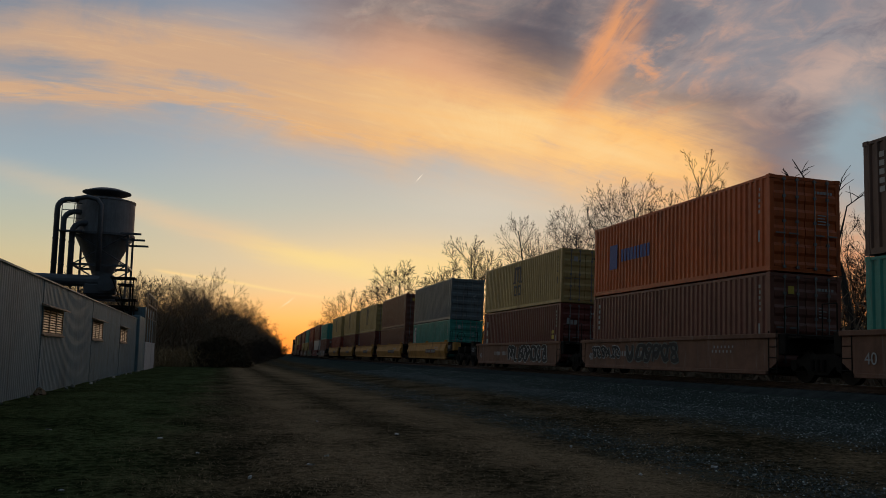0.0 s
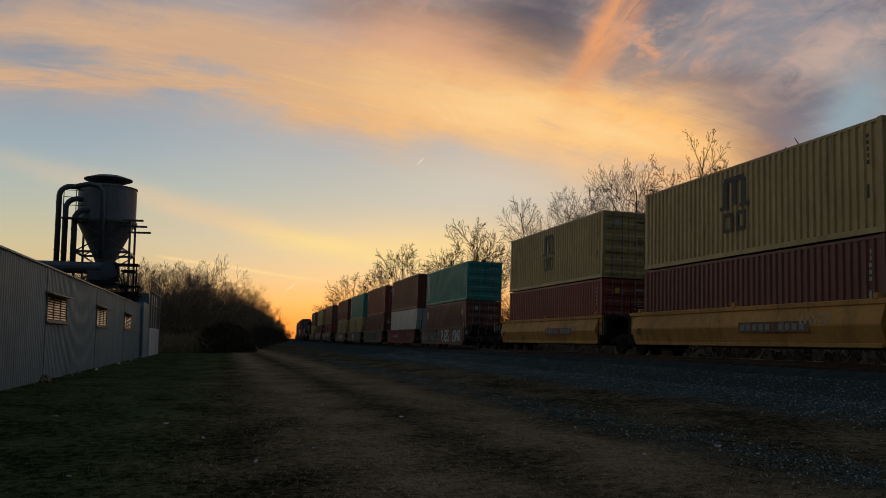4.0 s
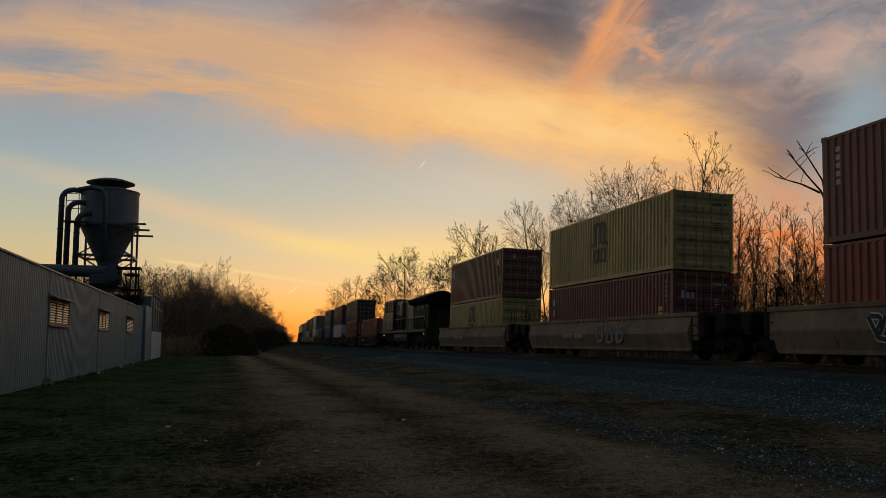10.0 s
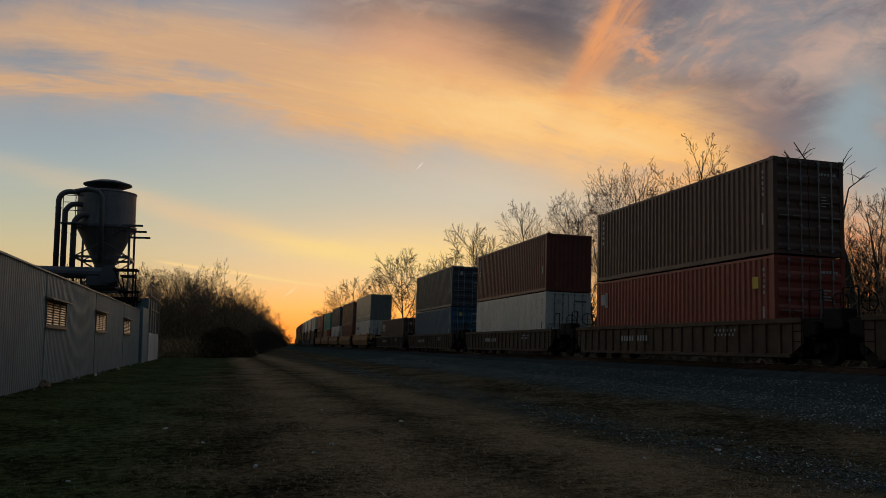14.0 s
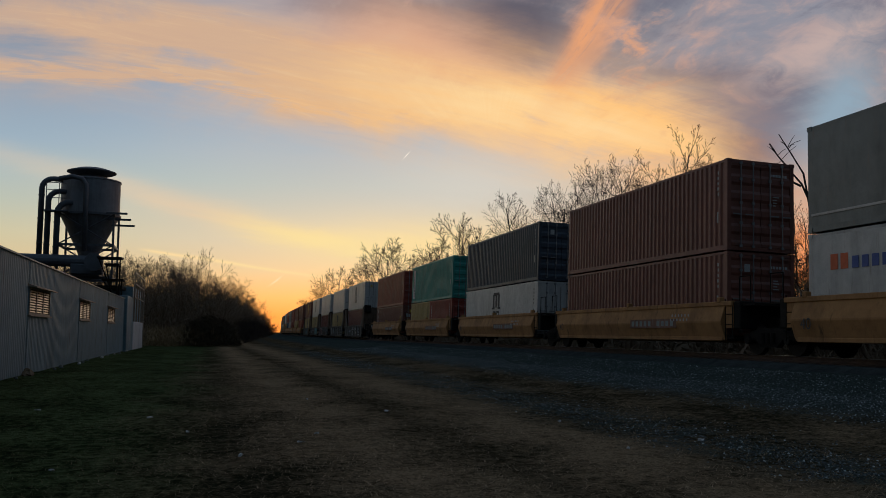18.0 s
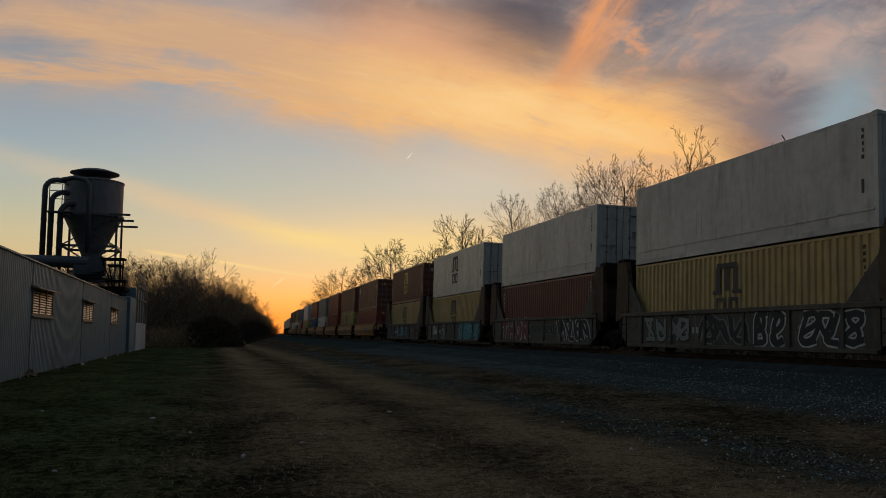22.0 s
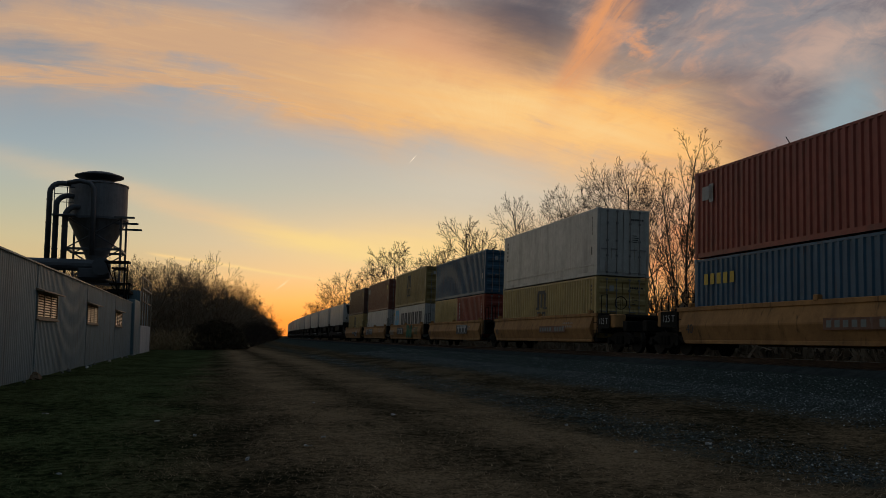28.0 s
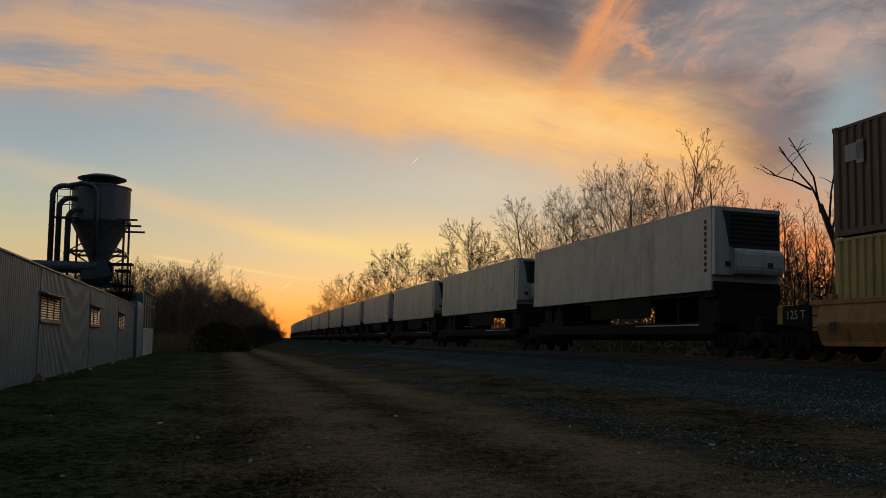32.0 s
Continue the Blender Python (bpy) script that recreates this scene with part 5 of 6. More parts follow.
    prism(bm, [(-1.78, 4.32), (-1.5, 4.44), (-1.5, 4.48), (-1.78, 4.36)], 1, 7.85, 9.05)
    part("sunshade", bm, "loco_grey", cab, "pale folding sunshade over the side window")
    for y0, y1, z0, z1 in ((4.2, 7.7, 2.55, 3.35), (4.2, 7.7, 1.72, 2.5), (7.8, 9.1, 1.72, 3.35)):
        bm = bmesh.new()
        soft_box(bm, -1.54, -1.5, y0, y1, z0, z1, 0.012)
        part("side_sheet", bm, "loco_pale", cab)
    bm = bmesh.new()
    soft_box(bm, -1.56, -1.53, 8.35, 8.75, 2.05, 2.7, 0.01)
    part("side_vent", bm, "tank_black", cab, "dark square vent")
    mark(cab, "number", "loco_grey", [(8.95 - i * 0.3, 9.13 - i * 0.3, 2.9, 3.28) for i in range(4)], -1.545, "pale bars")
    for x in (-0.12, 0.12):
        bm = bmesh.new()
        bmesh.ops.create_cone(bm, cap_ends=True, segments=14, radius1=0.09, radius2=0.09, depth=0.08, matrix=pose(x, 10.4, 2.6, 90, 0, 0))
        part("headlight", bm, "rod", cab)
    for y, z in ((9.2, 1.18), (-9.9, 1.22)):
        bm = bmesh.new()
        bmesh.ops.create_icosphere(bm, subdivisions=2, radius=0.035, matrix=pose(-1.5, y, z))
        part("step_light", bm, "step_light", c, "small lit white step light")
    # ends: pilots, bogies, rails, steps
    for sg, ye in ((-1, -10.6), (1, 11.5)):
        bm = bmesh.new()
        box(bm, -1.45, 1.45, *sorted((ye, ye + sg * 0.2)), 0.4, 1.62)
        tube(bm, [(0, ye, 0.88), (0, ye + sg * 0.6, 0.88)], 0.12, 8)
        part("pilot_plate", bm, "loco_dark", c)
        b = put("bogie", form("side_frame3", lambda bm: [side_frame3(bm)], "steel_dark"), c, pose(0, -6.9 if sg < 0 else 7.4, 0), "three-axle bogie")
        for a in (-2.05, 0, 2.05):
            put("wheelset", form("wheelset_big", lambda bm: [wheelset(bm), bmesh.ops.scale(bm, vec=(1, 1.2, 1.2), verts=bm.verts[:])], "wheel"), b, pose(0, a, 0))
        for x in (-1.42, -0.45, 0.45, 1.42):
            bm = bmesh.new()
            tube(bm, [(x, ye + sg * 0.05, 0.7), (x, ye + sg * 0.05, 2.7)], 0.02, 6)
            part("end_rail", bm, "loco_grey", c, "pale upright hand rail")
        for i in range(4):
            bm = bmesh.new()
            box(bm, -1.5, -1.0, *sorted((ye - sg * 0.1, ye - sg * 0.55)), 0.45 + i * 0.28, 0.49 + i * 0.28)
            part("step", bm, "steel_dark", c)
    for x in (-1.47, 1.47):
        bm = bmesh.new()
        tube(bm, [(x, -10.2, 2.2), (x, -9.6, 2.65), (x, 4.0, 2.65)], 0.024, 6)
        rail_ = part("handrail", bm, "rod", c, "worn bright hand rail")
        for i in range(11):
            bm = bmesh.new()
            tube(bm, [(x, -10.0 + i * 1.38, 1.6), (x, -10.0 + i * 1.38, 2.64 if i else 2.35)], 0.028, 5)
            part("post", bm, "steel_dark", rail_)
    for x in (-0.1, 0.1):
        bm = bmesh.new()
        tube(bm, [(x, 3.2, 4.5), (x, 3.8, 4.5)], [0.03, 0.07], 8)
        box(bm, x - 0.02, x + 0.02, 3.3, 3.4, 4.36, 4.48)
        part("horn", bm, "steel_dark", c)
    MOVING.append((c, s, 0.0))


def side_frame3(bm):
    for x in (-1.1, 1.1):
        prism(bm, [(-2.6, 0.5), (-2.6, 0.8), (-1.6, 0.85), (-0.6, 1.05), (0.6, 1.05), (1.6, 0.85), (2.6, 0.8), (2.6, 0.5), (1.5, 0.55), (0.5, 0.4), (-0.5, 0.4), (-1.5, 0.55)], 0, x - 0.08, x + 0.08)
        for y in (-2.05, 0, 2.05):
            box(bm, x - 0.16, x + 0.16, y - 0.2, y + 0.2, 0.34, 0.7)
    box(bm, -1.1, 1.1, -2.3, 2.3, 0.75, 0.95)


locomotive(299.0)


def trailer_forms():
    L, h = 16.15, 2.78

    def body(bm):
        soft_box(bm, -1.295, 1.295, -L / 2, L / 2, 0, h, 0.03)
        for x in (-1.295, 1.295):
            box(bm, x - 0.012, x + 0.012, -L / 2 + 0.02, L / 2 - 0.02, 0.0, 0.16)
            box(bm, x - 0.012, x + 0.012, -L / 2 + 0.02, L / 2 - 0.02, h - 0.12, h - 0.02)
            for i in range(1, 13):
                y = -L / 2 + L * i / 13
                box(bm, x - 0.003, x + 0.003, y - 0.006, y + 0.006, 0.16, h - 0.12)

    def unit(bm):
        prism(bm, [(-0.72, 1.42), (-0.86, 2.25), (-1.0, h - 0.16), (1.2, h - 0.16), (1.2, 1.42)], 1, -0.1, 0.0)

    def fairing(bm):
        prism(bm, [(-1.27, 0.5), (-1.27, h - 0.1), (-1.03, h - 0.1), (-0.89, 2.25), (-0.75, 1.44), (-0.6, 1.4), (-0.6, 0.5)], 1, -0.17, 0.0)

    def cover(bm):
        prism(bm, [(-0.28, 0.55), (-0.36, 0.75), (-0.34, 1.25), (-0.2, 1.4), (0.0, 1.4), (0.0, 0.55)], 0, -0.58, 1.2)
        bmesh.ops.bevel(bm, geom=bm.edges[:], offset=0.04, segments=2, affect="EDGES")

    def bogie(bm):
        box(bm, -0.6, 0.6, -0.6, 1.9, -0.5, 0.0)
        for y in (0, 1.25):
            tube(bm, [(-1.0, y, -0.62), (1.0, y, -0.62)], 0.09, 8)

    def tyre(bm):
        bmesh.ops.create_cone(bm, cap_ends=True, segments=22, radius1=0.5, radius2=0.5, depth=0.5, matrix=pose(0, 0, 0, 0, 90, 0))
        bmesh.ops.bevel(bm, geom=[e for e in bm.edges if len(e.link_faces) == 2 and max(len(f.verts) for f in e.link_faces) > 4], offset=0.05, segments=2, affect="EDGES")

    def legs(bm):
        for x in (-0.9, 0.9):
            box(bm, x - 0.08, x + 0.08, -0.08, 0.08, -1.1, 0)
        box(bm, -0.9, 0.9, -0.03, 0.03, -0.5, -0.44)
        soft_box(bm, -1.2, 1.2, -2.5, 7.6, -0.16, 0.0, 0.02)
        soft_box(bm, -1.22, -1.17, 1.6, 6.8, -0.8, -0.1, 0.02)
        soft_box(bm, 1.05, 1.22, 1.2, 5.4, -0.95, -0.1, 0.04)

    def flat(bm):
        soft_box(bm, -0.45, 0.45, -8.9, 8.9, 0.55, 1.1, 0.04)
        for y in (-7.0, -3.5, 0, 3.5, 7.0):
            soft_box(bm, -1.35, 1.35, y - 0.25, y + 0.25, 0.75, 1.06, 0.03)
        for x in (-1.3, 1.3):
            soft_box(bm, x - 0.1, x + 0.1, -8.4, 8.4, 0.72, 1.12, 0.02)
        soft_box(bm, -1.1, 1.1, -8.3, -6.9, 1.0, 2.1, 0.08)
        soft_box(bm, -1.25, 1.25, 4.2, 7.4, 1.06, 1.35, 0.05)
    return L, h, body, unit, fairing, cover, bogie, tyre, legs, flat


def trailer_on_flat(s, tail):
    L, h, body, unit, fairing, cover, bogie, tyre, legs, flat = trailer_forms()
    f = thing("spine_car", "low dark spine car that carries a highway trailer", "rail car", "cars of the train")
    put("spine", form("flat", flat, "steel_dark"), f)
    truck(f, -8.9)
    mark(f, "side_strip", "mark_white", [(-7.6, -3.2, 1.0, 1.04)], -1.45)
    MOVING.append((f, s, 0.0))
    t = thing("highway_trailer", "long white refrigerated highway trailer with a black cooling unit" if not tail else "long white highway trailer", "trailer", "trailers on the train")
    put("trailer_body", form("trailer_body", body, "c_white"), t)
    u = put("cooling_unit", form("trailer_unit", unit, "tank_black"), t, pose(0, -L / 2, 0), "black cooling unit")
    bm = bmesh.new()
    for i in range(7):
        box(bm, -0.65, 1.1, -L / 2 - 0.112, -L / 2 - 0.102, 1.55 + i * 0.15, 1.62 + i * 0.15)
    tagged(part("grille", bm, "steel_dark", u), kind="stuff").matrix_parent_inverse = pose(0, L / 2, 0)
    # dark box standing for the shadow below the nose
    end = put("underside", form("trailer_end", lambda bm: soft_box(bm, -1.24, 1.24, -0.1, 0.6, -0.25, 0.3, 0.04), "steel_dark"), t, pose(0, -L / 2, 0))
    put("side_fairing", form("trailer_fairing", fairing, "c_white"), t, pose(0, -L / 2, 0))
    cov = put("lower_cover", form("trailer_cover", cover, "c_white"), t, pose(0, -L / 2, 0))
    for k, x in enumerate((-0.9, 0.55)):
        bm = bmesh.new()
        soft_box(bm, x, x + 0.2, (-0.19, -0.375)[k], (-0.165, -0.345)[k], 0.78, 0.95, 0.01)
        part("vent", bm, "tank_black", cov)
    gear = put("running_gear", form("trailer_bogie", bogie, "steel_dark"), t, pose(0, L / 2 - 3.2, 0))
    for y in (0, 1.25):
        for x in (-1.0, 1.0):
            put("wheel", form("trailer_tyre", tyre, "steel_dark"), gear, pose(x, y, -0.62), "black tyre")
    put("landing_gear", form("trailer_legs", legs, "steel_dark"), t, pose(0, -L / 2 + 2.6, 0))
    mark(t, "lettering", "mark_black", [(-L / 2 + 0.25, -L / 2 + 0.4, 0.6 + i * 0.2, 0.72 + i * 0.2) for i in range(9)], -1.312)
    MOVING.append((t, s, 2.14))


for i in range(24):
    trailer_on_flat(744.3 + 18.8 * i, i % 3 == 2)


# ---- the metal building ----
WALL_X, EAVE = -6.4, 4.28


def build_building():
    b = thing("metal_building", "long low building of grey corrugated metal siding", "building")
    y0, y1 = -20.0, 74.5
    holes = [(35.0, 39.4), (48.5, 52.8), (62.3, 66.8)]
    # ribbed siding in sheets, with openings for the windows
    cuts = [y0] + [v for h in holes for v in h] + [y1]

    def sheet(bm, a, c, z0, z1):
        wave(bm, folds(a, c, 0.3, 0.022), z0, z1, lambda r, d, z: (WALL_X - d, r, z))
    for a, c in zip(cuts[::2], cuts[1::2]):
        n = max(1, round((c - a) / 9.0))
        for i in range(n):
            bm = bmesh.new()
            p, q = a + (c - a) * i / n, a + (c - a) * (i + 1) / n
            sheet(bm, p, q, -0.05, EAVE)
            box(bm, WALL_X + 0.003, WALL_X + 0.02, q - 0.05, q - 0.01, -0.05, EAVE - 0.02)
            part("siding_sheet", bm, "siding", b)
    for a, c in holes:
        for z0, z1 in ((-0.05, 2.22), (3.28, EAVE)):
            bm = bmesh.new()
            sheet(bm, a, c, z0, z1)
            part("siding_sheet", bm, "siding", b)
        w = thing("window", "", "")
        w.parent = b
        bm = bmesh.new()
        for u, v, z0, z1 in ((a, a + 0.09, 2.22, 3.28), (c - 0.09, c, 2.22, 3.28), (a + 0.09, c - 0.09, 3.2, 3.28), (a + 0.09, c - 0.09, 2.22, 2.3)):
            box(bm, WALL_X - 0.1, WALL_X + 0.05, u, v, z0, z1)
        for k in (1, 2):
            m = a + (c - a) * k / 3
            box(bm, WALL_X - 0.09, WALL_X + 0.04, m - 0.07, m + 0.07, 2.3, 3.2)
        part("window_frame", bm, "trim_wood", w)
        bm = bmesh.new()
        prism(bm, [(WALL_X - 0.02, 3.3), (WALL_X + 0.3, 3.24), (WALL_X + 0.3, 3.28), (WALL_X - 0.02, 3.4)], 1, a - 0.15, c + 0.15)
        part("window_hood", bm, "trim_wood", w)
        bm = bmesh.new()
        box(bm, WALL_X - 0.02, WALL_X + 0.12, a - 0.05, c + 0.05, 2.17, 2.22)
        part("window_sill", bm, "trim_wood", w)

        def slat(bm):
            l = (c - a) / 3 - 0.2
            prism(bm, [(0.010, -0.034), (0.03, -0.036), (-0.004, 0.03), (-0.024, 0.032)], 1, -l / 2, l / 2)
        me = form(("slat", a), slat, "louvre")
        for k in range(3):
            mid = a + (c - a) * (k + 0.5) / 3
            for i in range(9):
                put("slat", me, w, Matrix.Translation((WALL_X + 0.0, mid, 2.36 + i * 0.098)))
        bm = bmesh.new()
        box(bm, WALL_X - 0.16, WALL_X - 0.13, a, c, 2.22, 3.28)
        part("pane", bm, "glass", w)
    bm = bmesh.new()
    box(bm, WALL_X - 20, WALL_X - 0.2, y0, y1 - 0.1, -0.05, EAVE - 0.1)
    part("inner_core", bm, "roofing", b)
    bm = bmesh.new()
    prism(bm, [(WALL_X + 0.02, EAVE + 0.002), (WALL_X + 0.02, EAVE + 0.06), (WALL_X - 10, EAVE + 1.0), (WALL_X - 20, EAVE + 0.1), (WALL_X - 20, EAVE - 0.02)], 1, y0 - 0.2, y1)
    part("roof", bm, "roofing", b, "low dark sheet-metal roof")
    bm = bmesh.new()
    box(bm, WALL_X + 0.03, WALL_X + 0.07, y0, y1, EAVE - 0.01, EAVE + 0.05)
    part("eave_trim", bm, "siding", b)
    # taller pale block at the end
    e = thing("end_block", "pale panelled end block with an open frame on top", "building part")
    bm = bmesh.new()
    soft_box(bm, WALL_X - 5, WALL_X + 0.25, 74.6, 80.0, -0.05, 4.6, 0.04)
    part("wall", bm, "siding", e)
    bm = bmesh.new()
    soft_box(bm, WALL_X - 4, WALL_X + 0.35, 80.1, 92.0, -0.05, 2.5, 0.04)
    part("lower_panel", bm, "panel_white", e, "bluish white panel")
    bm = bmesh.new()
    box(bm, WALL_X - 3.5, WALL_X + 0.2, 80.1, 91.0, 2.52, 5.6)
    part("upper_wall", bm, "siding", e)
    for y in (80.2, 83.0, 86.0, 89.0, 92.0):
        bm = bmesh.new()
        box(bm, WALL_X + 0.3, WALL_X + 0.42, y - 0.1, y + 0.1, 2.5 if y < 92 else 0, 7.0 - 0.1 * (y > 88))
        part("post", bm, "trim_wood", e)
    for z in (4.6, 5.8, 6.8):
        bm = bmesh.new()
        box(bm, WALL_X + 0.32, WALL_X + 0.4, 80.1, 91.9, z, z + 0.12)
        part("rail", bm, "trim_wood", e)
    # catwalk beside the silo
    for k, (y, z, l) in enumerate(((74, 7.6, 2.2), (72, 6.9, 1.4), (76, 5.9, 2.0))):
        bm = bmesh.new()
        box(bm, WALL_X - l, WALL_X - 0.3, y, y + 2.0, z, z + 0.12)
        tube(bm, [(WALL_X - 0.4, y, z), (WALL_X - 0.4, y, 4.3)], 0.06, 6)
        tube(bm, [(WALL_X - l, y + 1.5, z), (WALL_X - 0.9, y + 1.9, 4.3)], 0.05, 6)
        part("catwalk", bm, "steel_dark", e)


build_building()


def build_silo():
    cx, cy, r = -10.0, 80.0, 2.45
    s = thing("dust_silo", "grey steel dust silo with a conical hopper on a steel frame", "silo")
    bm = bmesh.new()
    lathe(bm, [(r, 11.75), (r, 14.75), (r + 0.06, 14.77), (r + 0.06, 14.87), (1.5, 15.12), (1.3, 15.12)], cx, cy)
    part("drum", bm, "silo", s, smooth=False)
    bm = bmesh.new()
    lathe(bm, [(r + 0.12, 11.65), (r + 0.12, 11.85), (r, 11.86), (r, 11.64)], cx, cy)
    part("ring", bm, "duct", s)
    bm = bmesh.new()
    lathe(bm, [(0.75, 7.9), (0.9, 8.5), (r - 0.02, 11.7)], cx, cy)
    part("hopper", bm, "silo", s)
    bm = bmesh.new()
    lathe(bm, [(1.1, 15.05), (1.15, 15.3), (2.05, 15.62), (2.05, 15.7), (1.2, 15.98), (0.3, 16.1), (0.05, 16.11)], cx, cy)
    part("rain_cap", bm, "duct", s, "dark conical rain cap")
    bm = bmesh.new()
    soft_box(bm, cx - 1.1, cx + 1.1, cy - 1.1, cy + 1.1, 6.2, 8.1, 0.05)
    part("outlet_box", bm, "duct", s)
    for dx in (-1, 1):
        for dy in (-1, 1):
            bm = bmesh.new()
            x, y = cx + dx * 2.2, cy + dy * 2.2
            box(bm, x - 0.09, x + 0.09, y - 0.09, y + 0.09, 4.4, 11.9)
            part("leg", bm, "duct", s)
    for dy in (-1, 1):
        bm = bmesh.new()
        y = cy + dy * 2.2
        for z0, z1 in ((6.2, 9.0), (9.0, 11.7)):
            tube(bm, [(cx - 2.2, y, z0), (cx + 2.2, y, z1)], 0.06, 5)
            tube(bm, [(cx + 2.2, y, z0), (cx - 2.2, y, z1)], 0.06, 5)
        for z in (6.2, 9.0):
            box(bm, cx - 2.2, cx + 2.2, y - 0.07, y + 0.07, z - 0.1, z + 0.1)
        part("brace", bm, "duct", s)
    bm = bmesh.new()
    for x in (cx - 2.2, cx + 2.2):
        for z in (6.2, 9.0):
            box(bm, x - 0.07, x + 0.07, cy - 2.2, cy + 2.2, z - 0.1, z + 0.1)
    part("brace", bm, "duct", s)
    # landing at the side
    for i in range(3):
        bm = bmesh.new()
        box(bm, cx + 1.6, cx + 3.3 + 0.25 * i, cy - 2.6 + i * 0.9, cy - 2.3 + i * 0.9, 11.7 - i * 0.42, 11.85 - i * 0.42)
        part("landing_beam", bm, "duct", s)
    bm = bmesh.new()
    for x in (cx - 3.2, cx - 2.2):
        tube(bm, [(x, cy - 2.6, 9.0), (x, cy - 2.6, 14.2)], 0.04, 5)
    for z in (11.8, 12.9, 13.6, 14.2):
        tube(bm, [(cx - 3.2, cy - 2.6, z), (cx - 1.6, cy - 2.6, z)], 0.035, 5)
    box(bm, cx - 3.3, cx - 1.4, cy - 3.2, cy - 2.2, 11.7, 11.8)
    part("side_landing", bm, "duct", s)

    def pipe(x, y, z_top, reach, rad, z_low):
        bm = bmesh.new()
        pts = [(x, y, z_low), (x, y, z_top - 0.9)]
        for k in range(1, 6):
            a = k * math.pi / 10
            pts.append((x + 0.9 * (1 - math.cos(a)), y + 0.3 * (1 - math.cos(a)), z_top - 0.9 + 0.9 * math.sin(a)))
        pts.append((x + reach, y + 0.8, z_top - 0.05))
        tube(bm, pts, rad, 14)
        p = part("intake_pipe", bm, "duct", s, smooth=True)
        for z in (z_low + 1.5, z_low + 3.6, z_low + 5.6):
            bm = bmesh.new()
            if z < z_top - 1.2:
                lathe(bm, [(rad + 0.03, z), (rad + 0.03, z + 0.1), (rad, z + 0.101), (rad, z - 0.001)], x, y, 14)
                part("flange", bm, "duct", p)
    pipe(cx - 3.75, cy - 1.5, 14.75, 2.6, 0.23, 7.6)
    pipe(cx - 3.1, cy - 2.0, 13.6, 2.0, 0.23, 7.4)
    pipe(cx - 2.3, cy - 2.4, 12.6, 1.6, 0.24, 7.2)
    # front down-pipe over the drum
    bm = bmesh.new()
    y = cy - r - 0.45
    tube(bm, [(cx - 2.2, y, 14.5), (cx - 1.2, y, 14.75), (cx - 0.4, y, 14.6), (cx - 0.05, y, 14.1), (cx, y, 8.4)], 0.21, 14)
    part("down_pipe", bm, "duct", s, smooth=True)
    bm = bmesh.new()
    tube(bm, [(cx - 6.5, cy - 2.9, 7.6), (cx + 1.0, cy - 2.9, 7.5)], 0.5, 14)
    soft_box(bm, cx - 1.0, cx + 1.6, cy - 3.4, cy - 2.3, 6.4, 7.3, 0.1)
    part("header_duct", bm, "duct", s, smooth=False)
    bm = bmesh.new()
    soft_box(bm, cx - 5.0, cx + 3.2, cy - 3.5, cy + 3.0, 5.2, 5.5, 0.04)
    part("base_platform", bm, "steel_dark", s)
    for x in (cx - 4.6, cx, cx + 2.8):
        for yy in (cy - 3.2, cy + 2.6):
            bm = bmesh.new()
            box(bm, x - 0.1, x + 0.1, yy - 0.1, yy + 0.1, 0, 5.2)
            part("platform_leg", bm, "steel_dark", s)
    bm = bmesh.new()
    bmesh.ops.create_cone(bm, cap_ends=True, segments=20, radius1=0.75, radius2=0.75, depth=0.5, matrix=pose(cx + 0.9, cy - 3.6, 7.4, 90, 0, 0))
    part("fan_housing", bm, "duct", s)


build_silo()

# ---- trees ----


def grow(rng, kids, angle, ratio, lift, gnarl, start, trunk_r, stems=1, spread=0.0, lean=0.0, conic=False):
    """A bare tree of height about one: limbs as (points, radii, rank). Each limb carries crooked side limbs along its length."""
    out = []

    def limb(p, d, length, r, rank):
        n = (8, 5, 3, 2, 2)[rank]
        g, up = gnarl[min(rank, len(gnarl) - 1)], lift[min(rank, len(lift) - 1)]
        pts, ways = [p], [d]
        for _ in range(n):
            d = (d + Vector((rng.gauss(0, g), rng.gauss(0, g), rng.gauss(0, g) + up / n))).normalized()
            pts.append(pts[-1] + d * (length / n))
            ways.append(d)
        out.append((pts, [r * (1 - 0.72 * i / n) for i in range(n + 1)], rank))
        if rank >= len(kids):
            return
        phase = rng.uniform(0, math.tau)
        for i in range(kids[rank]):
            k = (i + rng.random()) / kids[rank]
            f = start[rank] + (1 - start[rank]) * k
            j = min(int(f * n), n - 1)
            q = pts[j].lerp(pts[j + 1], f * n - j)
            w = ways[j + 1]
            a = w.cross(Vector((0.3, 0.2, 0.93))).normalized() if abs(w.z) < 0.9 else w.cross(Vector((1, 0.1, 0))).normalized()
            b = w.cross(a)
            t = phase + i * 2.4 + rng.gauss(0, 0.3)
            bend = max(0.2, rng.gauss(angle[rank], 0.13))
            nd = w * math.cos(bend) + (a * math.cos(t) + b * math.sin(t)) * math.sin(bend)
            if rank == 0 and not conic:
                size = 0.5 + 0.62 * math.sin(math.pi * (0.28 + 0.66 * k))
            else:
                size = 1.15 - 0.72 * k
            limb(q, nd, length * ratio[rank] * size * rng.uniform(0.75, 1.2), r * (1 - 0.72 * f) * rng.uniform(0.45, 0.66), rank + 1)
    for i in range(stems):
        t = i * 2.4
        d = Vector((lean + spread * math.cos(t) * rng.uniform(0.5, 1), spread * math.sin(t) * rng.uniform(0.5, 1), 1)).normalized()
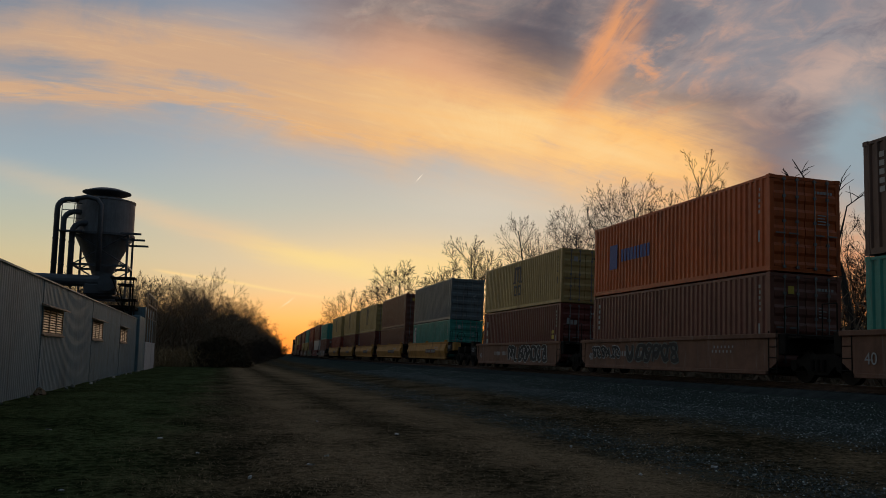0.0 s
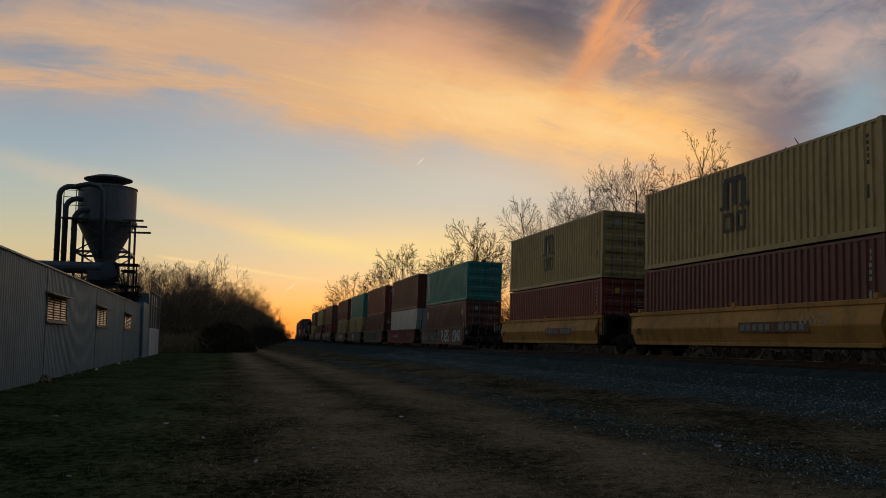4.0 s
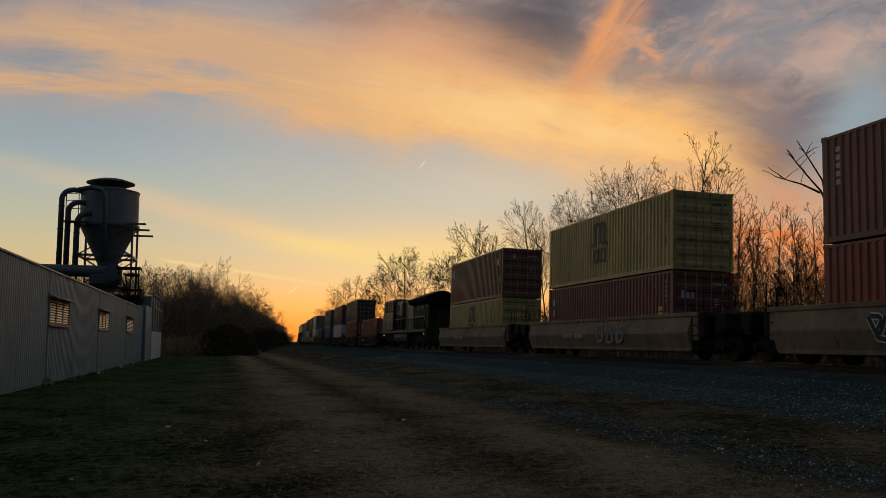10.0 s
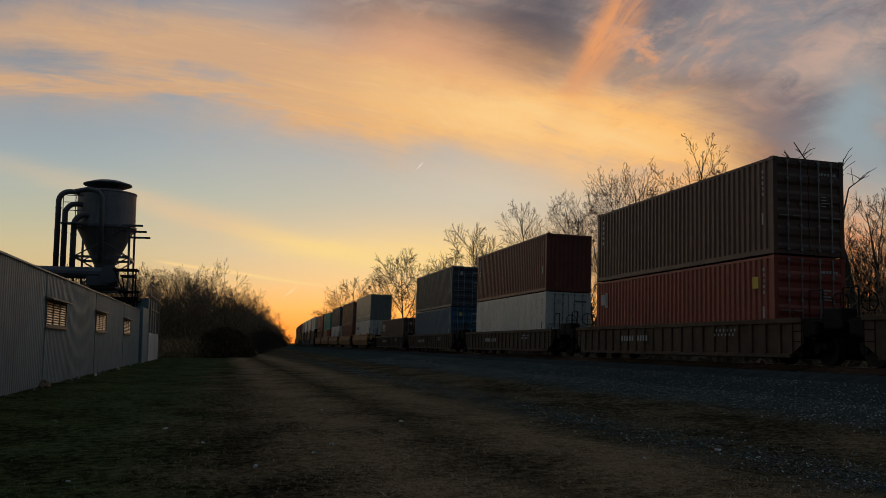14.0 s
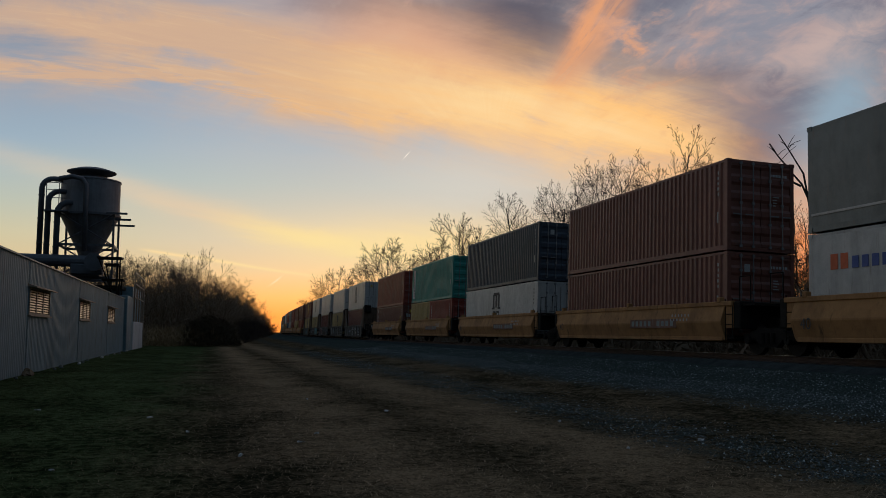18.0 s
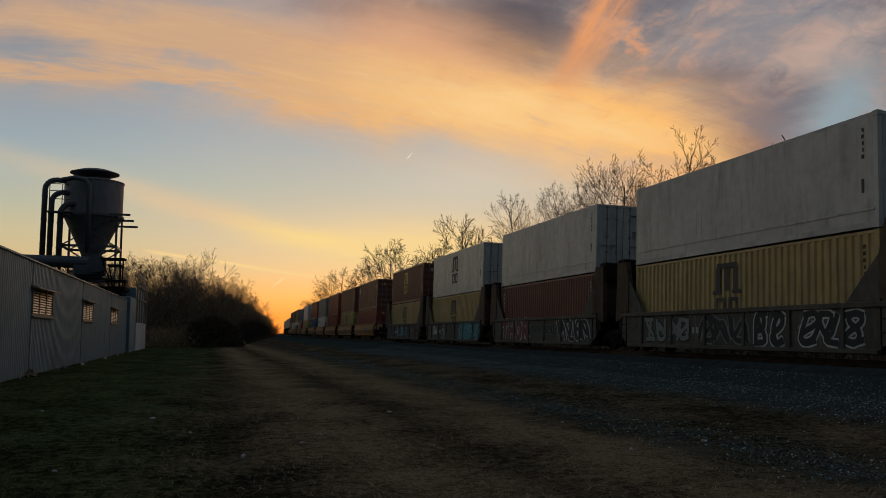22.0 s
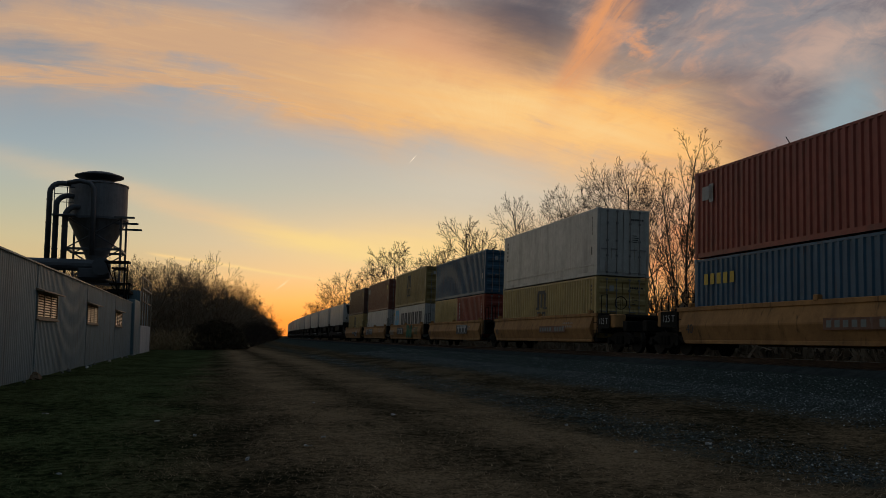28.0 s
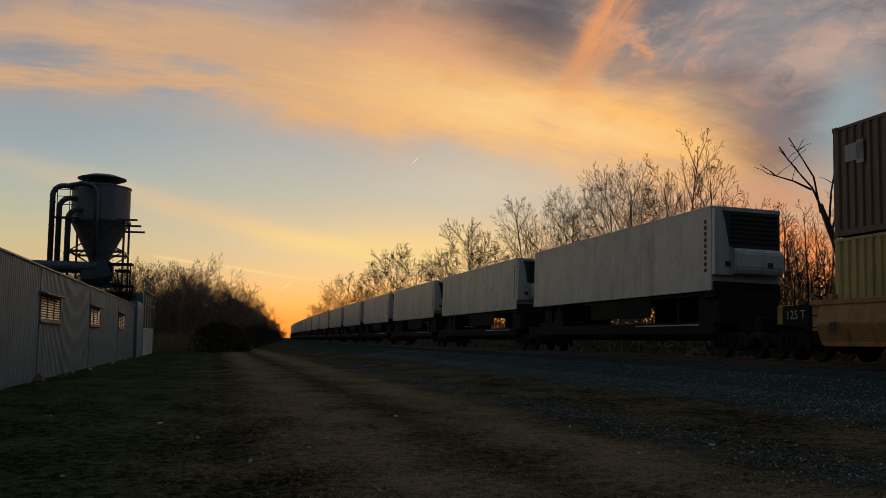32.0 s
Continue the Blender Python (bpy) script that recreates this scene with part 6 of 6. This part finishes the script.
        limb(Vector((0, 0, -0.02)), d, 1.0 if i == 0 else rng.uniform(0.7, 1.0), trunk_r * (1 if i == 0 else 0.8), 0)
    return out


def tree_forms(key, seed, height, thin=0.0105, **kw):
    rng = random.Random(seed)
    b = grow(rng, **kw)
    f = height / max(max(p.z for p in pts) for pts, _, _ in b)
    trunk, crown = bmesh.new(), bmesh.new()
    for pts, rad, rank in b:
        pts = [p * f for p in pts]
        if rank <= 1:
            tube(trunk, pts, [max(r * f, thin) for r in rad], 7 if rank == 0 else 5, False)
        else:
            tube(crown, pts, [max(r * f, thin) for r in rad], 3, False)
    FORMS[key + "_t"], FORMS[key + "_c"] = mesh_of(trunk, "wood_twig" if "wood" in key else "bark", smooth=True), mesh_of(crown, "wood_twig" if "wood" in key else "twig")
    return key


ROUND = dict(kids=(17, 8, 6, 1), angle=(0.85, 0.72, 0.68, 0.6), ratio=(0.45, 0.52, 0.52, 0.55), lift=(0.0, 0.25, 0.1, 0.05), gnarl=(0.05, 0.1, 0.1, 0.12, 0.12), start=(0.3, 0.25, 0.15, 0.15), trunk_r=0.013)
SLIM = dict(kids=(20, 6, 4, 1), angle=(0.72, 0.64, 0.6, 0.5), ratio=(0.34, 0.5, 0.55, 0.6), lift=(0.1, 0.4, 0.15, 0.1), gnarl=(0.04, 0.08, 0.1, 0.12, 0.12), start=(0.3, 0.25, 0.15, 0.15), trunk_r=0.0105, conic=True)
POLE = dict(kids=(17, 4, 3), angle=(0.68, 0.6, 0.55), ratio=(0.25, 0.52, 0.55), lift=(0.1, 0.4, 0.15), gnarl=(0.045, 0.08, 0.1, 0.12), start=(0.35, 0.2, 0.2), trunk_r=0.0075, conic=True)
WOOD = dict(kids=(10, 6, 5), angle=(0.8, 0.7, 0.6), ratio=(0.42, 0.53, 0.58), lift=(0.0, 0.25, 0.12, 0.1), gnarl=(0.05, 0.1, 0.12, 0.12, 0.12), start=(0.25, 0.2, 0.2, 0.2), trunk_r=0.012)
BUSH = dict(kids=(6, 4, 2), angle=(0.6, 0.6, 0.6), ratio=(0.45, 0.5, 0.5), lift=(0.1, 0.2, 0.0), gnarl=(0.08, 0.12, 0.15, 0.2), start=(0.15, 0.2, 0.2), trunk_r=0.008, stems=5, spread=0.55)
TREES = [
    tree_forms("oak0", 1, 15, **ROUND),
    tree_forms("oak1", 2, 15, **ROUND),
    tree_forms("tall0", 3, 15, **SLIM),
    tree_forms("tall1", 4, 15, **dict(SLIM, stems=3, spread=0.2)),
    tree_forms("pole0", 5, 12, **POLE),
    tree_forms("pole1", 6, 12, **dict(POLE, stems=2, spread=0.2)),
    tree_forms("broad0", 7, 15, thin=0.022, **dict(ROUND, kids=(16, 8, 6), start=(0.22, 0.25, 0.15))),
    tree_forms("broad1", 9, 15, thin=0.022, **dict(ROUND, kids=(16, 8, 6), start=(0.22, 0.25, 0.15))),
]
tree_forms("bush", 12, 5, thin=0.009, **BUSH)
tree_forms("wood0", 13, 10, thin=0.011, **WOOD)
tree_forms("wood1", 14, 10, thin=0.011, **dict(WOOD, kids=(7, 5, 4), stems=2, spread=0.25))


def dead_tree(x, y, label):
    """A leaning dead tree, shaped to fit the camera's view: a bare stem with five thick crooked limbs and a few spurs.
    """
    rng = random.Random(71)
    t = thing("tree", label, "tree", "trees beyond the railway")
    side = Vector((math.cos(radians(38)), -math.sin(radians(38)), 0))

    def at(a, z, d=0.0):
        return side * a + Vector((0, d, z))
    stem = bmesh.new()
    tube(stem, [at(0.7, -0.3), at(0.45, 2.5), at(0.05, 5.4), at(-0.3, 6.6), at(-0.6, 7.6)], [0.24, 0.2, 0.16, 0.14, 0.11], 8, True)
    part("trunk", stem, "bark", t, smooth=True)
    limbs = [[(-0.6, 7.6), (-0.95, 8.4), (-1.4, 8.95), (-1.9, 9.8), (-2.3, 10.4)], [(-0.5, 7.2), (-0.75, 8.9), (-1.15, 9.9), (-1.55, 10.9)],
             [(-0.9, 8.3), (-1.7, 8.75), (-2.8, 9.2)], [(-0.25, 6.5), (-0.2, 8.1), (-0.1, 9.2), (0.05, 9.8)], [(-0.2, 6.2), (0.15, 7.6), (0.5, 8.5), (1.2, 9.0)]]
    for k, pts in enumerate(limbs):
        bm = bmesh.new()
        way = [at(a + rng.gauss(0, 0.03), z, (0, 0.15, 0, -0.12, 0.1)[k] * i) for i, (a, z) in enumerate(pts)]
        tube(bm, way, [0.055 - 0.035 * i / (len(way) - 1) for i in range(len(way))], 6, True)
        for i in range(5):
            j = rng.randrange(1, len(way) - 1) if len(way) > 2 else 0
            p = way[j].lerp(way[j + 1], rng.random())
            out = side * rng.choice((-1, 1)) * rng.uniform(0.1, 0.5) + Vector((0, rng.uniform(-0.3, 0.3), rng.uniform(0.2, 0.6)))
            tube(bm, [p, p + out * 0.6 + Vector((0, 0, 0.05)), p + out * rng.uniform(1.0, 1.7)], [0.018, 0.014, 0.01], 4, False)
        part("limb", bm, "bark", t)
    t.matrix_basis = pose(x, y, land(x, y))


def tree(key, x, y, height, base, turn, label, group, wide=1.0):
    t = thing("tree", label, "tree", group)
    f = height / base
    m = pose(x, y, land(x, y) - 0.1, 0, 0, turn) @ Matrix.Diagonal((f * wide, f * wide, f, 1))
    put("trunk", FORMS[key + "_t"], t)
    put("crown", FORMS[key + "_c"], t, None, "bare winter branches")
    t.matrix_basis = m
    return t


def by_bearing(deg, x_off):
    """A place x_off metres from the track's tangent line, at that bearing from the origin."""
    y = x_off / math.tan(radians(deg))
    for _ in range(12):
        y = (x_off + y * y / (2 * BEND)) / math.tan(radians(deg))
    return x_off + y * y / (2 * BEND), y


def tall(x, y, z_up):
    """Height of a tree whose top stands z_up (as a slope) over the eye's level."""
    depth = x * math.sin(radians(14.6)) + y * math.cos(radians(14.6))
    return 1.6 + z_up * depth - land(x, y)


# bearing, slope of the top over the eye's level, distance off the line, kind, width
RIGHT_ROW = [
    (31.2, 0.250, 31, 3, 0.72), (32.3, 0.225, 32, 2, 0.85), (28.1, 0.221, 31, 0, 0.8), (26.9, 0.200, 33, 1, 0.7), (29.4, 0.190, 33, 1, 0.6),
    (23.9, 0.185, 31, 0, 0.78), (24.9, 0.160, 33, 2, 0.8), (22.7, 0.160, 33, 1, 0.6), (20.7, 0.177, 31, 2, 0.9), (21.6, 0.150, 33, 4, 1.0),
    (16.7, 0.143, 31, 7, 0.85), (17.9, 0.125, 33, 6, 0.7), (15.3, 0.118, 33, 6, 0.7), (19.1, 0.125, 32, 4, 1.0),
    (12.0, 0.116, 31, 6, 1.0), (13.3, 0.095, 33, 7, 0.8), (10.6, 0.085, 33, 7, 0.8), (8.7, 0.078, 31, 7, 0.95), (7.8, 0.062, 30, 6, 0.9), (9.6, 0.07, 33, 6, 0.8),
    (6.4, 0.04, 27, 7, 1.0), (7.0, 0.046, 29, 6, 1.0),
    (33.4, 0.180, 31, 5, 0.9), (34.4, 0.175, 31, 4, 0.9), (35.2, 0.165, 30, 4, 0.9), (36.0, 0.172, 32, 5, 0.9), (36.9, 0.16, 31, 4, 0.9), (37.6, 0.165, 30, 4, 0.9),
    (38.5, 0.172, 33, 5, 0.9), (39.3, 0.18, 32, 4, 0.9), (41.3, 0.188, 31, 5, 0.9), (42.2, 0.19, 31, 2, 0.9), (42.9, 0.185, 30, 4, 1.0),
    (30.6, 0.16, 35, 5, 1.0), (27.6, 0.15, 36, 4, 1.0), (25.7, 0.14, 36, 4, 1.0), (24.3, 0.13, 36, 5, 1.0),
    (44.5, 0.2, 31, 2, 0.9), (47.5, 0.2, 30, 4, 1.0), (51.0, 0.2, 31, 5, 1.0)]
rng = random.Random(5)
for deg, up, dist, k, wide in RIGHT_ROW:
    x, y = by_bearing(deg, dist)
    base = 12 if k in (4, 5) else 15
    words = ("spreading bare winter tree beyond the railway", "bare winter tree with a rounded crown", "tall slender bare tree beyond the railway", "tall forked bare tree with upright limbs",
             "thin bare sapling in the row of trees", "thin forked bare sapling in the row of trees", "broad bare tree far along the railway", "broad rounded bare tree far along the railway")[k]
    tree(TREES[k], x, y, tall(x, y, up), base, rng.uniform(0, 360), words, "trees beyond the railway", wide)
for i in range(38):
    x, y = by_bearing(33.0 + 12.0 * (i + rng.random()) / 38, rng.uniform(29, 38))
    tree(TREES[4 + i % 2], x, y, tall(x, y, rng.uniform(0.1, 0.155)), 12, rng.uniform(0, 360), "thin bare sapling in the row of trees", "trees beyond the railway", 0.9)
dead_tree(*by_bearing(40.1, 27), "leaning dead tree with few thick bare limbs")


def build_thickets():
    rng = random.Random(8)
    # brush under the trees beyond the railway
    for i in range(46):
        deg = 6.0 + 40 * (i + rng.random()) / 46
        x, y = by_bearing(deg, rng.uniform(26, 36))
        tree("bush", x, y, rng.uniform(2.6, 5.0), 5, rng.uniform(0, 360), "low tangle of bare brush", "brush beyond the railway", 1.1).name = "bush"
    # the dark wood along the other side
    spots = []
    for i in range(190):
        y = 98 + 250 * (i / 190) ** 1.4 + rng.uniform(0, 6)
        edge = 2.6 + (y - 100) * 0.095
        x = edge - rng.random() ** 1.25 * (20 + y * 0.05) - 0.8
        spots.append((x, y))
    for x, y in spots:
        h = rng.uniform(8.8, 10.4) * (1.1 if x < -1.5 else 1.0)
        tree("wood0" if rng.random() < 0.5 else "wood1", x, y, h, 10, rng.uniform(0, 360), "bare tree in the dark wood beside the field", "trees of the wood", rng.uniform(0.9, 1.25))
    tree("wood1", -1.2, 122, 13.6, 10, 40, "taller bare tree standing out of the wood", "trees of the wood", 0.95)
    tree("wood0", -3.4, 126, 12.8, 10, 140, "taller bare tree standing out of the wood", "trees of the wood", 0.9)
    for i in range(90):
        y = 97 + 250 * (i / 90) ** 1.3 + rng.uniform(0, 5)
        edge = 3.2 + (y - 100) * 0.095
        x = edge - rng.random() ** 2 * 24
        tree("bush", x, y, rng.uniform(3.0, 5.2), 5, rng.uniform(0, 360), "low tangle of bare brush", "brush of the wood", 1.3).name = "bush"
    # dense undergrowth of the wood
    verts, faces = [], []
    for i in range(90000):
        y = 99 + 260 * rng.random() ** 1.5
        edge = 2.0 + (y - 100) * 0.095
        x = edge - 32 * rng.random() ** 1.3
        z = land(x, y) + (6.2 + 2.8 * min(max((2.0 - x + (y - 100) * 0.095) / 6.0, 0), 1)) * rng.random() ** 1.1
        l, a, e = rng.uniform(0.6, 1.7), rng.uniform(0, math.tau), rng.uniform(0.2, 1.4)
        d = Vector((math.cos(a) * math.cos(e), math.sin(a) * math.cos(e), math.sin(e))) * l
        w = d.cross(Vector((rng.gauss(0, 1), rng.gauss(0, 1), rng.gauss(0, 1)))).normalized() * (0.014 + 0.1 * rng.random() * max(0.0, 1.0 - (z - land(x, y)) / 7.0))
        p = Vector((x, y, z))
        n = len(verts)
        verts += [p - w, p + w, p + d]
        faces.append((n, n + 1, n + 2))
    for i in range(60000):
        y = 8 + 290 * rng.random() ** 1.5
        x = 23.5 + 13 * rng.random() + y * y / (2 * BEND)
        k = rng.random() ** 1.4
        z = land(x, y) + (3.4 + 0.16 * (x - 23.5 - y * y / (2 * BEND))) * k * (1.1 + 0.5 * noise.noise((x * 0.2, y * 0.2, 9)))
        l, a, e = rng.uniform(0.4, 1.2), rng.uniform(0, math.tau), rng.uniform(0.2, 1.5)
        d = Vector((math.cos(a) * math.cos(e), math.sin(a) * math.cos(e), math.sin(e))) * l
        w = d.cross(Vector((rng.gauss(0, 1), rng.gauss(0, 1), rng.gauss(0, 1)))).normalized() * rng.uniform(0.03, 0.12) * (1.25 - k)
        p = Vector((x, y, z))
        n = len(verts)
        verts += [p - w, p + w, p + d]
        faces.append((n, n + 1, n + 2))
    me = bpy.data.meshes.new("undergrowth")
    me.from_pydata(verts, [], faces)
    me.materials.append(M["brush"])
    tagged(new("undergrowth", me), "dense dark undergrowth of the bare wood", "undergrowth", kind="stuff")


build_thickets()


def build_weeds():
    rng = random.Random(44)
    verts, faces = [], []
    for i in range(5000):
        y = rng.uniform(97, 112)
        x = rng.gauss(-4.3, 1.6) + rng.choice((0, 0, 4.0)) * rng.random()
        d = Vector((rng.gauss(0, 0.5), rng.gauss(0, 0.5), rng.uniform(0.3, 1.2)))
        p = Vector((x, y, land(x, y) + 1.7 * rng.random() ** 1.5))
        w = d.cross(Vector((rng.gauss(0, 1), rng.gauss(0, 1), rng.gauss(0, 1)))).normalized() * 0.03
        n = len(verts)
        verts += [p - w, p + w, p + d]
        faces.append((n, n + 1, n + 2))
    me = bpy.data.meshes.new("weeds")
    me.from_pydata(verts, [], faces)
    me.materials.append(M["weeds"])
    tagged(new("weeds", me), "tall dry tan weeds before the wood", "weeds", kind="stuff")


build_weeds()


def build_mound():
    """A dark dense bramble mound before the wood."""
    rng = random.Random(52)
    verts, faces = [], []
    for i in range(9000):
        a, k = rng.uniform(0, math.tau), rng.random() ** 0.5
        x, y = 0.6 + 3.4 * k * math.cos(a), 99.5 + 2.4 * k * math.sin(a)
        top = 3.3 * math.sqrt(max(0.0, 1 - k * k)) + 0.5 * noise.noise((x * 0.7, y * 0.7, 2))
        p = Vector((x, y, land(x, y) + max(0.05, top) * rng.random() ** 0.6))
        d = Vector((rng.gauss(0, 0.3), rng.gauss(0, 0.3), rng.uniform(-0.1, 0.45)))
        w = d.cross(Vector((rng.gauss(0, 1), rng.gauss(0, 1), rng.gauss(0, 1)))).normalized() * rng.uniform(0.02, 0.07)
        n = len(verts)
        verts += [p - w, p + w, p + d]
        faces.append((n, n + 1, n + 2))
    me = bpy.data.meshes.new("bramble_mound")
    me.from_pydata(verts, [], faces)
    me.materials.append(M["bramble"])
    tagged(new("bramble_mound", me), "dark dense bramble mound before the wood", "bush", kind="stuff")


build_mound()
tree("oak1", -13.5, 118, 11.0, 15, 30, "small bare tree behind the building", "trees of the wood", 1.0)

# ---- ground cover ----


def blades_material():
    """Straw and green blades, each its own tone, greener towards the building."""
    m = bpy.data.materials.new("grass_blades")
    m.use_nodes = True
    t = m.node_tree
    b = t.nodes["Principled BSDF"]
    g = t.nodes.new("ShaderNodeNewGeometry")
    tc = t.nodes.new("ShaderNodeTexCoord")
    sep = t.nodes.new("ShaderNodeSeparateXYZ")
    t.links.new(tc.outputs["Object"], sep.inputs[0])
    x, y = Sock(t, sep.outputs[0]), Sock(t, sep.outputs[1])
    rnd = Sock(t, g.outputs["Random Per Island"])
    big = noise_at(t, x, y, 0.0, 0.9, 4.0, 0.6)
    straw = blend(t, rnd, (0.09, 0.07, 0.04, 1), (0.42, 0.32, 0.2, 1))
    green = blend(t, rnd, (0.03, 0.034, 0.015, 1), (0.15, 0.155, 0.075, 1))
    col = blend(t, (x + (big - 0.5) * 4.0 + 1.0).step(1.3, -1.0), straw, green)
    t.links.new(col.s, b.inputs["Base Color"])
    b.inputs["Roughness"].default_value = 0.9
    b.inputs["Specular IOR Level"].default_value = 0.0
    return m


def build_grass():
    rng = random.Random(21)
    verts, faces = [], []
    for i in range(110000):
        y = 6.5 + 38 * rng.random() ** 1.7
        x = -6.2 + rng.random() * (13.2 + y * 0.12)
        keep = 0.55 + 0.6 * noise.noise((x * 0.8, y * 0.8, 4))
        if rng.random() > keep:
            continue
        z = land(x, y)
        h, a = rng.uniform(0.012, 0.04), rng.uniform(0, math.tau)
        bend = rng.uniform(0.03, 0.1)
        w = Vector((math.cos(a), math.sin(a), 0)) * rng.uniform(0.003, 0.007)
        n = len(verts)
        p = Vector((x, y, z - 0.005))
        verts += [p - w, p + w, p + Vector((math.sin(a) * bend, -math.cos(a) * bend, h))]
        faces.append((n, n + 1, n + 2))
    me = bpy.data.meshes.new("grass")
    me.from_pydata(verts, [], faces)
    me.materials.append(blades_material())
    tagged(new("grass", me), "short dead grass, brown and patchy", "grass", kind="stuff")


build_grass()


def build_stones():
    rng = random.Random(22)
    verts, faces = [], []
    for i in range(110000):
        y = 8 + 62 * rng.random() ** 1.6
        d = 6.0 + 7.9 * rng.random() ** 0.7
        lay = max(math.exp(-((d - 7.2) / 0.8) ** 2) * 0.7, min(max((d - 9.6) / 1.6, 0), 1))
        if rng.random() > lay * (0.75 + 0.7 * noise.noise((d * 0.9, y * 0.45, 7))):
            continue
        x = d + y * y / (2 * BEND)
        z = land(x, y)
        r = rng.uniform(0.009, 0.022)
        n = len(verts)
        for dx, dy, dz in ((1, 0, 0), (-1, 0.2, 0), (0, 1, 0.1), (0.1, -1, 0), (0, 0, 0.9), (0, 0, -0.7)):
            verts.append((x + r * (dx + rng.uniform(-0.3, 0.3)), y + r * (dy + rng.uniform(-0.3, 0.3)), z + r * (dz + rng.uniform(-0.2, 0.2)) + r * 0.3))
        faces += [(n, n + 2, n + 4), (n + 2, n + 1, n + 4), (n + 1, n + 3, n + 4), (n + 3, n, n + 4)]
    me = bpy.data.meshes.new("ballast_stones")
    me.from_pydata(verts, [], faces)
    me.materials.append(M["pebbles"])
    tagged(new("ballast_stones", me), "loose grey ballast stones beside the railway", "gravel", kind="stuff")


build_stones()

SCRAPS = [(6.2, 14.3), (1.74, 13.48), (1.37, 12.41), (0.51, 11.5), (-1.6, 10.58), (5.6, 10.6), (-2.9, 12.0), (-0.2, 14.2), (3.6, 17.0), (-0.9, 16.5), (-3.2, 19.0), (2.4, 20.5), (7.1, 11.2)]
rng = random.Random(31)
for x, y in SCRAPS:
    bm = bmesh.new()
    k = rng.uniform(0.025, 0.05)
    pts = [(x + k * rng.uniform(0.6, 1.5) * math.cos(a), y + k * rng.uniform(0.6, 1.3) * math.sin(a)) for a in (0.2, 1.3, 2.4, 3.5, 4.6, 5.6)]
    z = land(x, y) + 0.012
    prism(bm, pts, 2, z, z + 0.012)
    for v in bm.verts:
        v.co.z += rng.uniform(0, 0.035)
    tagged(put("litter_scrap", mesh_of(bm, "litter")), "small crumpled white scrap lying in the grass", "litter", "scraps in the grass")
bm = bmesh.new()
bmesh.ops.create_icosphere(bm, subdivisions=2, radius=0.2, matrix=pose(-6.1, 33.8, 0.08))
for v in bm.verts:
    v.co += Vector((rng.gauss(0, 0.03), rng.gauss(0, 0.06), rng.gauss(0, 0.02)))
tagged(put("debris_lump", mesh_of(bm, "brush")), "small dark lump of debris against the wall", "debris")


rng = random.Random(63)
for i in range(16):
    y = 24 + 52 * i / 16 + rng.uniform(0, 2.5)
    x = WALL_X + rng.uniform(0.15, 0.55)
    bm = bmesh.new()
    bmesh.ops.create_icosphere(bm, subdivisions=1, radius=rng.uniform(0.05, 0.12), matrix=pose(x, y, land(x, y) + 0.03, rng.uniform(0, 90), 0, rng.uniform(0, 360)))
    for v in bm.verts:
        v.co += Vector((rng.gauss(0, 0.015), rng.gauss(0, 0.02), rng.gauss(0, 0.01)))
    tagged(put("rubble_stone", mesh_of(bm, "pebbles" if i % 3 else "litter")), "small stone lying at the foot of the metal wall", "stone", "stones along the wall")


def build_ties():
    def one(bm):
        soft_box(bm, -1.3, 1.3, -0.115, 0.115, -0.34, -0.175, 0.012)
    me = form("tie", one, "tie")
    for i in range(220):
        put("tie", me, railway, track(2 + 0.55 * i))


build_ties()


def motions():
    """The whole train runs along the track at one speed."""
    for ob, s, z in MOVING:
        rows = []
        for k in range(17):
            t = 2.0 * k
            rows.append((t, track(s - SPEED * t) @ Matrix.Translation((0, 0, z))))
        walk(ob, rows)


motions()
